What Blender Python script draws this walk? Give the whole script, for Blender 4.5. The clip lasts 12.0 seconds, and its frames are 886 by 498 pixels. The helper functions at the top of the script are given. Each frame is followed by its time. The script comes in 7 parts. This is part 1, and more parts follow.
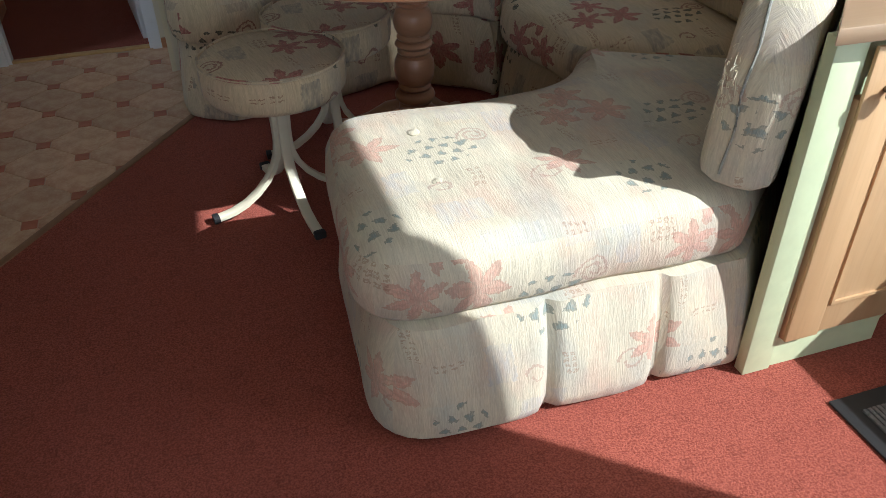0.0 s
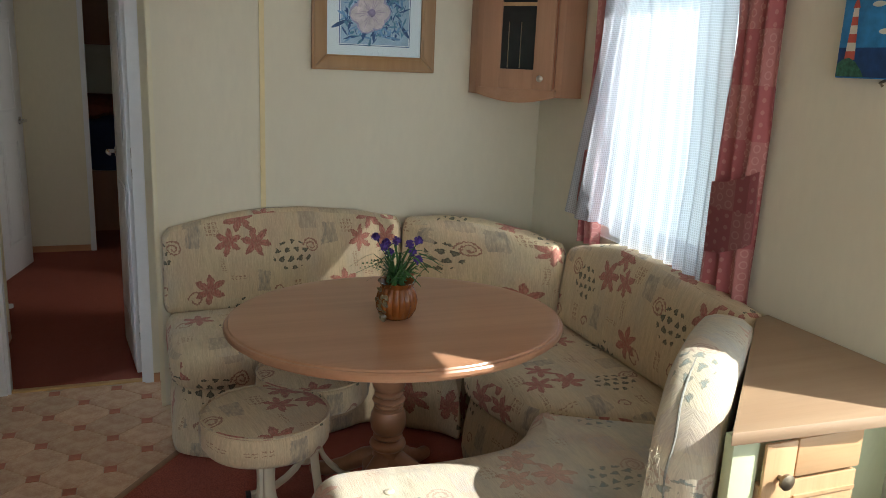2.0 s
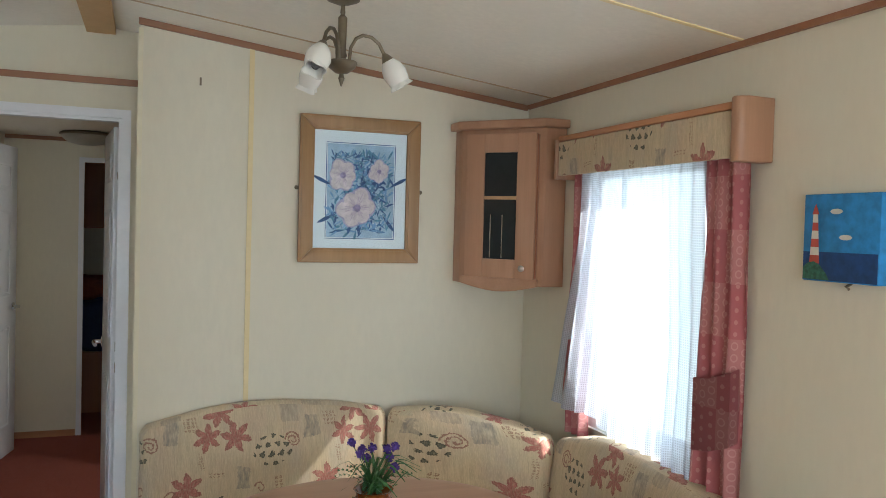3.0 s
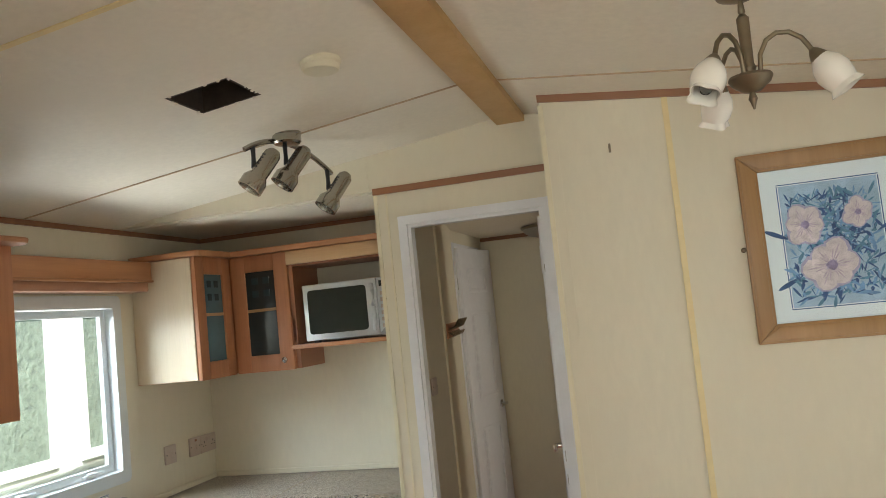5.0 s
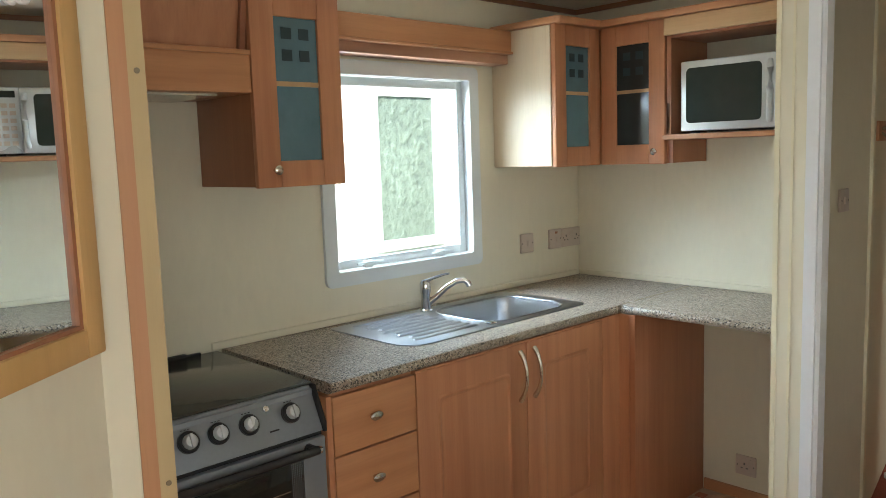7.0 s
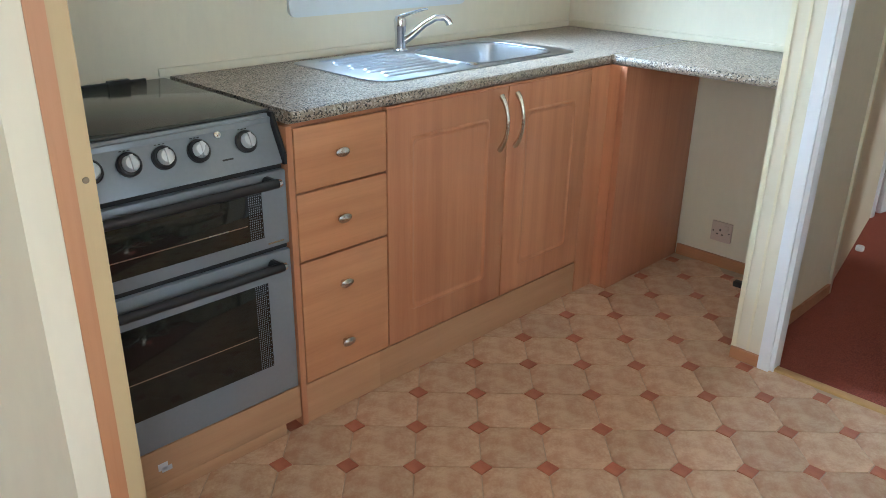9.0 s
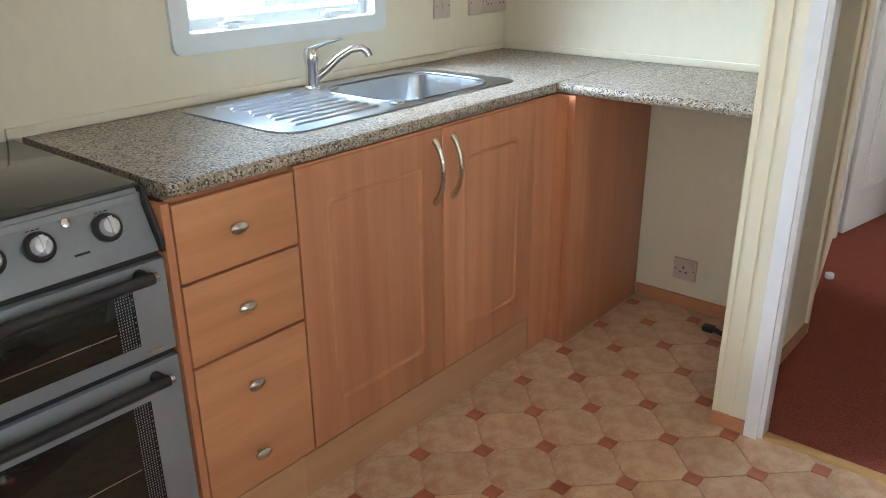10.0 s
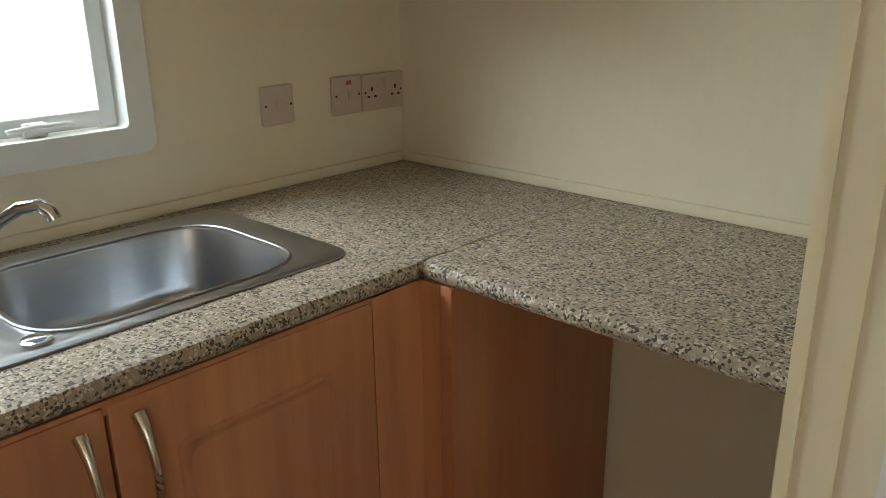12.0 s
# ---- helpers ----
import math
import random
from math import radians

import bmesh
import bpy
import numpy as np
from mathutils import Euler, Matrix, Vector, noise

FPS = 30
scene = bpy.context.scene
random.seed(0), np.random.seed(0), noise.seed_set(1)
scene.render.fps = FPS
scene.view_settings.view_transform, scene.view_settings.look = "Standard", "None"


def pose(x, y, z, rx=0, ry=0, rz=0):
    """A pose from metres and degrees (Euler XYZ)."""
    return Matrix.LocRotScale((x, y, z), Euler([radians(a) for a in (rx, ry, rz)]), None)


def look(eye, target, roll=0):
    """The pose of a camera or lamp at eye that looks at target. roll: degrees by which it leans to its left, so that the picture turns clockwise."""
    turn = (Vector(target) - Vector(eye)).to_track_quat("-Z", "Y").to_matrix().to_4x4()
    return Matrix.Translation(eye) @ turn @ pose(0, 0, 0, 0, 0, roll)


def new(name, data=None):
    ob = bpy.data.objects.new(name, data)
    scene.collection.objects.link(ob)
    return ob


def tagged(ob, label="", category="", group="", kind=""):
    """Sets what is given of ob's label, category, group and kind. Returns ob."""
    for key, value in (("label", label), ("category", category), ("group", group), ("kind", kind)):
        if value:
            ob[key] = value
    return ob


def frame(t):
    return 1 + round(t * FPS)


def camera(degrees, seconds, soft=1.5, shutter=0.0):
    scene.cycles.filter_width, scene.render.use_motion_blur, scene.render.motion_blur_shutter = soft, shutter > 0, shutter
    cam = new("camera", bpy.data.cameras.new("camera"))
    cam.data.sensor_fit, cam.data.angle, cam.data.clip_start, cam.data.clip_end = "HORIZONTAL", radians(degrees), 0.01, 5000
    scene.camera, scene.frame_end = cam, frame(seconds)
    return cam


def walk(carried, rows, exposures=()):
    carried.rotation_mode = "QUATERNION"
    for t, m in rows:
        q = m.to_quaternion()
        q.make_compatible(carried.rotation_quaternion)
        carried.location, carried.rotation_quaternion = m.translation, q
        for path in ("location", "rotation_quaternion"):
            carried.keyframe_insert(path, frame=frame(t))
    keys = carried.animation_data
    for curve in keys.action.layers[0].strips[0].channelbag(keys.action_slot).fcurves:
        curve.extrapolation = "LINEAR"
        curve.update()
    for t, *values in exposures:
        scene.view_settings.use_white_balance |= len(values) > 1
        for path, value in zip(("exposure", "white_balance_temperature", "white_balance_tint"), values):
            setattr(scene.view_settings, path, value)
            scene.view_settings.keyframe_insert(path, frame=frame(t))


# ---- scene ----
cam = camera(58.6, 12.0, soft=0.6)
PATH = [
    (0, (0.097, -0.009, 1.212), (0.602, 1.543, 0.056), -0.6),
    (0.5, (0.1, -0.018, 1.221), (0.585, 1.568, 0.102), -0.3),
    (1, (0.033, -0.105, 1.314), (0.582, 1.576, 0.379), 0.8),
    (1.5, (0.0, -0.178, 1.395), (0.623, 1.589, 0.696), 1.7),
    (2, (-0.011, -0.207, 1.467), (0.682, 1.612, 1.009), 2.4),
    (2.5, (0.001, -0.218, 1.531), (0.752, 1.622, 1.305), 2.7),
    (2.7, (0.02, -0.219, 1.561), (0.773, 1.628, 1.412), 2.4),
    (4.3, (0.271, 0.015, 1.61), (0.181, 2.008, 1.752), -4.7),
    (4.5, (0.308, 0.084, 1.615), (0.112, 2.069, 1.76), -5.3),
    (5, (0.355, 0.324, 1.624), (-0.165, 2.248, 1.789), -5.8),
    (5.5, (0.435, 0.537, 1.646), (-0.438, 2.329, 1.817), -5.4),
    (6, (0.46, 0.714, 1.654), (-0.713, 2.331, 1.749), -4.6),
    (6.5, (0.335, 0.821, 1.601), (-0.99, 2.317, 1.545), -2.8),
    (7, (0.326, 0.947, 1.507), (-1.117, 2.311, 1.267), -1.9),
    (7.5, (0.353, 1.044, 1.406), (-1.119, 2.317, 0.945), -0.8),
    (7.7, (0.357, 1.058, 1.372), (-1.102, 2.31, 0.821), -0.3),
    (9.3, (0.104, 1.075, 1.336), (-1.166, 2.409, 0.554), 1.0),
    (9.5, (0.041, 1.1, 1.364), (-1.207, 2.461, 0.594), 0.7),
    (10, (-0.086, 1.389, 1.336), (-1.281, 2.81, 0.592), -0.5),
    (10.5, (-0.171, 1.68, 1.373), (-1.302, 3.159, 0.642), -0.6),
    (11, (-0.312, 1.959, 1.367), (-1.444, 3.441, 0.644), -0.4),
    (11.5, (-0.42, 2.3, 1.359), (-1.631, 3.735, 0.672), -0.4),
    (12, (-0.514, 2.617, 1.349), (-1.805, 4.003, 0.707), -0.7),
]
walk(cam, [(t, look(eye, target, roll)) for t, eye, target, roll in PATH],
     exposures=[(0.0, 0.52, 5500, 7), (0.8, 0.58, 5700, 8), (1.5, 0.66, 6000, 7), (2.1, 0.95, 6050, 7), (2.7, 1.35, 5750, 7), (4.3, 1.47, 6400, 8), (5.5, 1.52, 6900, 9), (7.0, 1.85, 6350, 6), (7.5, 1.98, 6150, 6), (9.3, 2.5, 5400, 4), (10.0, 2.4, 5900, 8), (10.5, 2.22, 6200, 9), (11.3, 1.8, 6500, 9), (12.0, 1.15, 7700, 10)])

# ---- world, sun, exposure ----
SUN_WAY = Vector((-0.575, 0.489, -0.656))
world = bpy.data.worlds.new("sky_world")
scene.world = world
world.use_nodes = True
wn = world.node_tree.nodes
sky = wn.new("ShaderNodeTexSky")
sky.sky_type, sky.sun_disc = "NISHITA", False
sky.sun_elevation, sky.sun_rotation = radians(41), radians(130)
wn["Background"].inputs["Strength"].default_value = 0.08
world.node_tree.links.new(sky.outputs[0], wn["Background"].inputs["Color"])
sun_data = bpy.data.lights.new("sun", "SUN")
sun_data.energy, sun_data.angle, sun_data.color = 5.0, radians(0.53), (1.0, 0.95, 0.86)
sun = new("sun", sun_data)
sun.rotation_mode = "QUATERNION"
sun.rotation_quaternion = SUN_WAY.to_track_quat("-Z", "Y")


def daylight_lamp(name, eye, target, w, h, power, color=(0.93, 0.97, 1.0)):
    """An area lamp standing in for daylight by a window, built or assumed."""
    d = bpy.data.lights.new(name, "AREA")
    d.shape, d.size, d.size_y, d.energy, d.color = "RECTANGLE", w, h, power, color
    ob = new(name, d)
    ob.matrix_world = look(eye, target)
    return ob


# added fill at the assumed front window, tilted up to brighten the ceiling
daylight_lamp("front_fill_light", (-0.15, -2.56, 1.4), (-0.15, 0, 3.0), 2.6, 1.0, 18)
daylight_lamp("sky_in_open_door", (1.75, 0.34, 1.27), (0, 0.8, 2.0), 0.72, 1.3, 4)
# added outside the kitchen window, angled so skylight reaches worktop and back wall
daylight_lamp("sky_at_kitchen_window", (-2.50, 2.60, 2.10), (-1.58, 3.25, 1.15), 0.9, 0.85, 20, (0.72, 0.86, 1.0))
# added below the sill to stand in for bounce off the sunlit ground
daylight_lamp("bounce_below_kitchen_window", (-2.9, 2.97, 0.55), (-1.7, 2.97, 1.55), 1.6, 0.7, 12, (0.95, 0.98, 1.0))
daylight_lamp("sky_in_lounge_window", (1.762, 2.18, 1.345), (0, 2.18, 1.345), 0.72, 0.97, 1.5)
# added fill in the unseen side room, whose wall has no window
daylight_lamp("side_room_fill_light", (-1.74, 5.62, 1.4), (0, 5.6, 1.1), 0.7, 0.8, 2)
# added lamp in an invented room, shining through to brighten hall and door
daylight_lamp("hall_fill_light", (1.66, 4.2, 1.4), (-0.8, 5.2, 1.3), 0.8, 0.8, 8, (1.0, 0.96, 0.88))


# ---- materials ----
class Sock:
    """Arithmetic on node sockets."""
    def __init__(self, tree, s):
        self.t, self.s = tree, s

    def op(self, kind, other=None, third=None):
        n = self.t.nodes.new("ShaderNodeMath")
        n.operation = kind
        for i, v in enumerate((self, other, third)):
            if v is None:
                continue
            if isinstance(v, Sock):
                self.t.links.new(v.s, n.inputs[i])
            else:
                n.inputs[i].default_value = v
        return Sock(self.t, n.outputs[0])

    def __add__(self, o): return self.op("ADD", o)
    def __sub__(self, o): return self.op("SUBTRACT", o)
    def __mul__(self, o): return self.op("MULTIPLY", o)
    def __truediv__(self, o): return self.op("DIVIDE", o)
    def __lt__(self, o): return self.op("LESS_THAN", o)
    def __gt__(self, o): return self.op("GREATER_THAN", o)
    def fract(self): return self.op("FRACT")
    def absolute(self): return self.op("ABSOLUTE")
    def maximum(self, o): return self.op("MAXIMUM", o)


def begin(name):
    m = bpy.data.materials.new(name)
    m.use_nodes = True
    return m, m.node_tree, m.node_tree.nodes["Principled BSDF"]


def link(t, a, b):
    t.links.new(a.s if isinstance(a, Sock) else a, b)


def coords(t, kind="Object", scale=(1, 1, 1)):
    c = t.nodes.new("ShaderNodeTexCoord")
    mp = t.nodes.new("ShaderNodeMapping")
    mp.inputs["Scale"].default_value = scale
    t.links.new(c.outputs[kind], mp.inputs["Vector"])
    return mp.outputs["Vector"]


def noise_of(t, vec, scale, detail=3.0, rough=0.55):
    n = t.nodes.new("ShaderNodeTexNoise")
    n.inputs["Scale"].default_value, n.inputs["Detail"].default_value, n.inputs["Roughness"].default_value = scale, detail, rough
    t.links.new(vec, n.inputs["Vector"])
    return n.outputs["Fac"]


def mixed(t, fac, a, b):
    n = t.nodes.new("ShaderNodeMix")
    n.data_type = "RGBA"
    for i, v in ((0, fac), (6, a), (7, b)):
        if isinstance(v, Sock):
            t.links.new(v.s, n.inputs[i])
        elif isinstance(v, bpy.types.NodeSocket):
            t.links.new(v, n.inputs[i])
        elif i and len(v) == 3:
            n.inputs[i].default_value = (*v, 1)
        else:
            n.inputs[i].default_value = v
    return n.outputs[2]


def ramp(t, fac, a, b):
    n = t.nodes.new("ShaderNodeMapRange")
    n.inputs["From Min"].default_value, n.inputs["From Max"].default_value = a, b
    t.links.new(fac.s if isinstance(fac, Sock) else fac, n.inputs["Value"])
    return n.outputs["Result"]


def bump_to(t, bsdf, height, strength, dist):
    b = t.nodes.new("ShaderNodeBump")
    b.inputs["Strength"].default_value, b.inputs["Distance"].default_value = strength, dist
    t.links.new(height.s if isinstance(height, Sock) else height, b.inputs["Height"])
    t.links.new(b.outputs[0], bsdf.inputs["Normal"])


def plain(name, color, rough=0.5, metal=0.0, vary=0.08, scale=30, bump=0.05, dist=0.001, stretch=(1, 1, 1), spec=0.5):
    """A painted, plastic or metal surface with slight stains and fine relief."""
    m, t, b = begin(name)
    v = coords(t, "Object", stretch)
    fine, broad = noise_of(t, v, scale), noise_of(t, coords(t), 2.3, 4)
    lo = tuple(c * (1 - vary) for c in color)
    hi = tuple(min(1, c * (1 + vary)) for c in color)
    c1 = mixed(t, ramp(t, fine, 0.3, 0.7), lo, hi)
    c2 = mixed(t, ramp(t, broad, 0.35, 0.75), c1, tuple(c * (1 - vary) for c in color))
    t.links.new(c2, b.inputs["Base Color"])
    b.inputs["Metallic"].default_value = metal
    b.inputs["Specular IOR Level"].default_value = spec
    r = t.nodes.new("ShaderNodeMapRange")
    r.inputs["To Min"].default_value, r.inputs["To Max"].default_value = max(0.005, rough - min(0.06, rough * 0.4)), min(1, rough + min(0.06, rough * 0.4))
    t.links.new(broad, r.inputs["Value"])
    t.links.new(r.outputs[0], b.inputs["Roughness"])
    if bump:
        bump_to(t, b, fine, bump, dist)
    return m


def wood(name, color, dark, axis="z", rough=0.42, grain=26):
    """Foil-wrapped or varnished wood with the grain along an axis."""
    m, t, b = begin(name)
    st = {"x": (0.05, 1, 1), "y": (1, 0.05, 1), "z": (1, 1, 0.05)}[axis]
    st2 = {"x": (0.15, 1, 1), "y": (1, 0.15, 1), "z": (1, 1, 0.15)}[axis]
    fine = noise_of(t, coords(t, "Object", st), grain * 6, 4, 0.65)
    band = noise_of(t, coords(t, "Object", st), grain * 0.9, 3, 0.55)
    info = t.nodes.new("ShaderNodeObjectInfo")
    wide = noise_of(t, coords(t, "Object", st2), grain * 0.22, 2, 0.5)
    c1 = mixed(t, Sock(t, ramp(t, band, 0.36, 0.66)) * 0.6 + Sock(t, ramp(t, wide, 0.38, 0.62)) * 0.4, color, dark)
    c2 = mixed(t, Sock(t, ramp(t, fine, 0.48, 0.8)) * 0.2, c1, tuple(c * 0.6 for c in dark))
    hsv = t.nodes.new("ShaderNodeHueSaturation")
    t.links.new(c2, hsv.inputs["Color"])
    t.links.new((Sock(t, info.outputs["Random"]) * 0.12 + 0.94).s, hsv.inputs["Value"])
    t.links.new(hsv.outputs[0], b.inputs["Base Color"])
    b.inputs["Roughness"].default_value = rough
    bump_to(t, b, fine, 0.12, 0.0008)
    return m


def fabric(name, base, faded, flower, leaf, patch, period=0.44, weave=0.35, thread=0.22, blocky=0.55, print_=0.9, blotch=0.3):
    """Upholstery with lilies, pebble-like triangles, scrolls, small marks and pale blocks, on the mesh's metre UVs."""
    m, t, b = begin(name)
    uv = coords(t, "UV")
    sep = t.nodes.new("ShaderNodeSeparateXYZ")
    t.links.new(uv, sep.inputs[0])
    u0, v0 = Sock(t, sep.outputs[0]) * 0.8, Sock(t, sep.outputs[1]) * 0.8
    wob = Sock(t, noise_of(t, uv, 9, 2)) * 0.03
    ragged = (Sock(t, noise_of(t, uv, 120, 3)) - 0.5) * 0.014
    ragged2 = (Sock(t, noise_of(t, coords(t, "UV", (1.3, -0.9, 1)), 110, 3)) - 0.5) * 0.014
    u, v = u0 + wob + ragged, v0 + wob + ragged2
    row = (v / period).op("FLOOR")
    uu = (u / period + row * 0.37).fract() * period
    vv = (v / period).fract() * period
    col = mixed(t, ramp(t, noise_of(t, coords(t, "UV", (1, 0.12, 1)), 60, 3), 0.35, 0.7), base, faded)

    col = mixed(t, Sock(t, ramp(t, noise_of(t, coords(t, "UV", (1, 0.6, 1)), 8, 3), 0.5, 0.68)) * blotch, col, (0.53, 0.34, 0.26))
    col = mixed(t, Sock(t, ramp(t, noise_of(t, coords(t, "UV", (-1, 0.5, 1)), 6.5, 3), 0.5, 0.66)) * blotch, col, (0.36, 0.37, 0.34))

    def block(cx, cy, w, h):
        return ((uu - cx).absolute() < w) * ((vv - cy).absolute() < h)

    blocks = block(0.025, 0.305, 0.022, 0.035) + block(0.395, 0.36, 0.03, 0.035) + block(0.20, 0.42, 0.05, 0.02) + block(0.24, 0.15, 0.022, 0.035) + block(0.31, 0.05, 0.04, 0.025)
    worn = Sock(t, ramp(t, noise_of(t, coords(t, "UV", (1, 0.3, 1)), 90, 3), 0.3, 0.65))
    col = mixed(t, blocks.op("MINIMUM", 1.0) * worn * blocky, col, patch)
    warm = block(0.17, 0.16, 0.05, 0.06) + block(0.39, 0.36, 0.04, 0.05)
    col = mixed(t, warm.op("MINIMUM", 1.0) * worn * blocky * 0.35, col, (0.60, 0.42, 0.26))

    def polar(cx, cy):
        dx, dy = uu - cx, vv - cy
        return dx, dy, (dx * dx + dy * dy).op("SQRT"), dy.op("ARCTAN2", dx)

    petals, shade, veins = None, None, None
    for cx, cy, size, turn in ((0.173, 0.358, 0.046, 0.3), (0.133, 0.284, 0.044, 0.1), (0.222, 0.282, 0.050, 0.7), (0.07, 0.13, 0.050, 0.0)):
        dx, dy, r, a = polar(cx, cy)
        lobe = ((a * (6.0 / (2 * math.pi)) + turn).fract() - 0.5).absolute() * -2.0 + 1.0
        edge = (lobe.op("POWER", 0.8) * 0.72 + 0.32) * size
        depth = r / edge
        mask = depth < 1.0
        tone = mask * (depth * 0.55 + 0.2)
        vein = mask * ((depth > 0.80) * 0.9 + (lobe > 0.86) * 0.6 * (depth > 0.25) + (lobe < 0.2) * 0.9)
        petals = mask if petals is None else petals.maximum(mask)
        shade = tone if shade is None else shade.maximum(tone)
        veins = vein if veins is None else veins.maximum(vein)
    mottled = (Sock(t, noise_of(t, uv, 70, 4)) - 0.5) * 1.3
    fcol = mixed(t, (shade + mottled).op("MAXIMUM", 0.0).op("MINIMUM", 1.0), tuple(c * 0.85 for c in flower), tuple(min(1, c * 1.4 + 0.03) for c in flower))
    fcol = mixed(t, veins.op("MINIMUM", 1.0) * 0.6, fcol, tuple(c * 0.5 for c in flower))
    cover = Sock(t, ramp(t, noise_of(t, coords(t, "UV", (1, 0.4, 1)), 150, 3), 0.25, 0.55))
    col = mixed(t, petals * (cover * 0.3 + 0.7) * print_, col, fcol)

    def pebbles(cx, cy, rx_, ry_, cell=0.029):
        """Rounded triangles turned at random inside an oval."""
        dx, dy = uu - cx, vv - cy
        gy0 = dy / cell
        line = gy0.op("FLOOR")
        gx0 = dx / cell + line * 0.43
        wn_ = t.nodes.new("ShaderNodeTexWhiteNoise")
        wn_.noise_dimensions = "2D"
        cb = t.nodes.new("ShaderNodeCombineXYZ")
        t.links.new((gx0.op("FLOOR")).s, cb.inputs[0])
        t.links.new(line.s, cb.inputs[1])
        t.links.new(cb.outputs[0], wn_.inputs["Vector"])
        k = Sock(t, wn_.outputs["Value"])
        ang = k * 2.2
        ca, sa = ang.op("COSINE"), ang.op("SINE")
        gx, gy = gx0.fract() - 0.5, gy0.fract() - 0.5
        px_, py_ = gx * ca - gy * sa, gx * sa + gy * ca
        d = py_.maximum(px_ * 0.866 - py_ * 0.5).maximum(px_ * -0.866 - py_ * 0.5)
        d = d + (px_ * px_ + py_ * py_).op("SQRT") * 0.35
        big = k * 0.10 + 0.27
        oval = ((dx / rx_) * (dx / rx_) + (dy / ry_) * (dy / ry_)) < 1.0
        return (d < big) * oval, (d < (big - 0.13)) * oval

    p1, c1 = pebbles(0.335, 0.235, 0.062, 0.05)
    p2, c2 = pebbles(0.175, 0.055, 0.045, 0.045)
    tri, core = p1.maximum(p2), c1.maximum(c2)
    col = mixed(t, tri * print_, col, leaf)
    col = mixed(t, core * 0.65, col, tuple(c * 1.9 + 0.03 for c in leaf))

    def scroll(cx, cy, rad):
        dx, dy, r, a = polar(cx, cy)
        return ((r - (a * 0.0022 + rad)).absolute() < 0.0024)

    rings = scroll(0.405, 0.265, 0.022).maximum(scroll(0.405, 0.265, 0.011)).maximum(scroll(0.028, 0.10, 0.018)).maximum(scroll(0.30, 0.12, 0.014))
    col = mixed(t, rings * 0.85 * print_, col, tuple((c + f) * 0.6 for c, f in zip(leaf, flower)))

    def glyphs(cx, cy, w, h, cell=0.013):
        gx, gy = ((uu - cx) / cell).fract(), ((vv - cy) / cell).fract()
        edge = ((gx - 0.45).absolute() < 0.28) * ((gy - 0.45).absolute() < 0.3)
        inner = ((gx - 0.45).absolute() < 0.10) * ((gy - 0.45).absolute() < 0.12)
        return (edge - inner) * block(cx, cy, w, h)

    marks = glyphs(0.085, 0.325, 0.02, 0.026).maximum(glyphs(0.36, 0.13, 0.014, 0.026)).maximum(glyphs(0.16, 0.165, 0.028, 0.006)).maximum(glyphs(0.115, 0.21, 0.006, 0.03, 0.009)).maximum(glyphs(0.30, 0.41, 0.02, 0.02))
    col = mixed(t, marks * 0.8 * print_, col, (0.26, 0.13, 0.08))
    streak = Sock(t, ramp(t, noise_of(t, coords(t, "UV", (1, 0.06, 1)), 300, 3, 0.75), 0.42, 0.66))
    col = mixed(t, streak * thread, col, tuple(v * 0.5 for v in faded))
    fleck = Sock(t, ramp(t, noise_of(t, coords(t, "UV", (1, 0.15, 1)), 420, 2), 0.5, 0.75))
    col = mixed(t, fleck * thread * 0.8, col, tuple(min(1, v * 1.35) for v in base))
    t.links.new(col, b.inputs["Base Color"])
    b.inputs["Roughness"].default_value = 0.92
    b.inputs["Sheen Weight"].default_value = 0.12
    threads = Sock(t, noise_of(t, coords(t, "UV", (1, 0.09, 1)), 330, 3, 0.7)) * 1.2 + Sock(t, noise_of(t, coords(t, "UV", (1, 0.3, 1)), 22, 3)) * 2.4
    bump_to(t, b, threads, weave, 0.003)
    return m


def speckled(name):
    """Granite-look laminate."""
    m, t, b = begin(name)
    v = coords(t)
    vo = t.nodes.new("ShaderNodeTexVoronoi")
    vo.inputs["Scale"].default_value = 260
    t.links.new(v, vo.inputs["Vector"])
    sep = t.nodes.new("ShaderNodeSeparateColor")
    t.links.new(vo.outputs["Color"], sep.inputs[0])
    k = Sock(t, sep.outputs[0])
    k2 = Sock(t, sep.outputs[1])
    col = mixed(t, k2, (0.29, 0.24, 0.185), (0.41, 0.345, 0.275))
    col = mixed(t, k < 0.21, col, (0.05, 0.045, 0.04))
    col = mixed(t, k > 0.84, col, (0.58, 0.53, 0.46))
    col = mixed(t, Sock(t, ramp(t, noise_of(t, v, 5, 3), 0.4, 0.8)) * 0.2, col, (0.2, 0.17, 0.13))
    t.links.new(col, b.inputs["Base Color"])
    b.inputs["Roughness"].default_value = 0.40
    b.inputs["Specular IOR Level"].default_value = 0.5
    bump_to(t, b, noise_of(t, v, 420, 2), 0.08, 0.0005)
    return m


def glassy(name, color=(0.9, 0.95, 0.95), rough=0.02, relief=0.0):
    m, t, b = begin(name)
    b.inputs["Base Color"].default_value = (*color, 1)
    b.inputs["Transmission Weight"].default_value = 1.0
    b.inputs["Roughness"].default_value = rough
    b.inputs["IOR"].default_value = 1.1
    if relief:
        bump_to(t, b, noise_of(t, coords(t), 60, 3), relief, 0.003)
    return m


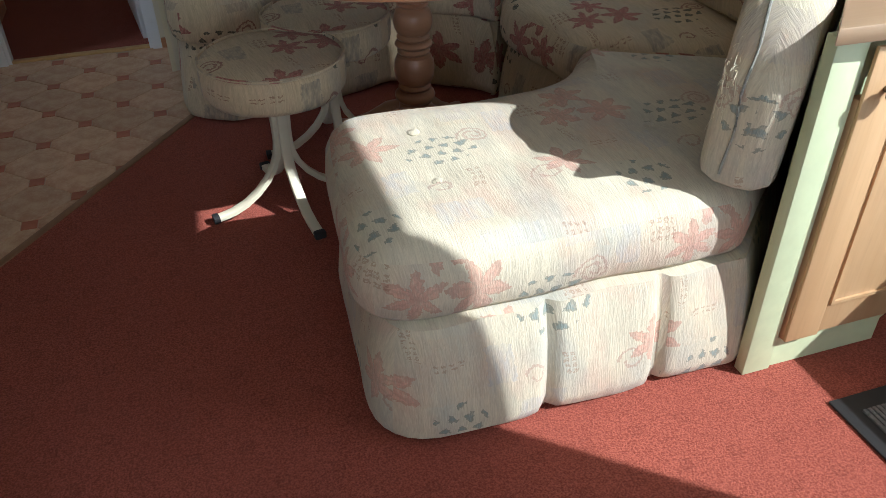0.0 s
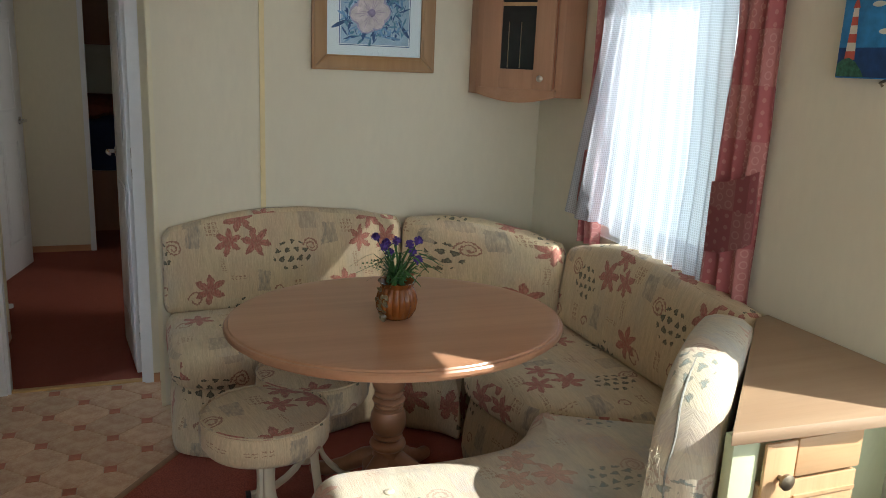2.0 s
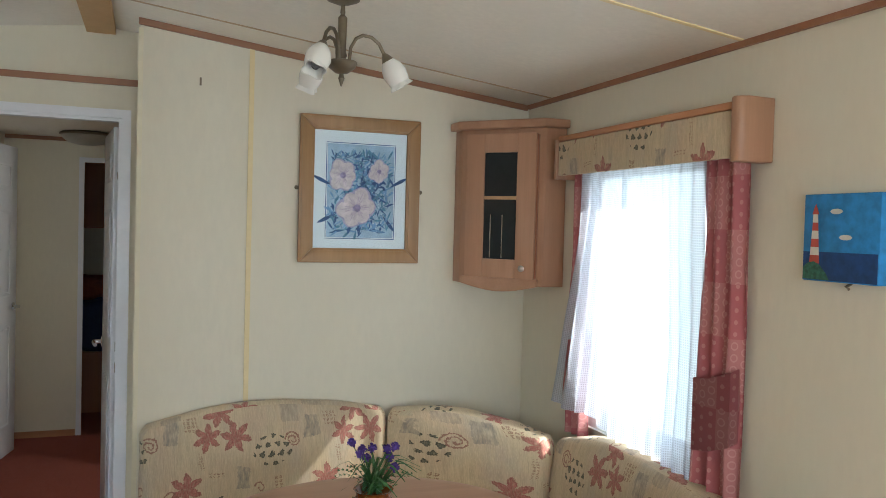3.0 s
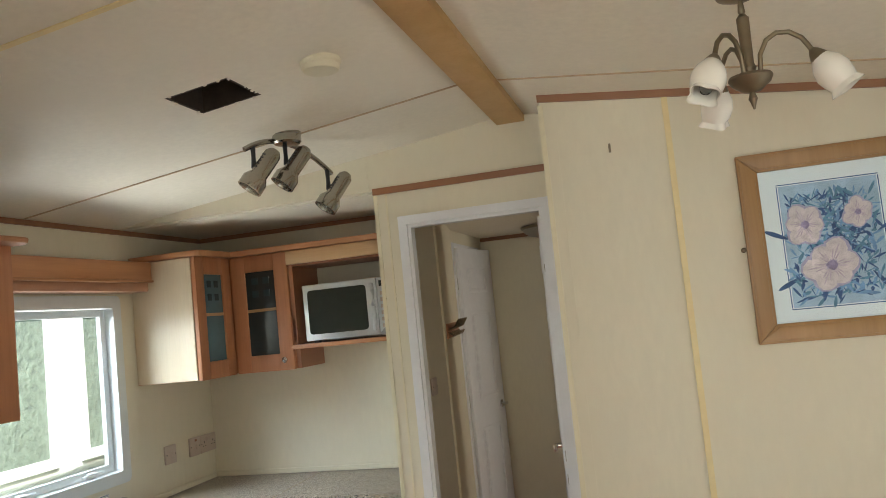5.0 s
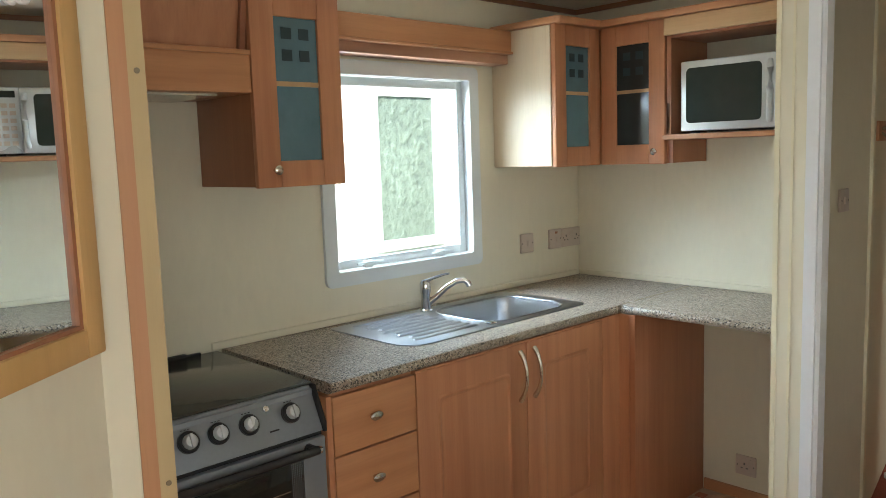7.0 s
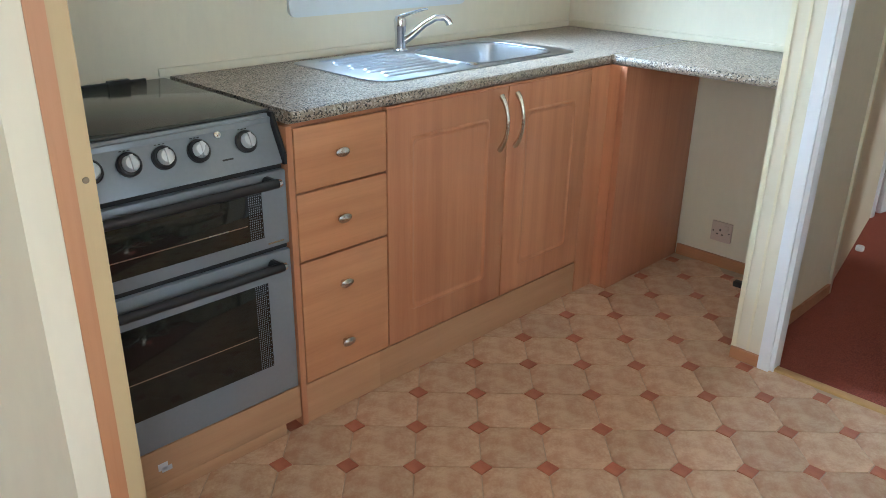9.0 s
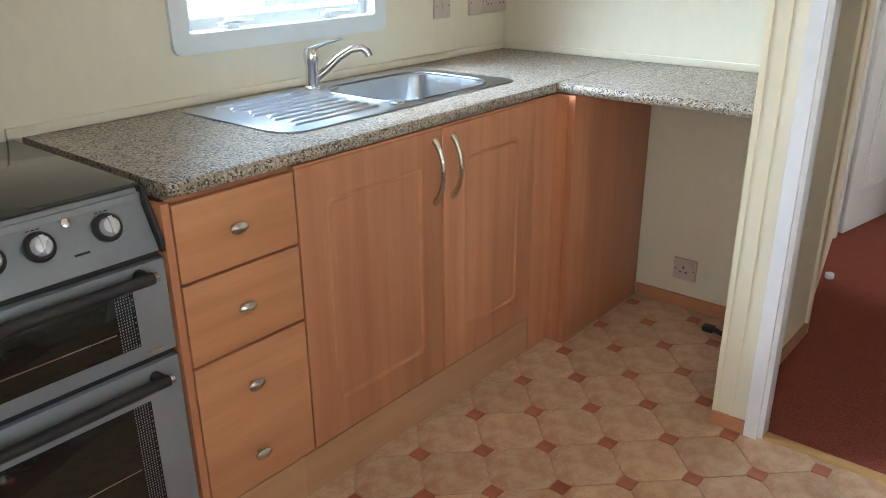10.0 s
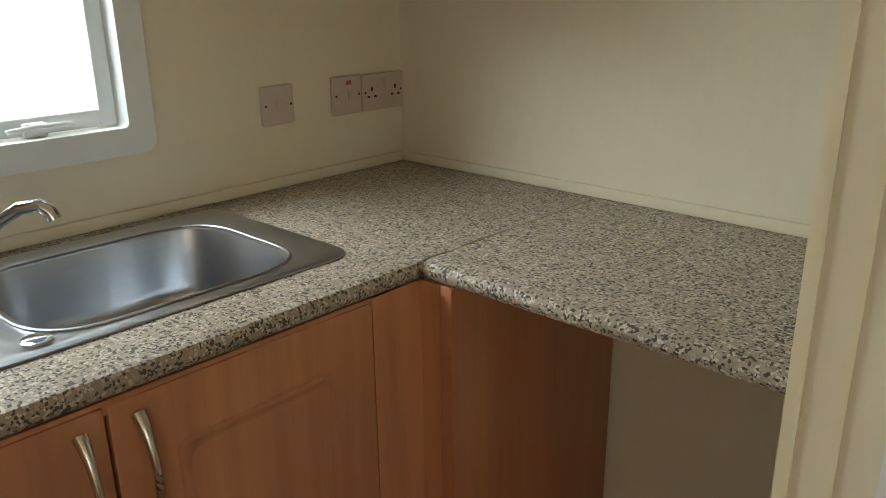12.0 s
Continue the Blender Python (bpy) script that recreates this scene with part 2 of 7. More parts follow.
WALL = plain("cream_vinyl_wallboard", (0.74, 0.68, 0.535), 0.6, 0, 0.025, 40, 0.05, 0.0004, (1, 1, 0.35))
CEIL = plain("ceiling_board", (0.80, 0.745, 0.63), 0.65, 0, 0.04, 45, 0.12, 0.0008)
TRIM_BROWN = wood("brown_trim", (0.34, 0.16, 0.08), (0.27, 0.12, 0.06), "x")
TRIM_PALE = plain("pale_cream_strip", (0.76, 0.69, 0.50), 0.5, 0, 0.04)
TRIM_CREAM = plain("cream_strip", (0.80, 0.66, 0.36), 0.5, 0, 0.04)
WHITE = plain("white_gloss_paint", (0.78, 0.78, 0.80), 0.35, 0, 0.03, 25, 0.03)
UPVC = plain("white_window_plastic", (0.70, 0.735, 0.74), 0.32, 0, 0.02, 20, 0.02)
BEECH = wood("beech_foil_upright", (0.55, 0.250, 0.124), (0.42, 0.168, 0.078), "z")
BEECH_Y = wood("beech_foil_along", (0.56, 0.268, 0.125), (0.44, 0.19, 0.084), "y")
BEECH_X = wood("beech_foil_across", (0.55, 0.265, 0.13), (0.44, 0.195, 0.09), "x")
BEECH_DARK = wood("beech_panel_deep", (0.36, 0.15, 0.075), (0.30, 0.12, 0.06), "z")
BEECH_RED = wood("beech_panel_red", (0.53, 0.225, 0.112), (0.41, 0.158, 0.076), "z")
OAK = wood("oak_pale", (0.56, 0.36, 0.19), (0.48, 0.29, 0.14), "z")
OAK_X = wood("oak_pale_across", (0.56, 0.36, 0.19), (0.48, 0.29, 0.14), "x")
LIT_SIDE = wood("window_lit_beech_side", (0.64, 0.53, 0.38), (0.60, 0.48, 0.33), "z")
PLINTH = wood("plinth_wood", (0.52, 0.30, 0.16), (0.45, 0.24, 0.12), "y")
PINE = wood("pine_edge", (0.58, 0.36, 0.15), (0.50, 0.29, 0.10), "z", 0.5, 14)
TABLE_WOOD = wood("table_veneer", (0.44, 0.235, 0.135), (0.335, 0.17, 0.093), "x", 0.3, 18)
PALE_TOP = wood("pale_sideboard_top", (0.42, 0.29, 0.18), (0.36, 0.235, 0.14), "x", 0.4, 18)
SIDE_GREEN = plain("pale_green_edge", (0.55, 0.60, 0.38), 0.5, 0, 0.05)
FRAME_OAK = wood("frame_oak", (0.42, 0.24, 0.10), (0.33, 0.18, 0.07), "z", 0.4, 22)
STEEL = plain("brushed_steel", (0.44, 0.465, 0.50), 0.30, 1.0, 0.05, 160, 0.05, 0.0003, (1, 0.04, 1))
CHROME = plain("chrome", (0.75, 0.76, 0.78), 0.08, 1.0, 0.02, 30, 0)
SATIN = plain("satin_nickel", (0.62, 0.59, 0.53), 0.26, 1.0, 0.06, 120, 0.05, 0.0003)
SPOT_METAL = plain("spotlight_nickel", (0.43, 0.41, 0.37), 0.2, 1.0, 0.06, 120, 0.05, 0.0003)
BRONZE = plain("dull_bronze", (0.23, 0.19, 0.13), 0.42, 0.85, 0.08, 50, 0.05)
BLACK = plain("black_plastic", (0.018, 0.018, 0.02), 0.4, 0, 0.1, 60, 0.03)
BLACK_GLASS = plain("black_oven_glass", (0.012, 0.014, 0.012), 0.06, 0, 0.1, 10, 0)
COOKER_GREY = plain("grey_enamel", (0.235, 0.255, 0.28), 0.3, 0.2, 0.04, 90, 0.04, 0.0004)
DARK_LID = plain("dark_glass_lid", (0.05, 0.052, 0.045), 0.12, 0, 0.06, 20, 0)
PLASTIC = plain("beige_socket_plastic", (0.56, 0.455, 0.39), 0.35, 0, 0.02, 20, 0.01)
SILVER = plain("silver_microwave", (0.62, 0.64, 0.66), 0.28, 0.4, 0.03, 90, 0.02)
SCREEN = plain("microwave_window", (0.035, 0.045, 0.04), 0.1, 0, 0.1, 20, 0)
GROUT = plain("vinyl_grout", (0.48, 0.35, 0.24), 0.5, 0, 0.08, 60, 0.05)
MATTING = plain("grey_ribbed_mat", (0.16, 0.15, 0.15), 0.95, 0, 0.3, 160, 0.8, 0.003)
RUBBER = plain("black_rubber", (0.02, 0.02, 0.022), 0.7, 0, 0.1)
MIRROR = plain("mirror_silver", (0.86, 0.88, 0.88), 0.006, 1.0, 0.0, 10, 0)
SPECK = speckled("granite_laminate")
SMOKED = glassy("blue_cabinet_glass", (0.25, 0.38, 0.42), 0.12)
CABINET_WOOD = wood("lounge_cabinet_foil", (0.47, 0.265, 0.16), (0.39, 0.205, 0.115), "z")
CABINET_WOOD_X = wood("lounge_cabinet_foil_across", (0.47, 0.265, 0.16), (0.39, 0.205, 0.115), "x")
DARKPANE = plain("dark_cabinet_interior", (0.03, 0.035, 0.035), 0.12, 0, 0.1, 20, 0)
BLUEPANE = plain("frosted_teal_pane", (0.105, 0.185, 0.225), 0.2, 0, 0.08, 20, 0.02)
PANESQ = plain("teal_pane_square", (0.035, 0.06, 0.07), 0.2, 0, 0.05, 20, 0)
CLEAR = glassy("clear_glass")
SEAT_FABRIC = fabric("lily_upholstery", (0.63, 0.505, 0.325), (0.54, 0.43, 0.275), (0.36, 0.105, 0.085), (0.055, 0.055, 0.035), (0.25, 0.22, 0.19), weave=0.45, thread=0.34, blocky=0.9, print_=1.0)
FADED_FABRIC = fabric("faded_lily_upholstery", (0.625, 0.56, 0.415), (0.545, 0.49, 0.37), (0.52, 0.22, 0.16), (0.09, 0.125, 0.12), (0.43, 0.42, 0.41), weave=0.5, thread=0.3, blocky=0.7, print_=0.62, blotch=0.55)
POT_GLAZE = plain("amber_glaze", (0.20, 0.062, 0.013), 0.18, 0, 0.45, 25, 0.1, 0.002)
POT_DARK = plain("brown_green_glaze", (0.14, 0.10, 0.04), 0.3, 0, 0.4, 60, 0.3, 0.002)
LEAF = plain("plant_green", (0.045, 0.13, 0.035), 0.5, 0, 0.35, 40, 0.1)
VIOLET = plain("violet_petals", (0.10, 0.05, 0.30), 0.7, 0, 0.3, 90, 0.2)
OPAL = plain("opal_glass", (0.82, 0.80, 0.73), 0.25, 0, 0.03, 10, 0)
DARK_HOLE = plain("shaded_roof_space", (0.05, 0.035, 0.025), 0.9, 0, 0.3, 30, 0.3)
IVORY = plain("ivory_plastic", (0.72, 0.66, 0.50), 0.4, 0, 0.03)
CLADDING = plain("white_cladding", (0.62, 0.65, 0.63), 0.5, 0, 0.03)
HEDGE_GLASS = plain("obscure_window_glass", (0.15, 0.185, 0.16), 0.14, 0, 0.25, 22, 1.0, 0.02)
GRASS = plain("grass_ground", (0.09, 0.13, 0.05), 0.95, 0, 0.4, 8, 0.6, 0.02)
BLUE_BED = plain("navy_bedding", (0.03, 0.05, 0.12), 0.9, 0, 0.2)
RED_BED = plain("rust_bedding", (0.25, 0.07, 0.04), 0.9, 0, 0.2)
PAPER = plain("white_mount", (0.82, 0.84, 0.86), 0.6, 0, 0.02)


def carpet_mat():
    m, t, b = begin("red_carpet")
    v = coords(t)
    sep = t.nodes.new("ShaderNodeSeparateXYZ")
    t.links.new(v, sep.inputs[0])
    pile, broad = noise_of(t, v, 260, 3), noise_of(t, v, 3.0, 4)
    x, y = Sock(t, sep.outputs[0]) / 0.105, Sock(t, sep.outputs[1]) / 0.105
    fx, fy = (x + y.op("FLOOR") * 0.5).fract() - 0.5, y.fract() - 0.5
    ring = fx.absolute().maximum(fy.absolute())
    motif = ((ring - 0.10).absolute() < 0.022).maximum(ring < 0.03)
    col = mixed(t, ramp(t, pile, 0.35, 0.65), (0.20, 0.046, 0.031), (0.40, 0.113, 0.076))
    col = mixed(t, Sock(t, ramp(t, broad, 0.35, 0.7)) * 0.35, col, (0.25, 0.062, 0.043))
    col = mixed(t, motif * 0.28, col, (0.13, 0.03, 0.02))
    t.links.new(col, b.inputs["Base Color"])
    b.inputs["Roughness"].default_value, b.inputs["Specular IOR Level"].default_value = 0.95, 0.1
    b.inputs["Sheen Weight"].default_value = 0.04
    bump_to(t, b, Sock(t, pile) - motif * 0.25, 0.9, 0.004)
    return m


CARPET = carpet_mat()


def tile_mat(name, a, b_, c):
    m, t, b = begin(name)
    v = coords(t)
    info = t.nodes.new("ShaderNodeObjectInfo")
    n1, n2 = noise_of(t, v, 16, 6, 0.7), noise_of(t, v, 70, 4)
    col = mixed(t, ramp(t, n1, 0.40, 0.60), a, b_)
    col = mixed(t, Sock(t, ramp(t, n2, 0.5, 0.8)) * 0.35, col, c)
    hsv = t.nodes.new("ShaderNodeHueSaturation")
    t.links.new(col, hsv.inputs["Color"])
    t.links.new((Sock(t, info.outputs["Random"]) * 0.2 + 0.9).s, hsv.inputs["Value"])
    t.links.new(hsv.outputs[0], b.inputs["Base Color"])
    b.inputs["Roughness"].default_value = 0.42
    bump_to(t, b, n2, 0.12, 0.001)
    return m


TILE = tile_mat("terracotta_vinyl", (0.49, 0.275, 0.165), (0.63, 0.44, 0.29), (0.42, 0.19, 0.105))
DOT = tile_mat("red_vinyl_dot", (0.36, 0.10, 0.05), (0.44, 0.15, 0.08), (0.28, 0.07, 0.04))


def cloth(name, a, b_, see_through=0.0):
    m, t, b = begin(name)
    uv = coords(t, "UV")
    sep = t.nodes.new("ShaderNodeSeparateXYZ")
    t.links.new(uv, sep.inputs[0])
    u, v = Sock(t, sep.outputs[0]), Sock(t, sep.outputs[1])
    P = 0.16
    ch = ((u / P).op("FLOOR") + (v / P).op("FLOOR")) * 0.5
    patch = ch.fract() > 0.25
    col = mixed(t, patch * 0.55, a, b_)
    fx, fy = (u / 0.035).fract() - 0.5, (v / 0.035 + (u / 0.035).op("FLOOR") * 0.5).fract() - 0.5
    r = (fx * fx + fy * fy).op("SQRT")
    dots = (r < 0.2) * (patch * -1.0 + 1.0)
    rings = ((r - 0.3).absolute() < 0.06) * patch
    col = mixed(t, (dots + rings) * 0.3, col, (0.72, 0.45, 0.40))
    t.links.new(col, b.inputs["Base Color"])
    b.inputs["Roughness"].default_value = 0.9
    bump_to(t, b, noise_of(t, uv, 500, 2), 0.2, 0.001)
    return m


CURTAIN = cloth("red_patchwork_curtain", (0.41, 0.125, 0.13), (0.50, 0.24, 0.22))


def net_mat():
    m, t, b = begin("white_net")
    tr = t.nodes.new("ShaderNodeBsdfTranslucent")
    tp = t.nodes.new("ShaderNodeBsdfTransparent")
    df = t.nodes.new("ShaderNodeBsdfDiffuse")
    tr.inputs[0].default_value = df.inputs[0].default_value = (0.62, 0.66, 0.72, 1)
    m1, m2 = t.nodes.new("ShaderNodeMixShader"), t.nodes.new("ShaderNodeMixShader")
    m1.inputs[0].default_value = 0.45
    uv = coords(t, "UV")
    sep = t.nodes.new("ShaderNodeSeparateXYZ")
    t.links.new(uv, sep.inputs[0])
    u, v = Sock(t, sep.outputs[0]), Sock(t, sep.outputs[1])
    holes = (((u / 0.008).fract() - 0.5).absolute() < 0.32) * (((v / 0.008).fract() - 0.5).absolute() < 0.32)
    link(t, holes * 0.30 + 0.06, m2.inputs[0])
    t.links.new(tr.outputs[0], m1.inputs[1])
    t.links.new(df.outputs[0], m1.inputs[2])
    t.links.new(m1.outputs[0], m2.inputs[1])
    t.links.new(tp.outputs[0], m2.inputs[2])
    t.links.new(m2.outputs[0], t.nodes["Material Output"].inputs[0])
    return m


NET = net_mat()


# ---- building helpers ----
def box(bm, x0, x1, y0, y1, z0, z1, bev=0.0, segs=2):
    vs = [bm.verts.new((x, y, z)) for z in (z0, z1) for y in (y0, y1) for x in (x0, x1)]
    fs = [bm.faces.new([vs[i] for i in q]) for q in ((0, 2, 3, 1), (4, 5, 7, 6), (0, 1, 5, 4), (2, 6, 7, 3), (0, 4, 6, 2), (1, 3, 7, 5))]
    if bev:
        es = list({e for f in fs for e in f.edges})
        bmesh.ops.bevel(bm, geom=es, offset=bev, segments=segs, affect="EDGES", profile=0.5)
    return bm


def boxes(*rows, bev=0.0):
    bm = bmesh.new()
    for r in rows:
        box(bm, *r, bev=bev)
    return bm


def prism(bm, poly, z0, z1, bev=0.0, m=None, segs=2):
    lo = [bm.verts.new((x, y, z0)) for x, y in poly]
    hi = [bm.verts.new((x, y, z1)) for x, y in poly]
    fs = [bm.faces.new(lo[::-1]), bm.faces.new(hi)]
    for i in range(len(poly)):
        j = (i + 1) % len(poly)
        fs.append(bm.faces.new((lo[i], lo[j], hi[j], hi[i])))
    made = lo + hi
    if bev:
        es = list({e for f in fs for e in f.edges})
        r = bmesh.ops.bevel(bm, geom=es, offset=bev, segments=segs, affect="EDGES", profile=0.5)
        made = list({v for f in r["faces"] for v in f.verts} | {v for v in made if v.is_valid})
    if m is not None:
        bmesh.ops.transform(bm, matrix=m, verts=made)
    return bm


def lathe(bm, profile, segs=28, m=None, wave=None, caps=True):
    rings = []
    for r, z in profile:
        ring = []
        for i in range(segs):
            a = 2 * math.pi * i / segs
            rr = r * (1 + (wave(a, z) if wave else 0))
            ring.append(bm.verts.new((rr * math.cos(a), rr * math.sin(a), z)))
        rings.append(ring)
    for a, b in zip(rings, rings[1:]):
        for i in range(segs):
            j = (i + 1) % segs
            bm.faces.new((a[i], a[j], b[j], b[i]))
    if caps and profile[0][0] > 1e-4:
        bm.faces.new(rings[0][::-1])
    if caps and profile[-1][0] > 1e-4:
        bm.faces.new(rings[-1])
    if m is not None:
        bmesh.ops.transform(bm, matrix=m, verts=[v for r in rings for v in r])
    return bm


def tube(bm, pts, r, segs=10, flat=1.0):
    pts = [Vector(p) for p in pts]
    rings, up = [], Vector((0, 0, 1))
    rad = r if isinstance(r, (list, tuple)) else [r] * len(pts)
    for i, p in enumerate(pts):
        d = (pts[min(i + 1, len(pts) - 1)] - pts[max(i - 1, 0)]).normalized()
        side = d.cross(up)
        if side.length < 1e-3:
            side = Vector((1, 0, 0))
        side.normalize()
        nrm = side.cross(d)
        rings.append([bm.verts.new(p + rad[i] * (math.cos(a) * side + flat * math.sin(a) * nrm)) for a in [2 * math.pi * k / segs for k in range(segs)]])
    for a, b in zip(rings, rings[1:]):
        for i in range(segs):
            j = (i + 1) % segs
            bm.faces.new((a[i], a[j], b[j], b[i]))
    bm.faces.new(rings[0][::-1])
    bm.faces.new(rings[-1])
    return bm


def rounded(poly, rads, n=6):
    """A polygon with its corners rounded by the radii given."""
    out = []
    k = len(poly)
    for i, p in enumerate(poly):
        p, a, b = Vector(p), Vector(poly[i - 1]), Vector(poly[(i + 1) % k])
        r = rads if isinstance(rads, (int, float)) else rads[i]
        if not r:
            out.append(tuple(p))
            continue
        u, w = (a - p).normalized(), (b - p).normalized()
        s = p + u * min(r, (a - p).length * 0.5)
        e = p + w * min(r, (b - p).length * 0.5)
        for q in range(n + 1):
            f = q / n
            out.append(tuple(s * (1 - f) ** 2 + p * 2 * f * (1 - f) + e * f ** 2))
    return out


def dense(poly, step=0.04):
    out = []
    for i, p in enumerate(poly):
        a, b = Vector(p), Vector(poly[(i + 1) % len(poly)])
        n = max(1, int((b - a).length / step))
        out += [tuple(a.lerp(b, q / n)) for q in range(n)]
    return out


def stuffed(bm, poly, layers, m=None, lump=0.0, dome=(), mid=None, dents=(), seams=()):
    """A padded body: the outline, inset and lifted layer by layer."""
    pts = [Vector(p) for p in poly]
    n = len(pts)
    area = sum(pts[i].x * pts[(i + 1) % n].y - pts[(i + 1) % n].x * pts[i].y for i in range(n))
    if area < 0:
        pts = pts[::-1]
    nrm = []
    for i in range(n):
        d = (pts[(i + 1) % n] - pts[i - 1]).normalized()
        nrm.append(Vector((-d.y, d.x)))
    rings = []
    for inset, z in layers:
        ring = []
        for p, q in zip(pts, nrm):
            w = p + q * inset
            for ex, ey in seams:
                g = math.hypot(p.x - ex, p.y - ey)
                w = w + q * (0.020 * math.exp(-(g / 0.013) ** 2) - 0.004 * math.exp(-((g - 0.06) / 0.05) ** 2))
            dz = lump * (noise.noise(Vector((w.x * 7, w.y * 7, z * 5))))
            ring.append(bm.verts.new((w.x + dz * q.x, w.y + dz * q.y, z + dz)))
        rings.append(ring)
    if dome:
        last = [v.co.copy() for v in rings[-1]]
        cen = Vector(mid) if mid else sum((p.to_2d() for p in last), Vector((0, 0))) / n
        for frac, dz in dome:
            ring = []
            for p in last:
                q = cen + (p.to_2d() - cen) * frac
                z = layers[-1][1] + dz + lump * 1.3 * noise.noise(Vector((q.x * 6, q.y * 6, 4.0)))
                for ex, ey in dents:
                    z -= 0.016 * math.exp(-((q.x - ex) ** 2 + (q.y - ey) ** 2) / 0.0016)
                ring.append(bm.verts.new((q.x, q.y, z)))
            rings.append(ring)
    for a, b in zip(rings, rings[1:]):
        for i in range(n):
            j = (i + 1) % n
            bm.faces.new((a[i], a[j], b[j], b[i]))
    bm.faces.new(rings[0][::-1])
    bm.faces.new(rings[-1])
    if m is not None:
        bmesh.ops.transform(bm, matrix=m, verts=[v for r in rings for v in r])
    return bm


def metre_uv(bm, off=(0.0, 0.0)):
    """UVs in metres, projected along each face's main direction."""
    lay = bm.loops.layers.uv.verify()
    bm.normal_update()
    for f in bm.faces:
        a = [abs(c) for c in f.normal]
        k = a.index(max(a))
        for lp in f.loops:
            c = lp.vert.co
            p = ((c.y + c.x * 0.3, c.z), (c.x + c.y * 0.3, c.z), (c.x, c.y))[k]
            lp[lay].uv = (p[0] + off[0], p[1] + off[1])


def part(name, bm, material, parent=None, label="", smooth=35, uv=False, off=(0.0, 0.0)):
    bmesh.ops.recalc_face_normals(bm, faces=bm.faces)
    if uv:
        metre_uv(bm, off)
    me = bpy.data.meshes.new(name)
    bm.to_mesh(me)
    bm.free()
    for mat in material if isinstance(material, (list, tuple)) else (material,):
        me.materials.append(mat)
    if smooth:
        me.polygons.foreach_set("use_smooth", [True] * len(me.polygons))
        me.set_sharp_from_angle(angle=radians(smooth))
    ob = new(name, me)
    if parent is not None:
        ob.parent = parent
    if label:
        ob["label"] = label
    return ob


def thing(name, label, category, group="", at=None):
    ob = new(name)
    if at is not None:
        ob.matrix_world = at
    return tagged(ob, label, category, group)


def setting(name, bm, material, label, category="", smooth=30, parent=None):
    ob = part(name, bm, material, parent, smooth=smooth)
    return tagged(ob, label, category or name.split("_")[0], "", "structure")


# ---- structure ----
XW, XR, YP, YD, YK = -2.01, 1.70, 3.11, 3.395, 4.07
EAVE, RIDGE_X, RIDGE_Z, FLAT = 2.158, -0.155, 2.388, 2.158
YF, YE = -2.6, 7.6


def roof_z(x):
    return RIDGE_Z - abs(x - RIDGE_X) * (RIDGE_Z - EAVE) / 1.855


floor = setting("floor", boxes((-2.1, 1.8, YF - 0.1, YE, -0.08, -0.003)), GROUT, "vinyl-covered caravan floor under tiles and carpet", "floor")
bm = bmesh.new()
prism(bm, [(-0.84, 1.43), (0.372, 3.108), (1.698, 3.108), (1.698, YF), (XW, YF), (XW, 0.86), (-0.39, 0.86)], -0.003, 0.005)
setting("carpet_lounge", bm, CARPET, "red short-pile lounge carpet cut diagonally along the kitchen tiles", "carpet")
setting("carpet_hall", boxes((-0.71, 0.01, 3.43, 4.12, -0.003, 0.005), (-1.75, 0.01, 4.12, YE, -0.003, 0.005), (0.01, 1.69, 3.17, YE, -0.003, 0.005)), CARPET, "dark red carpet along the hallway", "carpet")
# edge strips of the carpet
d = (Vector((0.372, 3.108)) - Vector((-0.84, 1.43))).normalized()
n2 = Vector((-d.y, d.x)) * 0.012
a, b = Vector((-0.83, 1.444)), Vector((0.36, 3.09))
bm = bmesh.new()
prism(bm, [tuple(a + n2), tuple(a - n2), tuple(b - n2), tuple(b + n2)], -0.002, 0.008, 0.002)
setting("trim_carpet_edge", bm, wood("strip_wood", (0.30, 0.16, 0.08), (0.2, 0.1, 0.05), "y"), "thin wooden strip between carpet and tiles", "trim")
setting("trim_threshold", boxes((-0.615, -0.06, 3.40, 3.432, -0.002, 0.008), bev=0.002), PINE, "pale threshold strip under the hall doorway", "trim")

# kitchen window wall
WY0, WY1, WZ0, WZ1 = 2.615, 3.325, 1.085, 1.805
setting("wall_kitchen_window", boxes(
    (XW - 0.06, XW, YF, WY0, -0.08, 2.2), (XW - 0.06, XW, WY1, YK + 0.05, -0.08, 2.2),
    (XW - 0.06, XW, WY0, WY1, -0.08, WZ0), (XW - 0.06, XW, WY0, WY1, WZ1, 2.2)), WALL, "cream wallboard with the kitchen window", "wall")
setting("wall_kitchen_back", boxes((XW, -0.748, YK, YK + 0.05, -0.08, 2.2)), WALL, "cream wallboard behind the worktop", "wall")
# right wall with the half-open stable door and the lounge window
DY0, DY1, DZ0, DZ1 = -0.05, 0.725, 0.57, 1.985
LY0, LY1, LZ0, LZ1 = 1.82, 2.54, 0.86, 1.83
setting("wall_lounge_window", boxes(
    (XR, XR + 0.06, YF, DY0, -0.08, 2.2), (XR, XR + 0.06, DY1, LY0, -0.08, 2.2), (XR, XR + 0.06, LY1, YP + 0.05, -0.08, 2.2),
    (XR, XR + 0.06, DY0, DY1, DZ1, 2.2), (XR, XR + 0.06, LY0, LY1, -0.08, LZ0), (XR, XR + 0.06, LY0, LY1, LZ1, 2.2)), WALL,
    "cream wallboard with the lounge window and the entrance", "wall")


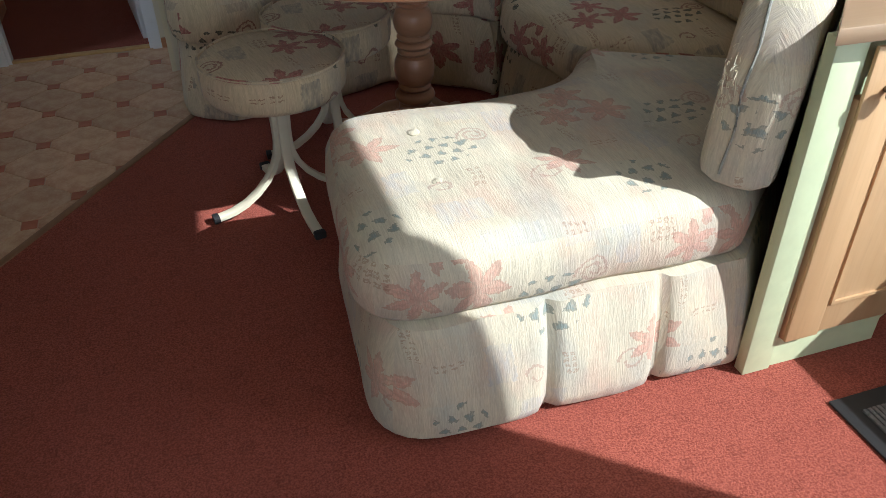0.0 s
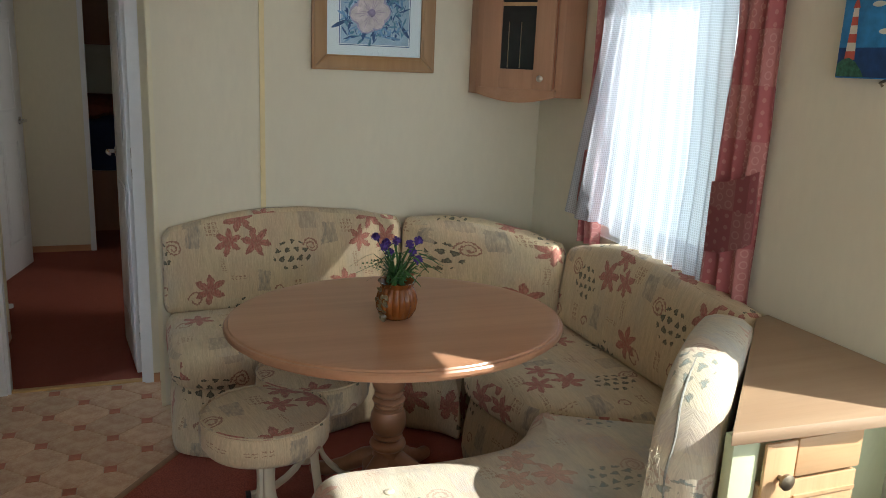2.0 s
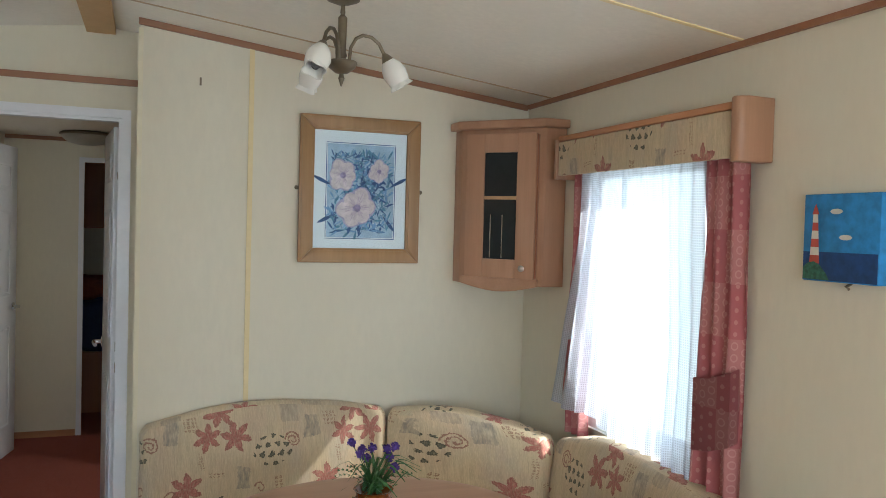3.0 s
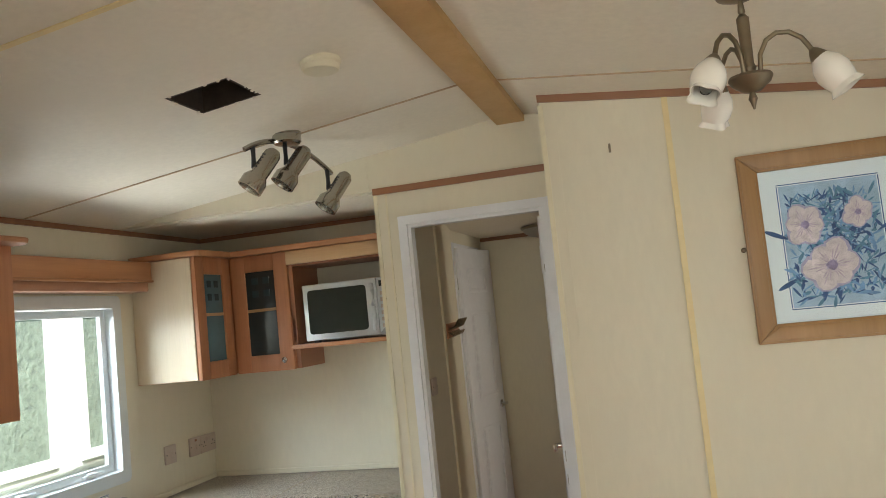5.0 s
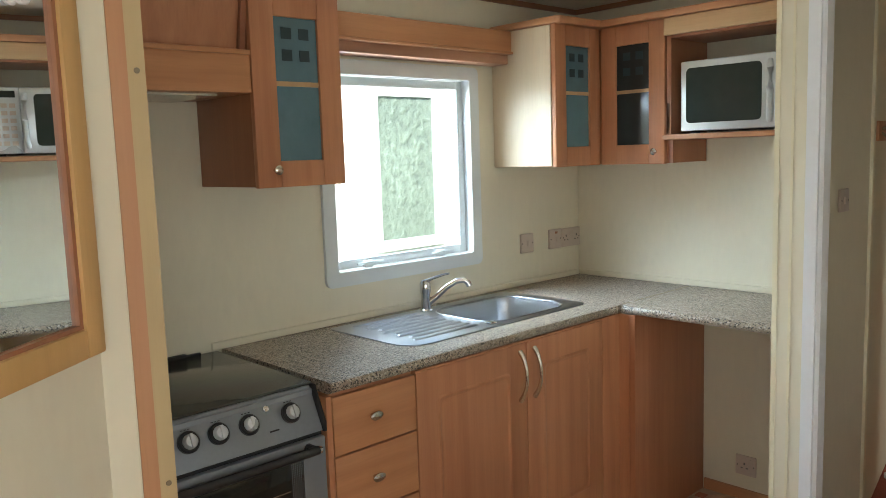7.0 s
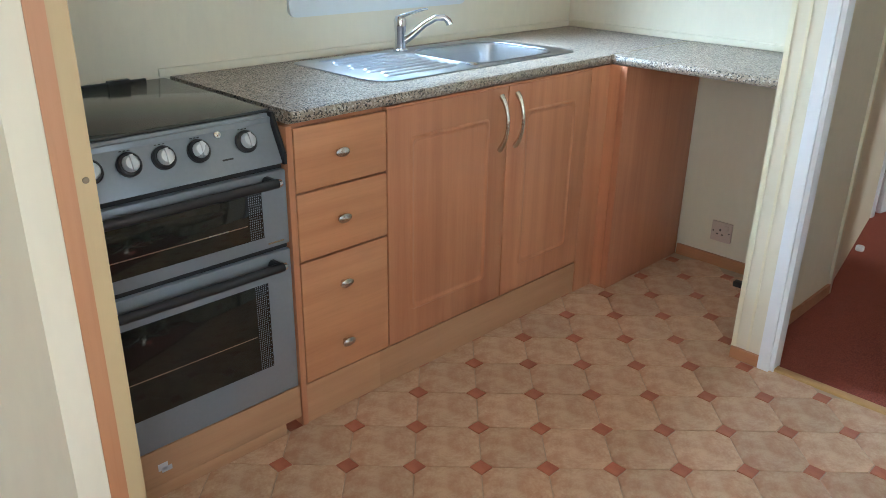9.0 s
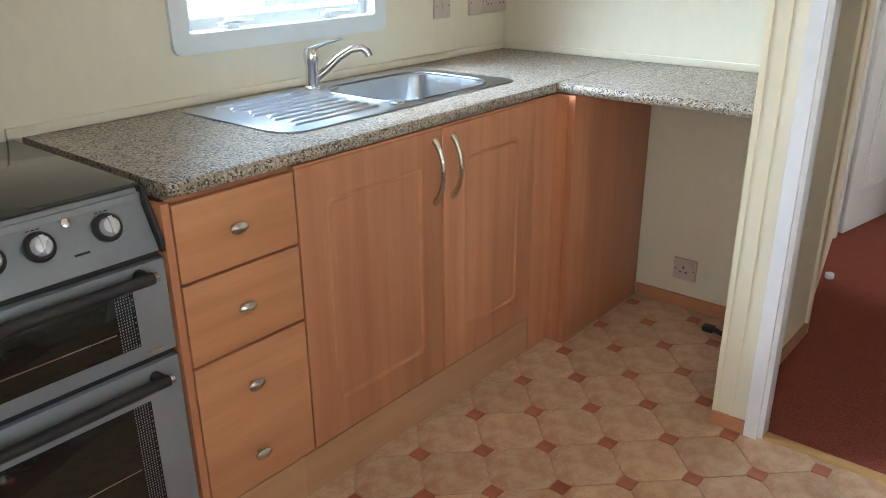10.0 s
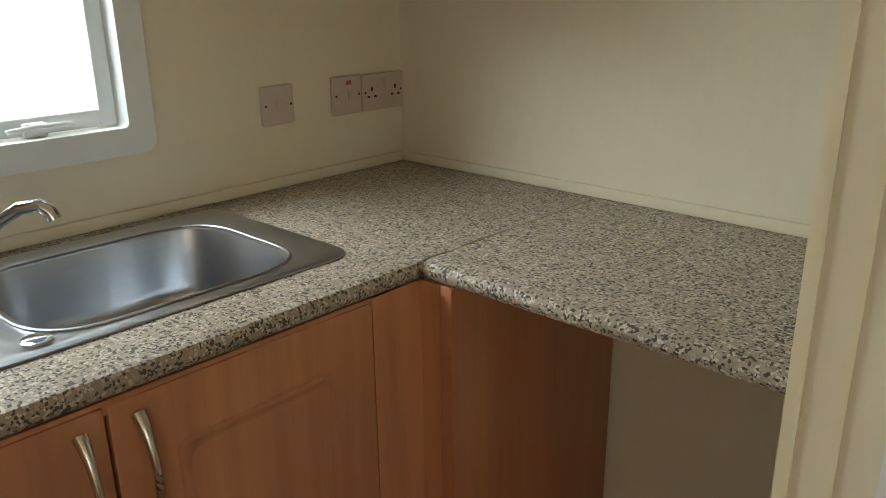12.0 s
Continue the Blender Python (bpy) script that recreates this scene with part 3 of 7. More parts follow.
def gable(x0, x1, y0, y1, z0):
    """A wall that reaches up to the sloping ceiling."""
    xs = [x0] + ([RIDGE_X] if x0 < RIDGE_X < x1 else []) + [x1]
    poly = [(x0, z0), (x1, z0)] + [(x, roof_z(x) + 0.03) for x in xs[::-1]]
    bm = bmesh.new()
    prism(bm, poly, -y1, -y0, m=Matrix.Rotation(radians(90), 4, "X"))
    return bm


setting("wall_picture", gable(0.01, XR, YP, YP + 0.05, -0.08), WALL, "cream wallboard with the flower picture", "wall")
setting("wall_return", boxes((0.01, 0.06, YP + 0.05, YD, -0.08, 2.4)), WALL, "narrow cream return beside the hall doorway", "wall")
bm = gable(XW, -0.748, YD, YD + 0.05, FLAT + 0.004)
setting("wall_bulkhead", bm, WALL, "cream bulkhead where the ceiling drops over the kitchen", "wall")
bm = gable(-0.748, 0.06, YD, YD + 0.05, 2.005)
box(bm, -0.748, -0.615, YD, YD + 0.05, -0.08, 2.005)
box(bm, -0.06, 0.06, YD, YD + 0.05, -0.08, 2.005)
setting("wall_hall_door", bm, WALL, "cream wall around the hall doorway", "wall")
setting("wall_hall_left", boxes((-0.748, -0.71, YD + 0.05, 4.12, -0.08, 2.2)), WALL, "cream wall between kitchen and hall", "wall")
bm = bmesh.new()
prism(bm, [(-0.712, 4.12), (-0.905, 5.20), (-0.955, 5.20), (-0.76, 4.12)], -0.08, 2.2)
setting("wall_hall_angled", bm, WALL, "cream angled hall wall with the coat hooks", "wall")
setting("wall_hall_side_room", boxes((-1.75, -0.955, 5.10, 5.14, -0.08, 2.2), (-0.955, -0.905, 5.9, 6.05, -0.08, 2.2), (-0.955, -0.905, 5.2, 5.9, 2.04, 2.2)), WALL, "cream wall round the open hall door", "wall")
setting("wall_hall_end", boxes((-1.75, -0.405, 6.05, 6.09, -0.08, 2.2), (-0.405, 0.06, 6.05, 6.09, 2.0, 2.2)), WALL, "cream wall at the end of the hall", "wall")
# the gap from y 4.42 to 5.12 is added to pass the fill light
setting("wall_hall_right", boxes((0.01, 0.06, YD + 0.05, 4.42, -0.08, 2.2), (0.01, 0.06, 5.12, 6.09, -0.08, 2.2), (0.01, 0.06, 4.42, 5.12, 2.0, 2.2)), WALL, "cream right-hand hall wall with an opening added for the fill light", "wall")
# invented room that only houses the hall's fill lamp
setting("wall_bedroom", boxes((1.70, 1.76, 3.16, 6.09, -0.08, 2.2), (1.25, 1.70, 6.05, 6.09, -0.08, 2.2)), WALL, "plain unseen walls added around the hall's fill light", "wall")
setting("wall_bunk_room", boxes((-1.3, 1.25, 7.55, 7.6, -0.08, 2.2), (-1.3, -1.25, 6.09, 7.55, -0.08, 2.2), (1.2, 1.25, 6.09, 7.55, -0.08, 2.2), (0.06, 1.2, 6.05, 6.09, -0.08, 2.2), (-1.79, -1.75, 5.1, 6.09, -0.08, 2.2)), WALL, "walls of the dark bunk room", "wall")
# lounge front wall; it and its wide window are unseen and assumed
setting("wall_front", boxes((XW, -1.5, YF - 0.06, YF, -0.08, 2.45), (1.2, XR, YF - 0.06, YF, -0.08, 2.45), (-1.5, 1.2, YF - 0.06, YF, -0.08, 0.85), (-1.5, 1.2, YF - 0.06, YF, 1.95, 2.45)), WALL, "cream front wall with a wide window, unseen and assumed", "wall")
# wall that screens the cooker, with the mirror on its slanting end
E, w = Vector((-0.832, 1.353)), Vector((0.631, -0.776))
nn = Vector((0.776, 0.631))
F = E + w * 0.72
back = nn * -0.045
bm = bmesh.new()
prism(bm, [tuple(E), tuple(F), tuple(F + back), tuple(E + back)], 0.0, roof_z(-0.6) + 0.02)
setting("wall_mirror", bm, WALL, "cream slanting wall end with the mirror", "wall")
PE = Vector((-0.815, 1.442))
bm = bmesh.new()
prism(bm, [tuple(E - nn * 0.012 + w * 0.012), tuple(PE), (-0.86, 1.445), (-0.885, 1.365)], 0.0, roof_z(-0.8) + 0.02)
setting("wall_mirror_post", bm, WALL, "cream post at the end of the mirror wall", "wall")
bm = bmesh.new()
box(bm, XW, -1.27, 1.50, 1.54, -0.08, 2.42)
prism(bm, [(-1.27, 1.50), (-0.875, 1.372), (-0.865, 1.395), (-1.27, 1.54)], 0.0, 2.30)
box(bm, XW, -0.42, 0.76, 0.80, -0.08, 2.42)
setting("wall_cooker_side", bm, WALL, "cream partition beside the cooker", "wall")

# ceiling: two slopes, and the flat part over kitchen end and hall
bm = bmesh.new()
for xa, xb in ((XW - 0.06, RIDGE_X), (RIDGE_X, XR + 0.06)):
    za, zb = roof_z(xa), roof_z(xb)
    hole = (-0.905, -0.707, 2.20, 2.392)
    if xa < 0 and xb < 0:
        cells = [(xa, hole[0], YF - .06, YD), (hole[1], xb, YF - .06, YD), (hole[0], hole[1], YF - .06, hole[2]), (hole[0], hole[1], hole[3], YD)]
    else:
        cells = [(xa, xb, YF - .06, YP + 0.3)]
    for x0, x1, y0, y1 in cells:
        q = [bm.verts.new((x, y, roof_z(x) + dz)) for dz in (0, 0.05) for x, y in ((x0, y0), (x1, y0), (x1, y1), (x0, y1))]
        for f in ((0, 1, 2, 3), (7, 6, 5, 4), (0, 4, 5, 1), (1, 5, 6, 2), (2, 6, 7, 3), (3, 7, 4, 0)):
            bm.faces.new([q[i] for i in f])
box(bm, XW - 0.06, 0.06, YD + 0.05, YE, FLAT, FLAT + 0.05)
box(bm, 0.06, 1.76, 3.42, YE, FLAT, FLAT + 0.05)
setting("ceiling", bm, CEIL, "cream sloping ceiling boards with a flat part over the hall", "ceiling")
HX0, HX1, HY0, HY1 = -0.905, -0.707, 2.20, 2.392
# liners coloured near black to stand in for shade inside the hole
bm = bmesh.new()
for x0, x1, y0, y1 in ((HX0 + 0.0005, HX0 + 0.008, HY0 + 0.0005, HY1 - 0.0005), (HX1 - 0.008, HX1 - 0.0005, HY0 + 0.0005, HY1 - 0.0005),
                       (HX0 + 0.0081, HX1 - 0.0081, HY0 + 0.0005, HY0 + 0.008), (HX0 + 0.0081, HX1 - 0.0081, HY1 - 0.008, HY1 - 0.0005)):
    q = [bm.verts.new((x, y, z)) for top in (0, 1) for x, y in ((x0, y0), (x1, y0), (x1, y1), (x0, y1)) for z in ((2.615,) if top else (roof_z(x) + 0.0005,))]
    for f in ((0, 1, 2, 3), (7, 6, 5, 4), (0, 4, 5, 1), (1, 5, 6, 2), (2, 6, 7, 3), (3, 7, 4, 0)):
        bm.faces.new([q[i] for i in f])
box(bm, HX0 - 0.025, HX1 + 0.027, HY0 - 0.025, HY1 + 0.025, 2.616, 2.64)
setting("ceiling_hatch_box", bm, DARK_HOLE, "roof space above the square ceiling hole, coloured dark for its shade", "ceiling hole")
# torn edge of the hole
random.seed(3)
bm = bmesh.new()
for k in range(26):
    f = random.random()
    x, y = ((HX0 + (HX1 - HX0) * f, HY1 - 0.001), (HX0 + (HX1 - HX0) * f, HY0 + 0.001), (HX0 + 0.001, HY0 + (HY1 - HY0) * f), (HX1 - 0.001, HY0 + (HY1 - HY0) * f))[k % 4]
    r = random.uniform(0.002, 0.006)
    lathe(bm, [(r * 0.4, -r * 0.5), (r, 0), (r * 0.5, r * 0.5)], 6, pose(x, y, roof_z(x) - 0.0005, random.random() * 90, random.random() * 90, 0))
setting("trim_hatch_torn_edge", bm, CEIL, "torn white flakes round the ceiling hole", "trim")
beam = setting("beam_ridge", boxes((-0.202, -0.088, YF, YD - 0.003, 2.352, 2.42), bev=0.004), PINE, "stained wooden ridge beam under the ceiling", "beam")
# cream cover strips over ceiling joints
JOINT_BROWN = plain("brownish_joint_line", (0.50, 0.37, 0.23), 0.6, 0, 0.1)
for k, (y0, xa, xb) in enumerate(((2.84, XW + 0.02, -0.205), (1.68, XW + 0.02, -0.205), (0.45, XW + 0.02, -0.205), (2.86, -0.085, XR - 0.02), (1.68, -0.085, XR - 0.02), (0.45, -0.085, XR - 0.02))):
    jw = 0.008 if k % 3 else 0.0035
    bm = bmesh.new()
    q = [bm.verts.new((x, y0 + dy, roof_z(x) - dz)) for dz in (0.004, -0.01) for x, dy in ((xa, -jw), (xb, -jw), (xb, jw), (xa, jw))]
    for f in ((0, 1, 2, 3), (7, 6, 5, 4), (0, 4, 5, 1), (1, 5, 6, 2), (2, 6, 7, 3), (3, 7, 4, 0)):
        bm.faces.new([q[i] for i in f])
    setting("trim_ceiling_joint_%d" % (k + 1), bm, TRIM_CREAM if k % 3 else JOINT_BROWN, "thin cream strip over a ceiling joint", "trim")


def slope_strip(x0, x1, y0, y1, drop, mat, name, label):
    bm = bmesh.new()
    q = [bm.verts.new((x, y, roof_z(x) - dz)) for dz in (drop, -0.01) for x, y in ((x0, y0), (x1, y0), (x1, y1), (x0, y1))]
    for f in ((0, 1, 2, 3), (7, 6, 5, 4), (0, 4, 5, 1), (1, 5, 6, 2), (2, 6, 7, 3), (3, 7, 4, 0)):
        bm.faces.new([q[i] for i in f])
    return setting(name, bm, mat, label, "trim")


slope_strip(0.005, XR - 0.012, YP - 0.012, YP - 0.001, 0.026, TRIM_BROWN, "trim_picture_wall", "brown wooden trim along the sloping ceiling")
setting("trim_eaves_kitchen", boxes((XW + 0.001, XW + 0.013, 1.54, YK - 0.001, 2.135, 2.157)), TRIM_BROWN, "brown trim under the kitchen ceiling", "trim")
setting("trim_eaves_lounge", boxes((XR - 0.013, XR - 0.001, YF, YP - 0.013, 2.140, 2.165)), TRIM_BROWN, "brown trim under the lounge ceiling", "trim")
setting("trim_kitchen_back", boxes((XW + 0.014, -0.749, YK - 0.013, YK - 0.001, 2.135, 2.157)), TRIM_BROWN, "brown trim above the wall units", "trim")
setting("trim_door_head", boxes((-0.75, 0.008, YD - 0.012, YD - 0.001, 2.143, 2.170)), TRIM_BROWN, "brown trim above the hall doorway", "trim")
setting("trim_hall_ceiling", boxes((-0.9, 0.01, 6.037, 6.049, 2.13, 2.157), (-0.709, -0.697, 3.45, 4.12, 2.13, 2.157)), TRIM_BROWN, "brown trim under the hall ceiling", "trim")
# cover strips and joints on the wallboards
setting("trim_picture_joint", boxes((0.428, 0.448, YP - 0.007, YP - 0.001, 0.0, 2.30)), TRIM_CREAM, "yellowed cover strip over a wallboard joint", "trim")
setting("trim_return_edge", boxes((0.004, 0.022, YP - 0.005, YP - 0.001, 0.0, 2.33)), TRIM_PALE, "cream edge strip of the wallboard", "trim")
setting("trim_return_joint", boxes((0.055, 0.061, YP - 0.003, YP - 0.001, 0.0, 2.33)), WALL, "thin vertical wallboard line", "trim")
setting("trim_post_edges", boxes((-0.751, -0.735, YD - 0.0035, YD - 0.001, 0.0, 2.143), (-0.700, -0.692, YD - 0.003, YD - 0.001, 0.0, 2.143)), TRIM_PALE, "cream edge strips on the doorway post", "trim")
setting("trim_bulkhead_joint", boxes((-0.774, -0.768, YD - 0.003, YD - 0.0005, 2.16, 2.30)), WALL, "thin joint in the bulkhead board", "trim")
setting("trim_doorway", boxes((-0.651, -0.615, YD - 0.014, YD - 0.001, 0.0, 2.041), (-0.060, -0.024, YD - 0.014, YD - 0.001, 0.0, 2.041), (-0.615, -0.060, YD - 0.014, YD - 0.001, 2.005, 2.041),
                              (-0.615, -0.602, YD - 0.001, YD + 0.05, 0.0, 2.005), (-0.073, -0.060, YD - 0.001, YD + 0.05, 0.0, 2.005), (-0.602, -0.073, YD - 0.001, YD + 0.05, 1.992, 2.005)), WHITE, "white painted frame of the hall doorway", "door frame")
setting("trim_bunk_doorway", boxes((-0.425, -0.390, 6.036, 6.049, 0.0, 2.02), (-0.390, 0.008, 6.036, 6.049, 1.985, 2.02)), WHITE, "white painted frame of the bunk room door", "door frame")
setting("baseboard_alcove", boxes((-1.334, -0.749, YK - 0.012, YK - 0.001, -0.002, 0.045)), BEECH_X, "wooden skirting under the worktop", "skirting")
setting("baseboard_hall", boxes((-0.709, -0.699, 3.46, 4.12, 0.005, 0.05), (-0.9, -0.43, 6.038, 6.049, 0.005, 0.05), (-0.748, -0.652, YD - 0.012, YD - 0.001, 0.0, 0.04), (-0.023, 0.003, YD - 0.012, YD - 0.001, 0.0, 0.04)), BEECH_X, "wooden skirting along the hall", "skirting")
setting("trim_worktop_upstand", boxes((XW + 0.001, XW + 0.012, 2.11, YK - 0.013, 0.9005, 0.925), (XW + 0.012, -0.7485, YK - 0.012, YK - 0.001, 0.9005, 0.925), bev=0.002), WALL, "cream upstand behind the worktop", "trim")
setting("trim_hall_joint", boxes((-0.720, -0.699, 4.108, 4.132, 0.005, 2.15), bev=0.002), TRIM_PALE, "vertical joint in the hall wall", "trim")
# edge strips of the mirror wall's post
pw = (PE - E).normalized()
pn = Vector((pw.y, -pw.x))


def edge_strip(s0, s1, out, mat, name, label):
    bm = bmesh.new()
    p = [E + pw * s0 + pn * out, E + pw * s1 + pn * out, E + pw * s1 + pn * 0.0005, E + pw * s0 + pn * 0.0005]
    prism(bm, [tuple(q) for q in p], 0.006, 2.29)
    return setting(name, bm, mat, label, "trim")


edge_strip(0.042, 0.066, 0.005, wood("orange_edge", (0.52, 0.27, 0.14), (0.44, 0.2, 0.09), "z"), "trim_mirror_post_edge", "orange-brown edge strip of the post")
edge_strip(0.0662, 0.0908, 0.004, wood("pale_lipping", (0.52, 0.41, 0.235), (0.44, 0.32, 0.16), "z", 0.5, 12), "trim_mirror_post_lipping", "pale pine lipping with screws on the post")
bm = bmesh.new()
for z in (0.42, 1.02, 1.64):
    p = E + pw * 0.079 + pn * 0.0042
    lathe(bm, [(0.0045, 0), (0.004, 0.0012), (0.0005, 0.0016)], 12, Matrix.Translation((p.x, p.y, z)) @ Vector((pn.x, pn.y, 0)).to_track_quat("Z", "Y").to_matrix().to_4x4())
setting("trim_mirror_post_screws", bm, BRONZE, "dark screw heads in the post's lipping", "trim")

# ---- windows and doors ----
def window_unit(name, x, sgn, y0, y1, z0, z1, lip, label, outer=None):
    """A white plastic window in a wall along y; sgn points into the room."""
    win = new(name)
    tagged(win, label, "window", "", "structure")
    o0, o1, p0, p1 = y0 - lip, y1 + lip, z0 - lip, z1 + lip
    xa, xb = sorted((x + sgn * 0.001, x + sgn * 0.014))
    ring = rounded([(o0, p0), (o1, p0), (o1, p1), (o0, p1)], 0.03, 5)
    bm = bmesh.new()
    y0, y1, z0, z1 = y0 + 0.003, y1 - 0.003, z0 + 0.003, z1 - 0.003
    inner = rounded([(y0, z0), (y1, z0), (y1, z1), (y0, z1)], 0.012, 5)
    rows = []
    for xx, poly in ((xa, ring), (xb, ring), (xb, inner), (xa - sgn * 0.05, inner)):
        rows.append([bm.verts.new((xx, p, q)) for p, q in poly])
    for a, b in zip(rows, rows[1:]):
        for i in range(len(a)):
            j = (i + 1) % len(a)
            bm.faces.new((a[i], a[j], b[j], b[i]))
    part("window_frame", bm, UPVC, win)
    xc = x - sgn * 0.03
    s0, s1 = sorted((xc, xc - sgn * 0.022))
    t = 0.032
    y0, y1, z0, z1 = y0 + 0.003, y1 - 0.003, z0 + 0.003, z1 - 0.003
    part("sash", boxes((s0, s1, y0, y0 + t, z0, z1), (s0, s1, y1 - t, y1, z0, z1), (s0, s1, y0 + t, y1 - t, z0, z0 + t), (s0, s1, y0 + t, y1 - t, z1 - t, z1), bev=0.002), UPVC, win)
    pane = part("pane", boxes(((s0 + s1) / 2 - 0.002, (s0 + s1) / 2 + 0.002, y0 + t, y1 - t, z0 + t, z1 - t)), CLEAR, win)
    pane.visible_shadow = False
    return win, s0, s1


kw, s0, s1 = window_unit("window_kitchen", XW, 1, WY0, WY1, WZ0, WZ1, 0.05, "white plastic kitchen window with two stay handles")
for y in (2.78, 3.16):
    bm = bmesh.new()
    box(bm, s1, s1 + 0.02, y - 0.02, y + 0.02, WZ0 + 0.004, WZ0 + 0.03, 0.003)
    tube(bm, [(s1 + 0.012, y - 0.05, WZ0 + 0.018), (s1 + 0.022, y, WZ0 + 0.024), (s1 + 0.014, y + 0.07, WZ0 + 0.02)], 0.005)
    part("stay_handle", bm, UPVC, kw)
lw, s0, s1 = window_unit("window_lounge", XR, -1, LY0, LY1, LZ0, LZ1, 0.045, "white plastic lounge window behind net curtains")
part("mullion", boxes((s0 - 0.004, s1 + 0.004, 2.32, 2.36, LZ0 + 0.03, LZ1 - 0.03), bev=0.003), UPVC, lw)
bm = bmesh.new()
tube(bm, [(s0 - 0.005, 2.34, 1.20), (s0 - 0.03, 2.34, 1.21), (s0 - 0.035, 2.34, 1.12)], 0.007)
part("handle", bm, UPVC, lw)
# front window, assumed to let daylight in from behind the camera
fw = new("window_front_assumed")
tagged(fw, "wide white plastic front window, unseen and assumed", "window", "", "structure")
part("window_frame", boxes((-1.5, -1.46, YF - 0.05, YF, 0.85, 1.95), (1.16, 1.2, YF - 0.05, YF, 0.85, 1.95), (-1.46, 1.16, YF - 0.05, YF, 0.85, 0.89), (-1.46, 1.16, YF - 0.05, YF, 1.91, 1.95), (-0.17, -0.13, YF - 0.05, YF, 0.89, 1.91), bev=0.003), UPVC, fw)
pane = part("pane", boxes((-1.46, 1.16, YF - 0.03, YF - 0.026, 0.89, 1.91)), CLEAR, fw)
pane.visible_shadow = False
# entrance: closed lower leaf of the stable door
ent = new("door_entrance")
tagged(ent, "white stable door with its upper half open", "door", "", "structure")
part("lower_leaf", boxes((XR + 0.012, XR + 0.05, DY0 + 0.004, DY1 - 0.004, 0.0, DZ0), bev=0.004), UPVC, ent)
part("upper_leaf", boxes((XR + 0.075, XR + 0.11, DY1 + 0.03, DY1 + 0.80, DZ0 + 0.01, DZ1 - 0.01), bev=0.004), UPVC, ent)


def panel_door(name, label, width, height, hinge, angle, flip=1, handle_mat=CHROME):
    """A white moulded panel door; local x runs from the hinge, y is its thickness."""
    ob = new(name)
    tagged(ob, label, "door", "", "structure")
    bm = bmesh.new()
    box(bm, 0, width, -0.012, 0.012, 0.01, height, 0.002)
    part("leaf", bm, WHITE, ob)
    cols = ((0.09, width / 2 - 0.035), (width / 2 + 0.035, width - 0.09)) if width > 0.55 else ((0.11, width - 0.11),)
    rows = ((0.20, 0.87), (1.05, 1.62), (1.74, height - 0.11))
    for x0, x1 in cols:
        for z0, z1 in rows:
            bm = bmesh.new()
            for sy in (-1, 1):
                for (a0, a1, b0, b1) in ((x0, x1, z0, z0 + 0.018), (x0, x1, z1 - 0.018, z1), (x0, x0 + 0.018, z0 + 0.018, z1 - 0.018), (x1 - 0.018, x1, z0 + 0.018, z1 - 0.018)):
                    box(bm, a0, a1, *sorted((sy * 0.0125, sy * 0.018)), b0, b1, 0.003)
                box(bm, x0 + 0.03, x1 - 0.03, *sorted((sy * 0.0125, sy * 0.016)), z0 + 0.03, z1 - 0.03, 0.003)
            part("panel_moulding", bm, WHITE, ob)
    bm = bmesh.new()
    for sy in (-1, 1):
        lathe(bm, [(0.026, 0), (0.026, 0.006), (0.010, 0.010), (0.010, 0.045)], 16, pose(width - 0.06, sy * 0.0125, 0.98, -90 * sy))
        tube(bm, [(width - 0.06, sy * 0.052, 0.98), (width - 0.10, sy * 0.056, 0.98), (width - 0.16, sy * 0.052, 0.978)], [0.010, 0.009, 0.008])
    part("door_handle", bm, handle_mat, ob)
    for z in (0.25, 1.05, 1.8):
        bm = bmesh.new()
        tube(bm, [(-0.004, flip * 0.014, z - 0.04), (-0.004, flip * 0.014, z + 0.04)], 0.006)
        part("hinge", bm, BRONZE, ob)
    ob.matrix_world = pose(hinge[0], hinge[1], 0.008, 0, 0, angle)
    return ob


setting("trim_side_doorway", boxes((-0.904, -0.890, 5.165, 5.205, 0.0, 2.075), (-0.904, -0.890, 5.205, 5.9, 2.045, 2.075), bev=0.003), WHITE, "white painted frame of the side room door", "door frame")
panel_door("door_hall_side", "white moulded panel door standing open in the hall", 0.50, 2.03, (-0.885, 5.225), 78.5)
leaf = panel_door("door_hall", "white panel door opened back into the hall", 0.53, 1.97, (-0.082, 3.47), 96.5, -1)
part("strike_plates", boxes((-0.0755, -0.0735, 3.398, 3.425, 1.02, 1.06), (-0.0755, -0.0735, 3.398, 3.425, 0.93, 0.97), (-0.0755, -0.0735, 3.398, 3.425, 0.28, 0.31), (-0.0755, -0.0735, 3.398, 3.425, 0.20, 0.23), (-0.0755, -0.0735, 3.398, 3.425, 1.75, 1.78)), BRONZE, leaf).matrix_parent_inverse = leaf.matrix_world.inverted()

# ---- outside ----
setting("ground", boxes((-400, 400, -400, 400, -0.78, -0.7)), GRASS, "grass around the caravan", "ground")
nb = thing("neighbour_caravan", "white-clad neighbouring caravan with obscure glass windows", "caravan")
bm = boxes((-5.9, -3.2, -4, 9, -0.7, 2.0))
for k in range(9):
    box(bm, -3.2, -3.19, -4, 9, -0.3 + k * 0.24, -0.3 + k * 0.24 + 0.2385)
part("wall", bm, CLADDING, nb)
bm = bmesh.new()
prism(bm, [(-6.0, 2.0), (-3.17, 2.0), (-4.55, 2.18)], -9.1, 4.1, m=Matrix.Rotation(radians(90), 4, "X"))
part("roof", bm, CLADDING, nb)
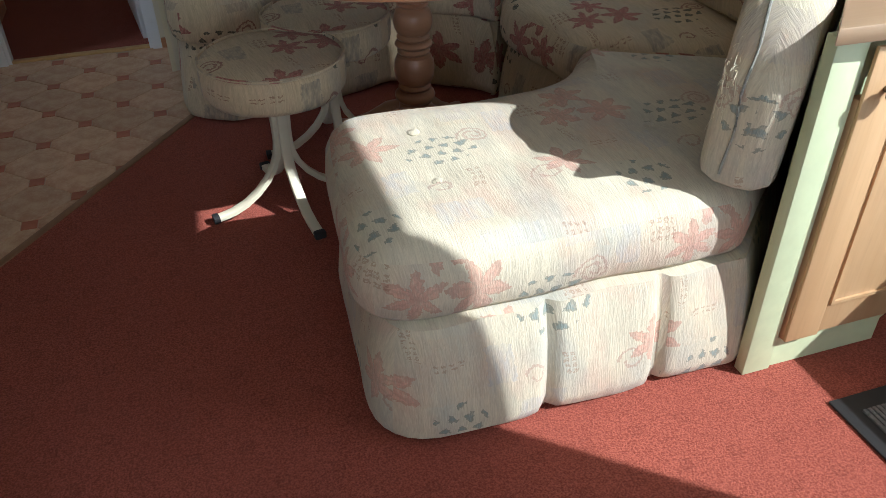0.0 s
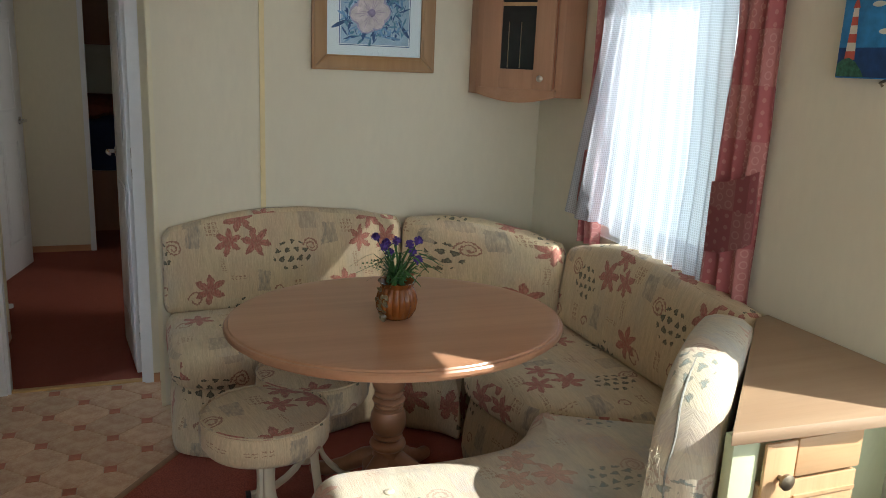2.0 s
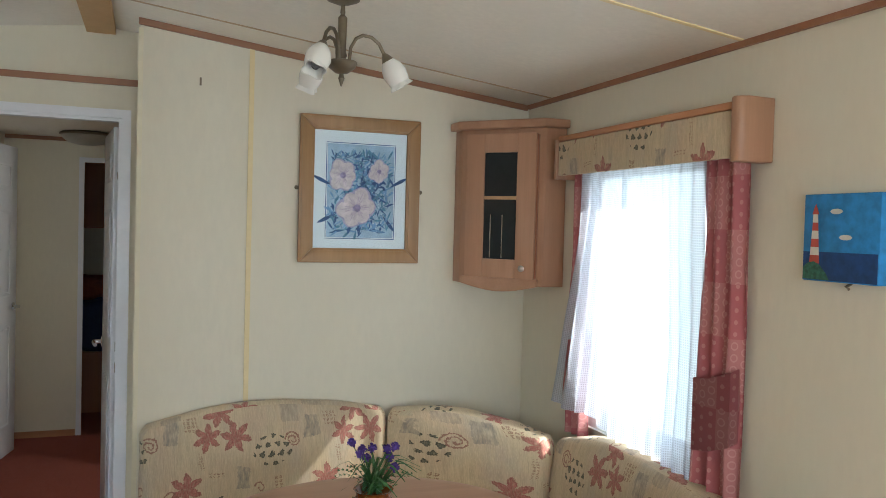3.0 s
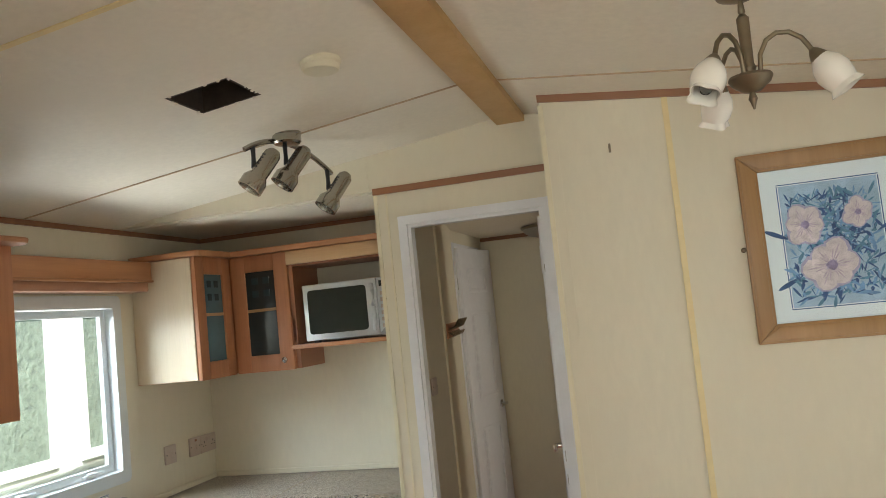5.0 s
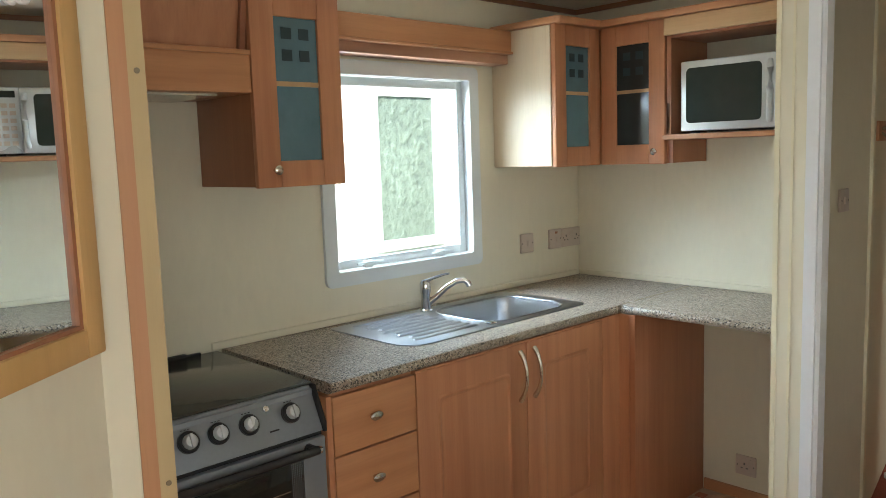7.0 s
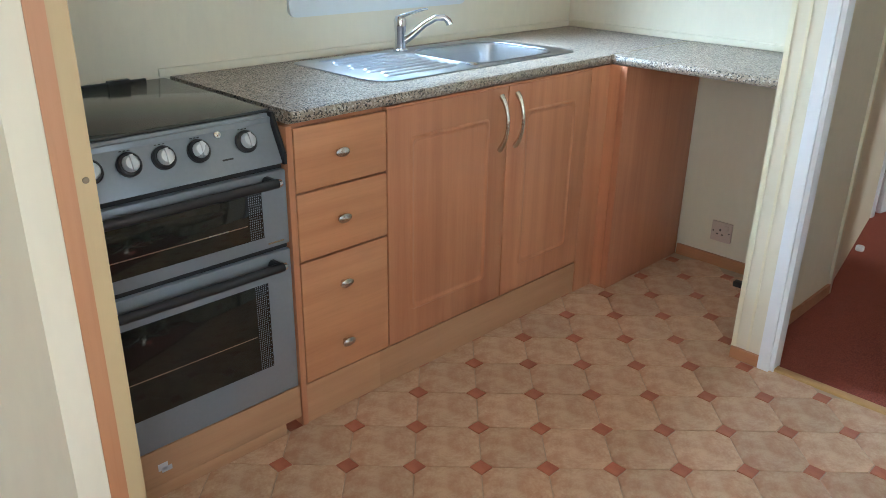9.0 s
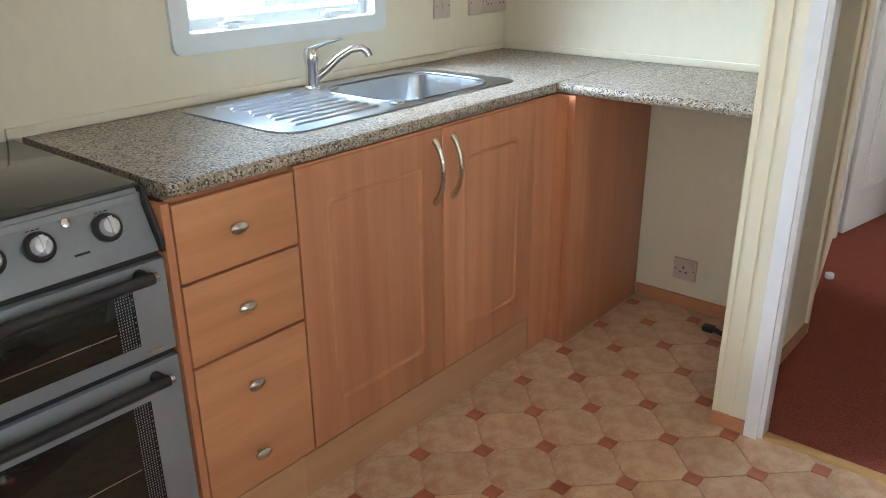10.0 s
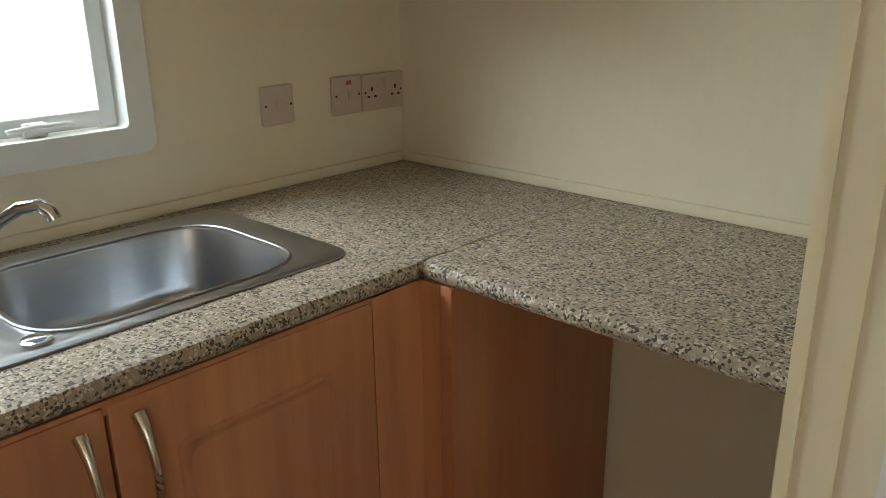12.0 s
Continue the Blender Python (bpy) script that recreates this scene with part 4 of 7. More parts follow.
for y0, y1 in ((3.78, 4.20), (4.52, 4.95)):
    wd = part("window", boxes((-3.19, -3.165, y0 - 0.06, y0, 0.96, 1.9), (-3.19, -3.165, y1, y1 + 0.06, 0.96, 1.9), (-3.19, -3.165, y0, y1, 0.96, 1.02), (-3.19, -3.165, y0, y1, 1.84, 1.9)), UPVC, nb)
    part("pane", boxes((-3.19, -3.178, y0, y1, 1.02, 1.84)), HEDGE_GLASS, wd)


# ---- lounge: seating ----
def seat_unit(label, outline, rads, base_outline, pleats, fab, mid, top=0.43, split=0.28, buttons=()):
    ob = thing("banquette", label, "bench seat", "corner seating")
    poly = dense(rounded(outline, rads, 8), 0.03)
    low = dense(rounded(base_outline, rads, 8), 0.010 if pleats else 0.03)
    bm = bmesh.new()
    stuffed(bm, low, [(0.03, 0.006), (0.006, 0.02), (0.0, 0.05), (0.006, 0.12), (0.016, 0.19), (0.030, split - 0.03), (0.038, split - 0.008), (0.07, split - 0.002)], lump=0.006, seams=pleats)
    part("base", bm, fab, ob, "pleated upholstered base", 50, True)
    bm = bmesh.new()
    stuffed(bm, poly, [(0.03, split), (0.010, split + 0.002), (0.002, split + 0.014), (-0.003, split + 0.05), (0.002, top - 0.055), (0.014, top - 0.03), (0.034, top - 0.012), (0.055, top - 0.004)], None, 0.005,
            [(0.93, 0.002), (0.85, 0.006), (0.76, 0.009), (0.67, 0.011), (0.58, 0.012), (0.48, 0.012), (0.38, 0.012), (0.28, 0.012), (0.18, 0.012), (0.08, 0.012)], mid, buttons)
    part("cushion", bm, fab, ob, "", 70, True)
    for x, y in pleats:
        bm = bmesh.new()
        tube(bm, [(x, y + 0.056, split - 0.02), (x, y + 0.036, 0.19), (x, y + 0.025, 0.12), (x, y + 0.019, 0.05), (x, y + 0.024, 0.02)], [0.003, 0.003, 0.003, 0.003, 0.003], 8)
        part("pleat_seam", bm, fab, ob, "", 60, True)
    for x, y in buttons:
        bm = bmesh.new()
        lathe(bm, [(0.0145, 0), (0.0145, 0.004), (0.009, 0.008), (0.0005, 0.009)], 14, pose(x, y, top - 0.010))
        part("button", bm, fab, ob, "", 50, True)
    return ob


A_OUT = [(0.272, 1.03), (1.06, 1.03), (1.60, 1.52), (1.60, 1.66), (1.44, 1.66), (1.10, 1.85), (0.97, 1.68), (0.80, 1.635), (0.34, 1.66)]
A_LOW = [(0.280, 0.980), (1.09, 0.985), (1.60, 1.50), (1.60, 1.64), (1.44, 1.64), (1.10, 1.82), (0.97, 1.66), (0.80, 1.62), (0.34, 1.64)]
A_RAD = [0.17, 0.03, 0.02, 0.02, 0.02, 0.03, 0.12, 0.12, 0.12]
seat_unit("sun-faded lily-patterned bench seat with buttoned cushion beside the sideboard", A_OUT, A_RAD, A_LOW, ((0.64, 0.985), (0.885, 0.985)), FADED_FABRIC, (0.95, 1.40), buttons=((0.505, 1.27), (0.69, 1.31), (0.52, 1.49), (0.84, 1.52), (1.02, 1.35)))
B_OUT = [(1.11, 1.865), (1.45, 1.675), (1.68, 1.675), (1.68, 2.75), (1.30, 2.62), (1.06, 2.36), (1.04, 2.18)]
seat_unit("lily-patterned bench seat under the lounge window", B_OUT, [0.05, 0.02, 0.02, 0.02, 0.05, 0.10, 0.10], B_OUT, (), SEAT_FABRIC, (1.40, 2.2))
C_OUT = [(0.035, 3.09), (0.035, 2.60), (0.20, 2.54), (0.55, 2.60), (0.80, 2.70), (1.04, 2.52), (1.10, 2.44), (1.30, 2.66), (1.66, 2.78), (1.66, 3.09)]
seat_unit("lily-patterned bench seat along the picture wall", C_OUT, [0.02, 0.09, 0.06, 0.06, 0.1, 0.02, 0.02, 0.02, 0.02, 0.02], C_OUT, (), SEAT_FABRIC, (0.75, 2.90), 0.44)


def back_cushion(name, label, start, end, base_z, top_fn, thick, fab, lean=8, group="back cushions", off=(0.0, 0.0)):
    """An upright padded back between two plan points; it leans away from the table."""
    a, b = Vector(start), Vector(end)
    L = (b - a).length
    ang = math.degrees(math.atan2(b.y - a.y, b.x - a.x))
    n = 40
    outline = [(0.0, 0.0)] + [(L * i / 6, 0.0) for i in range(1, 6)] + [(L, 0.0)] + [(L, top_fn(1.0) * q / 4) for q in range(1, 4)]
    outline += [(L * (n - i) / n, top_fn((n - i) / n)) for i in range(n + 1)] + [(0.0, top_fn(0.0) * q / 4) for q in range(3, 0, -1)]
    poly = dense(rounded(outline, [0.03] + [0] * 5 + [0.03] + [0] * 3 + [0.012] + [0] * (n - 1) + [0.012] + [0] * 3), 0.03)
    ob = thing(name, label, "back cushion", group)
    m = pose(a.x, a.y, base_z, 0, 0, ang) @ pose(0, 0, 0, 90 - lean) @ pose(0, 0, 0)
    bm = bmesh.new()
    t = thick
    stuffed(bm, poly, [(0.05, -t * 0.42), (0.02, -t * 0.38), (0.003, -t * 0.2), (0.0, 0.0), (0.003, t * 0.25), (0.016, t * 0.42), (0.035, t * 0.48)], m, 0.004, [(0.93, 0.003), (0.85, 0.006), (0.72, 0.010), (0.58, 0.012), (0.42, 0.013), (0.25, 0.013), (0.1, 0.013)])
    part("cushion", bm, fab, ob, "", 60, True, off)
    return ob, m, L


def arch(h0, hp, h1, peak=0.5, span=1.0, r0=0.03, r1=0.03):
    """Top edge of a back: an arch whose ends are rounded off."""
    def f(s):
        if s < peak:
            h = h0 + (hp - h0) * math.sin(s / peak * math.pi / 2)
        else:
            h = h1 + (hp - h1) * math.sin((1 - s) / (1 - peak) * math.pi / 2)
        for d, r in ((s * span, r0), ((1 - s) * span, r1)):
            if d < r:
                h -= r - math.sqrt(max(0.0, r * r - (r - d) ** 2))
        return h
    return f


back_cushion("back_cushion", "arched lily-patterned back cushion on the picture wall", (0.03, 3.055), (1.03, 3.055), 0.43, arch(0.345, 0.425, 0.37, 0.5), 0.12, SEAT_FABRIC, 4, off=(0.41, 0.16))
back_cushion("back_cushion", "arched lily-patterned back cushion across the corner", (1.035, 3.05), (1.575, 2.56), 0.43, arch(0.37, 0.40, 0.33, 0.4), 0.12, SEAT_FABRIC, 4, off=(0.40, 0.16))
back_cushion("back_cushion", "arched lily-patterned back cushion below the window", (1.60, 2.58), (1.60, 1.52), 0.43, arch(0.32, 0.41, 0.36, 0.4), 0.12, SEAT_FABRIC, 8, off=(0.12, 0.16))
end_back, m_end, L_end = back_cushion("back_cushion", "faded back cushion with frayed front edge beside the sideboard", (1.515, 1.515), (1.002, 1.026), 0.44, arch(0.37, 0.42, 0.41, 0.55, 0.70, 0.06, 0.215), 0.155, FADED_FABRIC, 3, off=(0.015, 0.244))
# seam round the end, and the worn spot on it
bm = bmesh.new()
seam_pts = [(L_end - 0.001, 0.03 + 0.02 * k) for k in range(9)] + [(L_end - 0.22 + 0.219 * math.cos(a), 0.195 + 0.219 * math.sin(a)) for a in (0.1, 0.25, 0.4, 0.55, 0.7, 0.85, 1.0, 1.15, 1.3, 1.45)]
tube(bm, [m_end @ Vector((u, v, 0.028 + 0.003 * math.sin(v * 40))) for u, v in seam_pts], 0.0028, 6)
part("seam", bm, plain("seam_thread", (0.33, 0.33, 0.29), 0.9, 0, 0.3, 200, 0.3), end_back)
random.seed(4)
bm = bmesh.new()
for k in range(90):
    u = L_end - 0.004 - random.random() * 0.03
    v = 0.20 + random.gauss(0, 0.03)
    p = m_end @ Vector((u, v, 0.045 + random.random() * 0.028))
    q = p + Vector((random.gauss(-0.004, 0.005), -0.004 - random.random() * 0.008, random.gauss(-0.008, 0.008)))
    tube(bm, [p, p.lerp(q, 0.5) + Vector((0, 0, 0.002)), q], 0.0007, 4)
part("frayed_threads", bm, IVORY, end_back, "loose pale threads")["kind"] = "stuff"


# ---- lounge: sideboard ----
def sideboard():
    ob = thing("sideboard", "wedge-shaped wooden sideboard with pale green sides and a drawer", "sideboard")
    top = [(1.045, 0.925), (1.45, 0.905), (1.695, 1.05), (1.695, 1.545), (1.635, 1.525)]
    bm = bmesh.new()
    prism(bm, top, 0.752, 0.782, 0.004)
    part("top", bm, PALE_TOP, ob)
    bm = bmesh.new()
    prism(bm, [(1.10, 0.985), (1.42, 0.985), (1.69, 1.08), (1.69, 1.53), (1.66, 1.51)], 0.006, 0.752)
    part("body", bm, SIDE_GREEN, ob, "pale green side panel")
    part("front_frame", boxes((1.082, 1.150, 0.955, 0.984, 0.006, 0.752), bev=0.002), SIDE_GREEN, ob, "pale green corner post")
    part("plinth", boxes((1.152, 1.43, 0.962, 0.984, 0.006, 0.085)), SIDE_GREEN, ob, "pale green plinth rail")
    part("rail", boxes((1.152, 1.43, 0.960, 0.984, 0.735, 0.751)), OAK_X, ob)
    door = part("door", boxes((1.156, 1.425, 0.948, 0.972, 0.09, 0.635), bev=0.003), OAK, ob)
    part("stile", boxes((1.156, 1.238, 0.940, 0.949, 0.09, 0.733), bev=0.003), OAK, ob)
    part("moulding", boxes((1.25, 1.258, 0.943, 0.949, 0.165, 0.60), (1.258, 1.42, 0.943, 0.949, 0.592, 0.60), (1.258, 1.42, 0.943, 0.949, 0.165, 0.173)), OAK, door)
    part("drawer_front", boxes((1.245, 1.425, 0.944, 0.970, 0.645, 0.733), bev=0.003), OAK_X, ob)
    bm = bmesh.new()
    lathe(bm, [(0.006, 0), (0.006, 0.014), (0.017, 0.018), (0.018, 0.026), (0.010, 0.031), (0.0005, 0.032)], 18, pose(1.197, 0.940, 0.655, 90))
    part("knob", bm, BRONZE, door, "dark bronze knob")
    return ob


sideboard()
mat_ob = thing("door_mat", "grey ribbed door mat with a black rubber border", "door mat")
part("border", boxes((1.20, 1.66, 0.05, 0.83, 0.0055, 0.012), bev=0.003), RUBBER, mat_ob)
bm = bmesh.new()
for k in range(34):
    box(bm, 1.245 + k * 0.0112, 1.253 + k * 0.0112, 0.09, 0.785, 0.012, 0.017)
part("ribs", bm, MATTING, mat_ob)

# ---- lounge: table ----
TX, TY = 0.655, 1.93
table = thing("pedestal_table", "large oval wooden dining table on a turned pedestal", "table")
bm = bmesh.new()
ell = [(TX + 0.012 + 0.502 * math.cos(a), TY + 0.445 * math.sin(a)) for a in [2 * math.pi * i / 72 for i in range(72)]]
stuffed(bm, ell, [(0.05, 0.693), (0.030, 0.694), (0.022, 0.698), (0.021, 0.705), (0.0205, 0.7055), (0.012, 0.7065), (0.010, 0.712), (0.0095, 0.7125), (0.001, 0.714), (0.0, 0.718), (0.0005, 0.724), (0.004, 0.7285), (0.0045, 0.729), (0.011, 0.7295), (0.014, 0.734), (0.02, 0.735), (0.05, 0.735)])
part("tabletop", bm, TABLE_WOOD, table, "", 25)
bm = bmesh.new()
prof = [(0.085, 0.10), (0.085, 0.135), (0.07, 0.15), (0.052, 0.165), (0.048, 0.185)]
for zc, r, h in ((0.205, 0.062, 0.016), (0.233, 0.050, 0.010), (0.29, 0.061, 0.040), (0.345, 0.049, 0.010), (0.366, 0.056, 0.010), (0.387, 0.049, 0.010), (0.435, 0.058, 0.034), (0.484, 0.047, 0.009), (0.503, 0.056, 0.010), (0.524, 0.047, 0.010)):
    prof += [(r - 0.010, zc - h), (r - 0.003, zc - h * 0.6), (r, zc), (r - 0.003, zc + h * 0.6), (r - 0.010, zc + h)]
prof += [(0.046, 0.54), (0.054, 0.55), (0.057, 0.60), (0.060, 0.66), (0.075, 0.685), (0.10, 0.694)]
lathe(bm, prof, 32, pose(TX + 0.06, TY + 0.22, 0))
part("pedestal", bm, TABLE_WOOD, table)
for k in range(4):
    a = radians(45 + 90 * k)
    c, s_ = math.cos(a), math.sin(a)
    bm = bmesh.new()
    tube(bm, [(TX + 0.06 + c * q, TY + 0.22 + s_ * q, z) for q, z in ((0.03, 0.15), (0.09, 0.13), (0.16, 0.085), (0.24, 0.045), (0.30, 0.032))], [0.036, 0.034, 0.028, 0.026, 0.024], 12)
    part("foot", bm, TABLE_WOOD, table)


def flat_bar(bm, pts, ang, w, th):
    """A flat bent bar in the upright plane at an angle; points are (reach, height)."""
    c, s_ = math.cos(ang), math.sin(ang)
    side = Vector((-s_, c, 0)) * (w / 2)
    rings = []
    for i, (q, z) in enumerate(pts):
        a, b = pts[max(i - 1, 0)], pts[min(i + 1, len(pts) - 1)]
        d = Vector((b[0] - a[0], b[1] - a[1])).normalized()
        nrm = Vector((-d.y * c, -d.y * s_, d.x)) * (th / 2)
        p = Vector((q * c, q * s_, z))
        ch = 0.75
        rings.append([bm.verts.new(p + e) for e in (side * ch + nrm, side + nrm * ch, side - nrm * ch, side * ch - nrm, -side * ch - nrm, -side - nrm * ch, -side + nrm * ch, -side * ch + nrm)])
    for a, b in zip(rings, rings[1:]):
        for i in range(8):
            j = (i + 1) % 8
            bm.faces.new((a[i], a[j], b[j], b[i]))
    bm.faces.new(rings[0][::-1])
    bm.faces.new(rings[-1])
    return bm


LEG_PATH = [(0.040, 0.353), (0.026, 0.33), (0.019, 0.29), (0.0165, 0.24), (0.017, 0.20), (0.022, 0.165), (0.036, 0.128), (0.060, 0.093), (0.092, 0.062), (0.128, 0.038), (0.165, 0.024), (0.195, 0.0185), (0.214, 0.017)]


def stool(at):
    ob = thing("stool", "round lily-patterned stool on pale bent wooden legs", "stool", "stools at the table", pose(*at))
    bm = bmesh.new()
    circ = [(0.189 * math.cos(a), 0.189 * math.sin(a)) for a in [2 * math.pi * i / 48 for i in range(48)]]
    stuffed(bm, circ, [(0.05, 0.352), (0.012, 0.356), (0.003, 0.37), (0.0, 0.40), (0.002, 0.435), (0.008, 0.446), (0.016, 0.450), (0.03, 0.452)], None, 0.003, [(0.8, 0.003), (0.55, 0.005), (0.3, 0.006), (0.1, 0.006)])
    seat = part("seat", bm, SEAT_FABRIC, ob, "", 60, True, (0.10, 0.33))
    bm = bmesh.new()
    lathe(bm, [(0.184, 0.444), (0.1885, 0.448), (0.188, 0.452), (0.182, 0.4535)], 48, caps=False)
    part("piping", bm, SEAT_FABRIC, seat, "", 60, True)
    for k in range(4):
        a = radians(90 * k)
        leg = part("leg", flat_bar(bmesh.new(), LEG_PATH, a, 0.027, 0.017), IVORY, ob, "pale bent leg")
        part("rubber_foot", flat_bar(bmesh.new(), [(0.210, 0.0172), (0.226, 0.0165)], a, 0.031, 0.021), RUBBER, leg)
    return ob


stool((0.283, 1.975, 0.005, 0, 0, 11.5))
stool((0.480, 2.255, 0.005, 0, 0, 0))

# ---- lounge: pot with artificial flowers ----
pot = thing("flower_pot", "ribbed amber glazed pot with a moulded patch", "pot")
px, py = 0.655, 1.905
bm = bmesh.new()
lathe(bm, [(0.036, 0.736), (0.046, 0.742), (0.057, 0.765), (0.060, 0.79), (0.054, 0.815), (0.046, 0.830), (0.050, 0.842), (0.056, 0.847), (0.050, 0.846), (0.042, 0.832), (0.03, 0.825)], 144, pose(px, py, 0), wave=lambda a, z: (0.085 * abs(math.sin(9 * a)) - 0.05) * (1 if 0.75 < z < 0.825 else 0.3))
part("body", bm, POT_GLAZE, pot)
bm = bmesh.new()
for k in range(22):
    a = radians(215 + random.gauss(0, 16))
    z = 0.785 + random.gauss(0, 0.018)
    lathe(bm, [(0.004, -0.004), (0.010, 0), (0.004, 0.004)], 7, pose(px + 0.056 * math.cos(a), py + 0.056 * math.sin(a), z, random.random() * 90, 30, 0))
part("moulded_leaves", bm, POT_DARK, pot)
plant = thing("artificial_plant", "artificial plant with grassy leaves and violet flower heads", "plant")
random.seed(7)
bm = bmesh.new()


def blade(bm, base, ang, reach, rise, width, droop):
    pts = []
    for i in range(7):
        s = i / 6
        pts.append((base + Vector((math.cos(ang) * reach * s, math.sin(ang) * reach * s, rise * math.sin(min(1.0, s * droop) * math.pi / 2) - max(0, s - 0.55) * reach * 0.55)), width * (1 - s) ** 0.6 + 0.0006))
    side = Vector((-math.sin(ang), math.cos(ang), 0))
    prev = None
    for p, wd in pts:
        cur = (bm.verts.new(p - side * wd), bm.verts.new(p + side * wd + Vector((0, 0, 0.0015))))
        if prev:
            bm.faces.new((prev[0], prev[1], cur[1], cur[0]))
        prev = cur


c0 = Vector((px, py, 0.838))
for k in range(34):
    blade(bm, c0 + Vector((random.gauss(0, 0.015), random.gauss(0, 0.015), 0)), random.random() * 6.283, 0.05 + random.random() * 0.10, 0.04 + random.random() * 0.07, 0.003 + random.random() * 0.002, 1.6)
for k in range(9):
    a0 = random.random() * 6.283
    for j in range(9):
        s = j / 9
        b0 = c0 + Vector((math.cos(a0) * 0.12 * s, math.sin(a0) * 0.12 * s, 0.05 * math.sin(s * 2.2)))
        for sg in (-1, 1):
            blade(bm, b0, a0 + sg * 1.1, 0.022 * (1.1 - s), 0.004, 0.002, 1.2)
part("leaves", bm, LEAF, plant, smooth=0)
for k in range(9):
    a0, rr = k * 0.7 + random.random() * 0.5, 0.02 + 0.055 * random.random()
    top = c0 + Vector((math.cos(a0) * rr, math.sin(a0) * rr, 0.075 + random.random() * 0.065))
    bm = bmesh.new()
    tube(bm, [c0, c0.lerp(top, 0.5) + Vector((0, 0, 0.01)), top], 0.0013, 5)
    stem = part("stem", bm, LEAF, plant)
    bm = bmesh.new()
    for j in range(46):
        v = Vector((random.gauss(0, 1), random.gauss(0, 1), random.gauss(0.3, 1))).normalized()
        q = top + v * 0.011
        s1 = v.orthogonal().normalized() * 0.0035
        s2 = v.cross(s1).normalized() * 0.0035
        f = [bm.verts.new(q + e) for e in (s1 - v * 0.004, s2 + v * 0.001, v * 0.004 - s1, v * 0.001 - s2)]
        bm.faces.new(f)
    lathe(bm, [(0.003, -0.009), (0.009, -0.003), (0.009, 0.003), (0.003, 0.009)], 8, Matrix.Translation(top))
    part("flower_head", bm, VIOLET, stem, smooth=0)


# ---- lounge: picture ----
pic = thing("framed_picture", "oak-framed print of pink flowers and blue leaves in a white mount", "picture")
X0, X1, Z0, Z1 = 0.637, 1.167, 1.422, 2.045
fwid = 0.062
for nm, pl in (("frame_side", [(X0, Z0), (X0 + fwid, Z0 + fwid), (X0 + fwid, Z1 - fwid), (X0, Z1)]), ("frame_side", [(X1, Z0), (X1, Z1), (X1 - fwid, Z1 - fwid), (X1 - fwid, Z0 + fwid)]),
               ("frame_rail", [(X0, Z0), (X1, Z0), (X1 - fwid, Z0 + fwid), (X0 + fwid, Z0 + fwid)]), ("frame_rail", [(X0, Z1), (X0 + fwid, Z1 - fwid), (X1 - fwid, Z1 - fwid), (X1, Z1)])):
    bm = bmesh.new()
    prism(bm, pl, -(YP - 0.002), -(YP - 0.026), 0.004, Matrix.Rotation(radians(90), 4, "X"))
    c = Vector((sum(p[0] for p in pl) / 4, sum(p[1] for p in pl) / 4))
    prism(bm, [((p[0] + (c.x - p[0]) * (0.3 if nm == "frame_side" else 0.03), p[1] + (c.y - p[1]) * (0.3 if nm == "frame_rail" else 0.03))) for p in pl], -(YP - 0.02), -(YP - 0.030), 0.002, Matrix.Rotation(radians(90), 4, "X"))
    part(nm, bm, FRAME_OAK, pic)
part("mount", boxes((X0 + 0.05, X1 - 0.05, YP - 0.012, YP - 0.008, Z0 + 0.05, Z1 - 0.05)), PAPER, pic)
IX0, IX1, IZ0, IZ1 = 0.757, 1.050, 1.53, 1.928
PALE_BLUE = plain("print_pale_blue", (0.42, 0.55, 0.70), 0.5, 0, 0.3, 14, 0)
INK = plain("print_ink_blue", (0.05, 0.12, 0.30), 0.5, 0, 0.5, 30, 0)
TEAL = plain("print_teal", (0.12, 0.28, 0.42), 0.5, 0, 0.4, 30, 0)
PINK = plain("print_pink", (0.47, 0.40, 0.56), 0.5, 0, 0.28, 60, 0)
PINK2 = plain("print_pink_deep", (0.36, 0.27, 0.42), 0.5, 0, 0.4, 60, 0)
part("print", boxes((IX0, IX1, YP - 0.0135, YP - 0.0122, IZ0, IZ1)), PALE_BLUE, pic)
part("print_border", boxes((IX0 - 0.006, IX1 + 0.006, YP - 0.0128, YP - 0.0121, IZ0 - 0.006, IZ0 - 0.003), (IX0 - 0.006, IX1 + 0.006, YP - 0.0128, YP - 0.0121, IZ1 + 0.003, IZ1 + 0.006), (IX0 - 0.006, IX0 - 0.003, YP - 0.0128, YP - 0.0121, IZ0, IZ1), (IX1 + 0.003, IX1 + 0.006, YP - 0.0128, YP - 0.0121, IZ0, IZ1)), INK, pic)


def petal(bm, cx, cz, ang, length, width, y):
    c, s_ = math.cos(ang), math.sin(ang)
    pts = []
    for u, v in ((0, 0), (0.3, 0.7), (0.65, 1), (0.9, 0.55), (1, 0.0), (0.9, -0.55), (0.65, -1), (0.3, -0.7)):
        x, z = u * length, v * width
        pts.append((cx + c * x - s_ * z, y, cz + s_ * x + c * z))
    bm.faces.new([bm.verts.new(p) for p in pts])


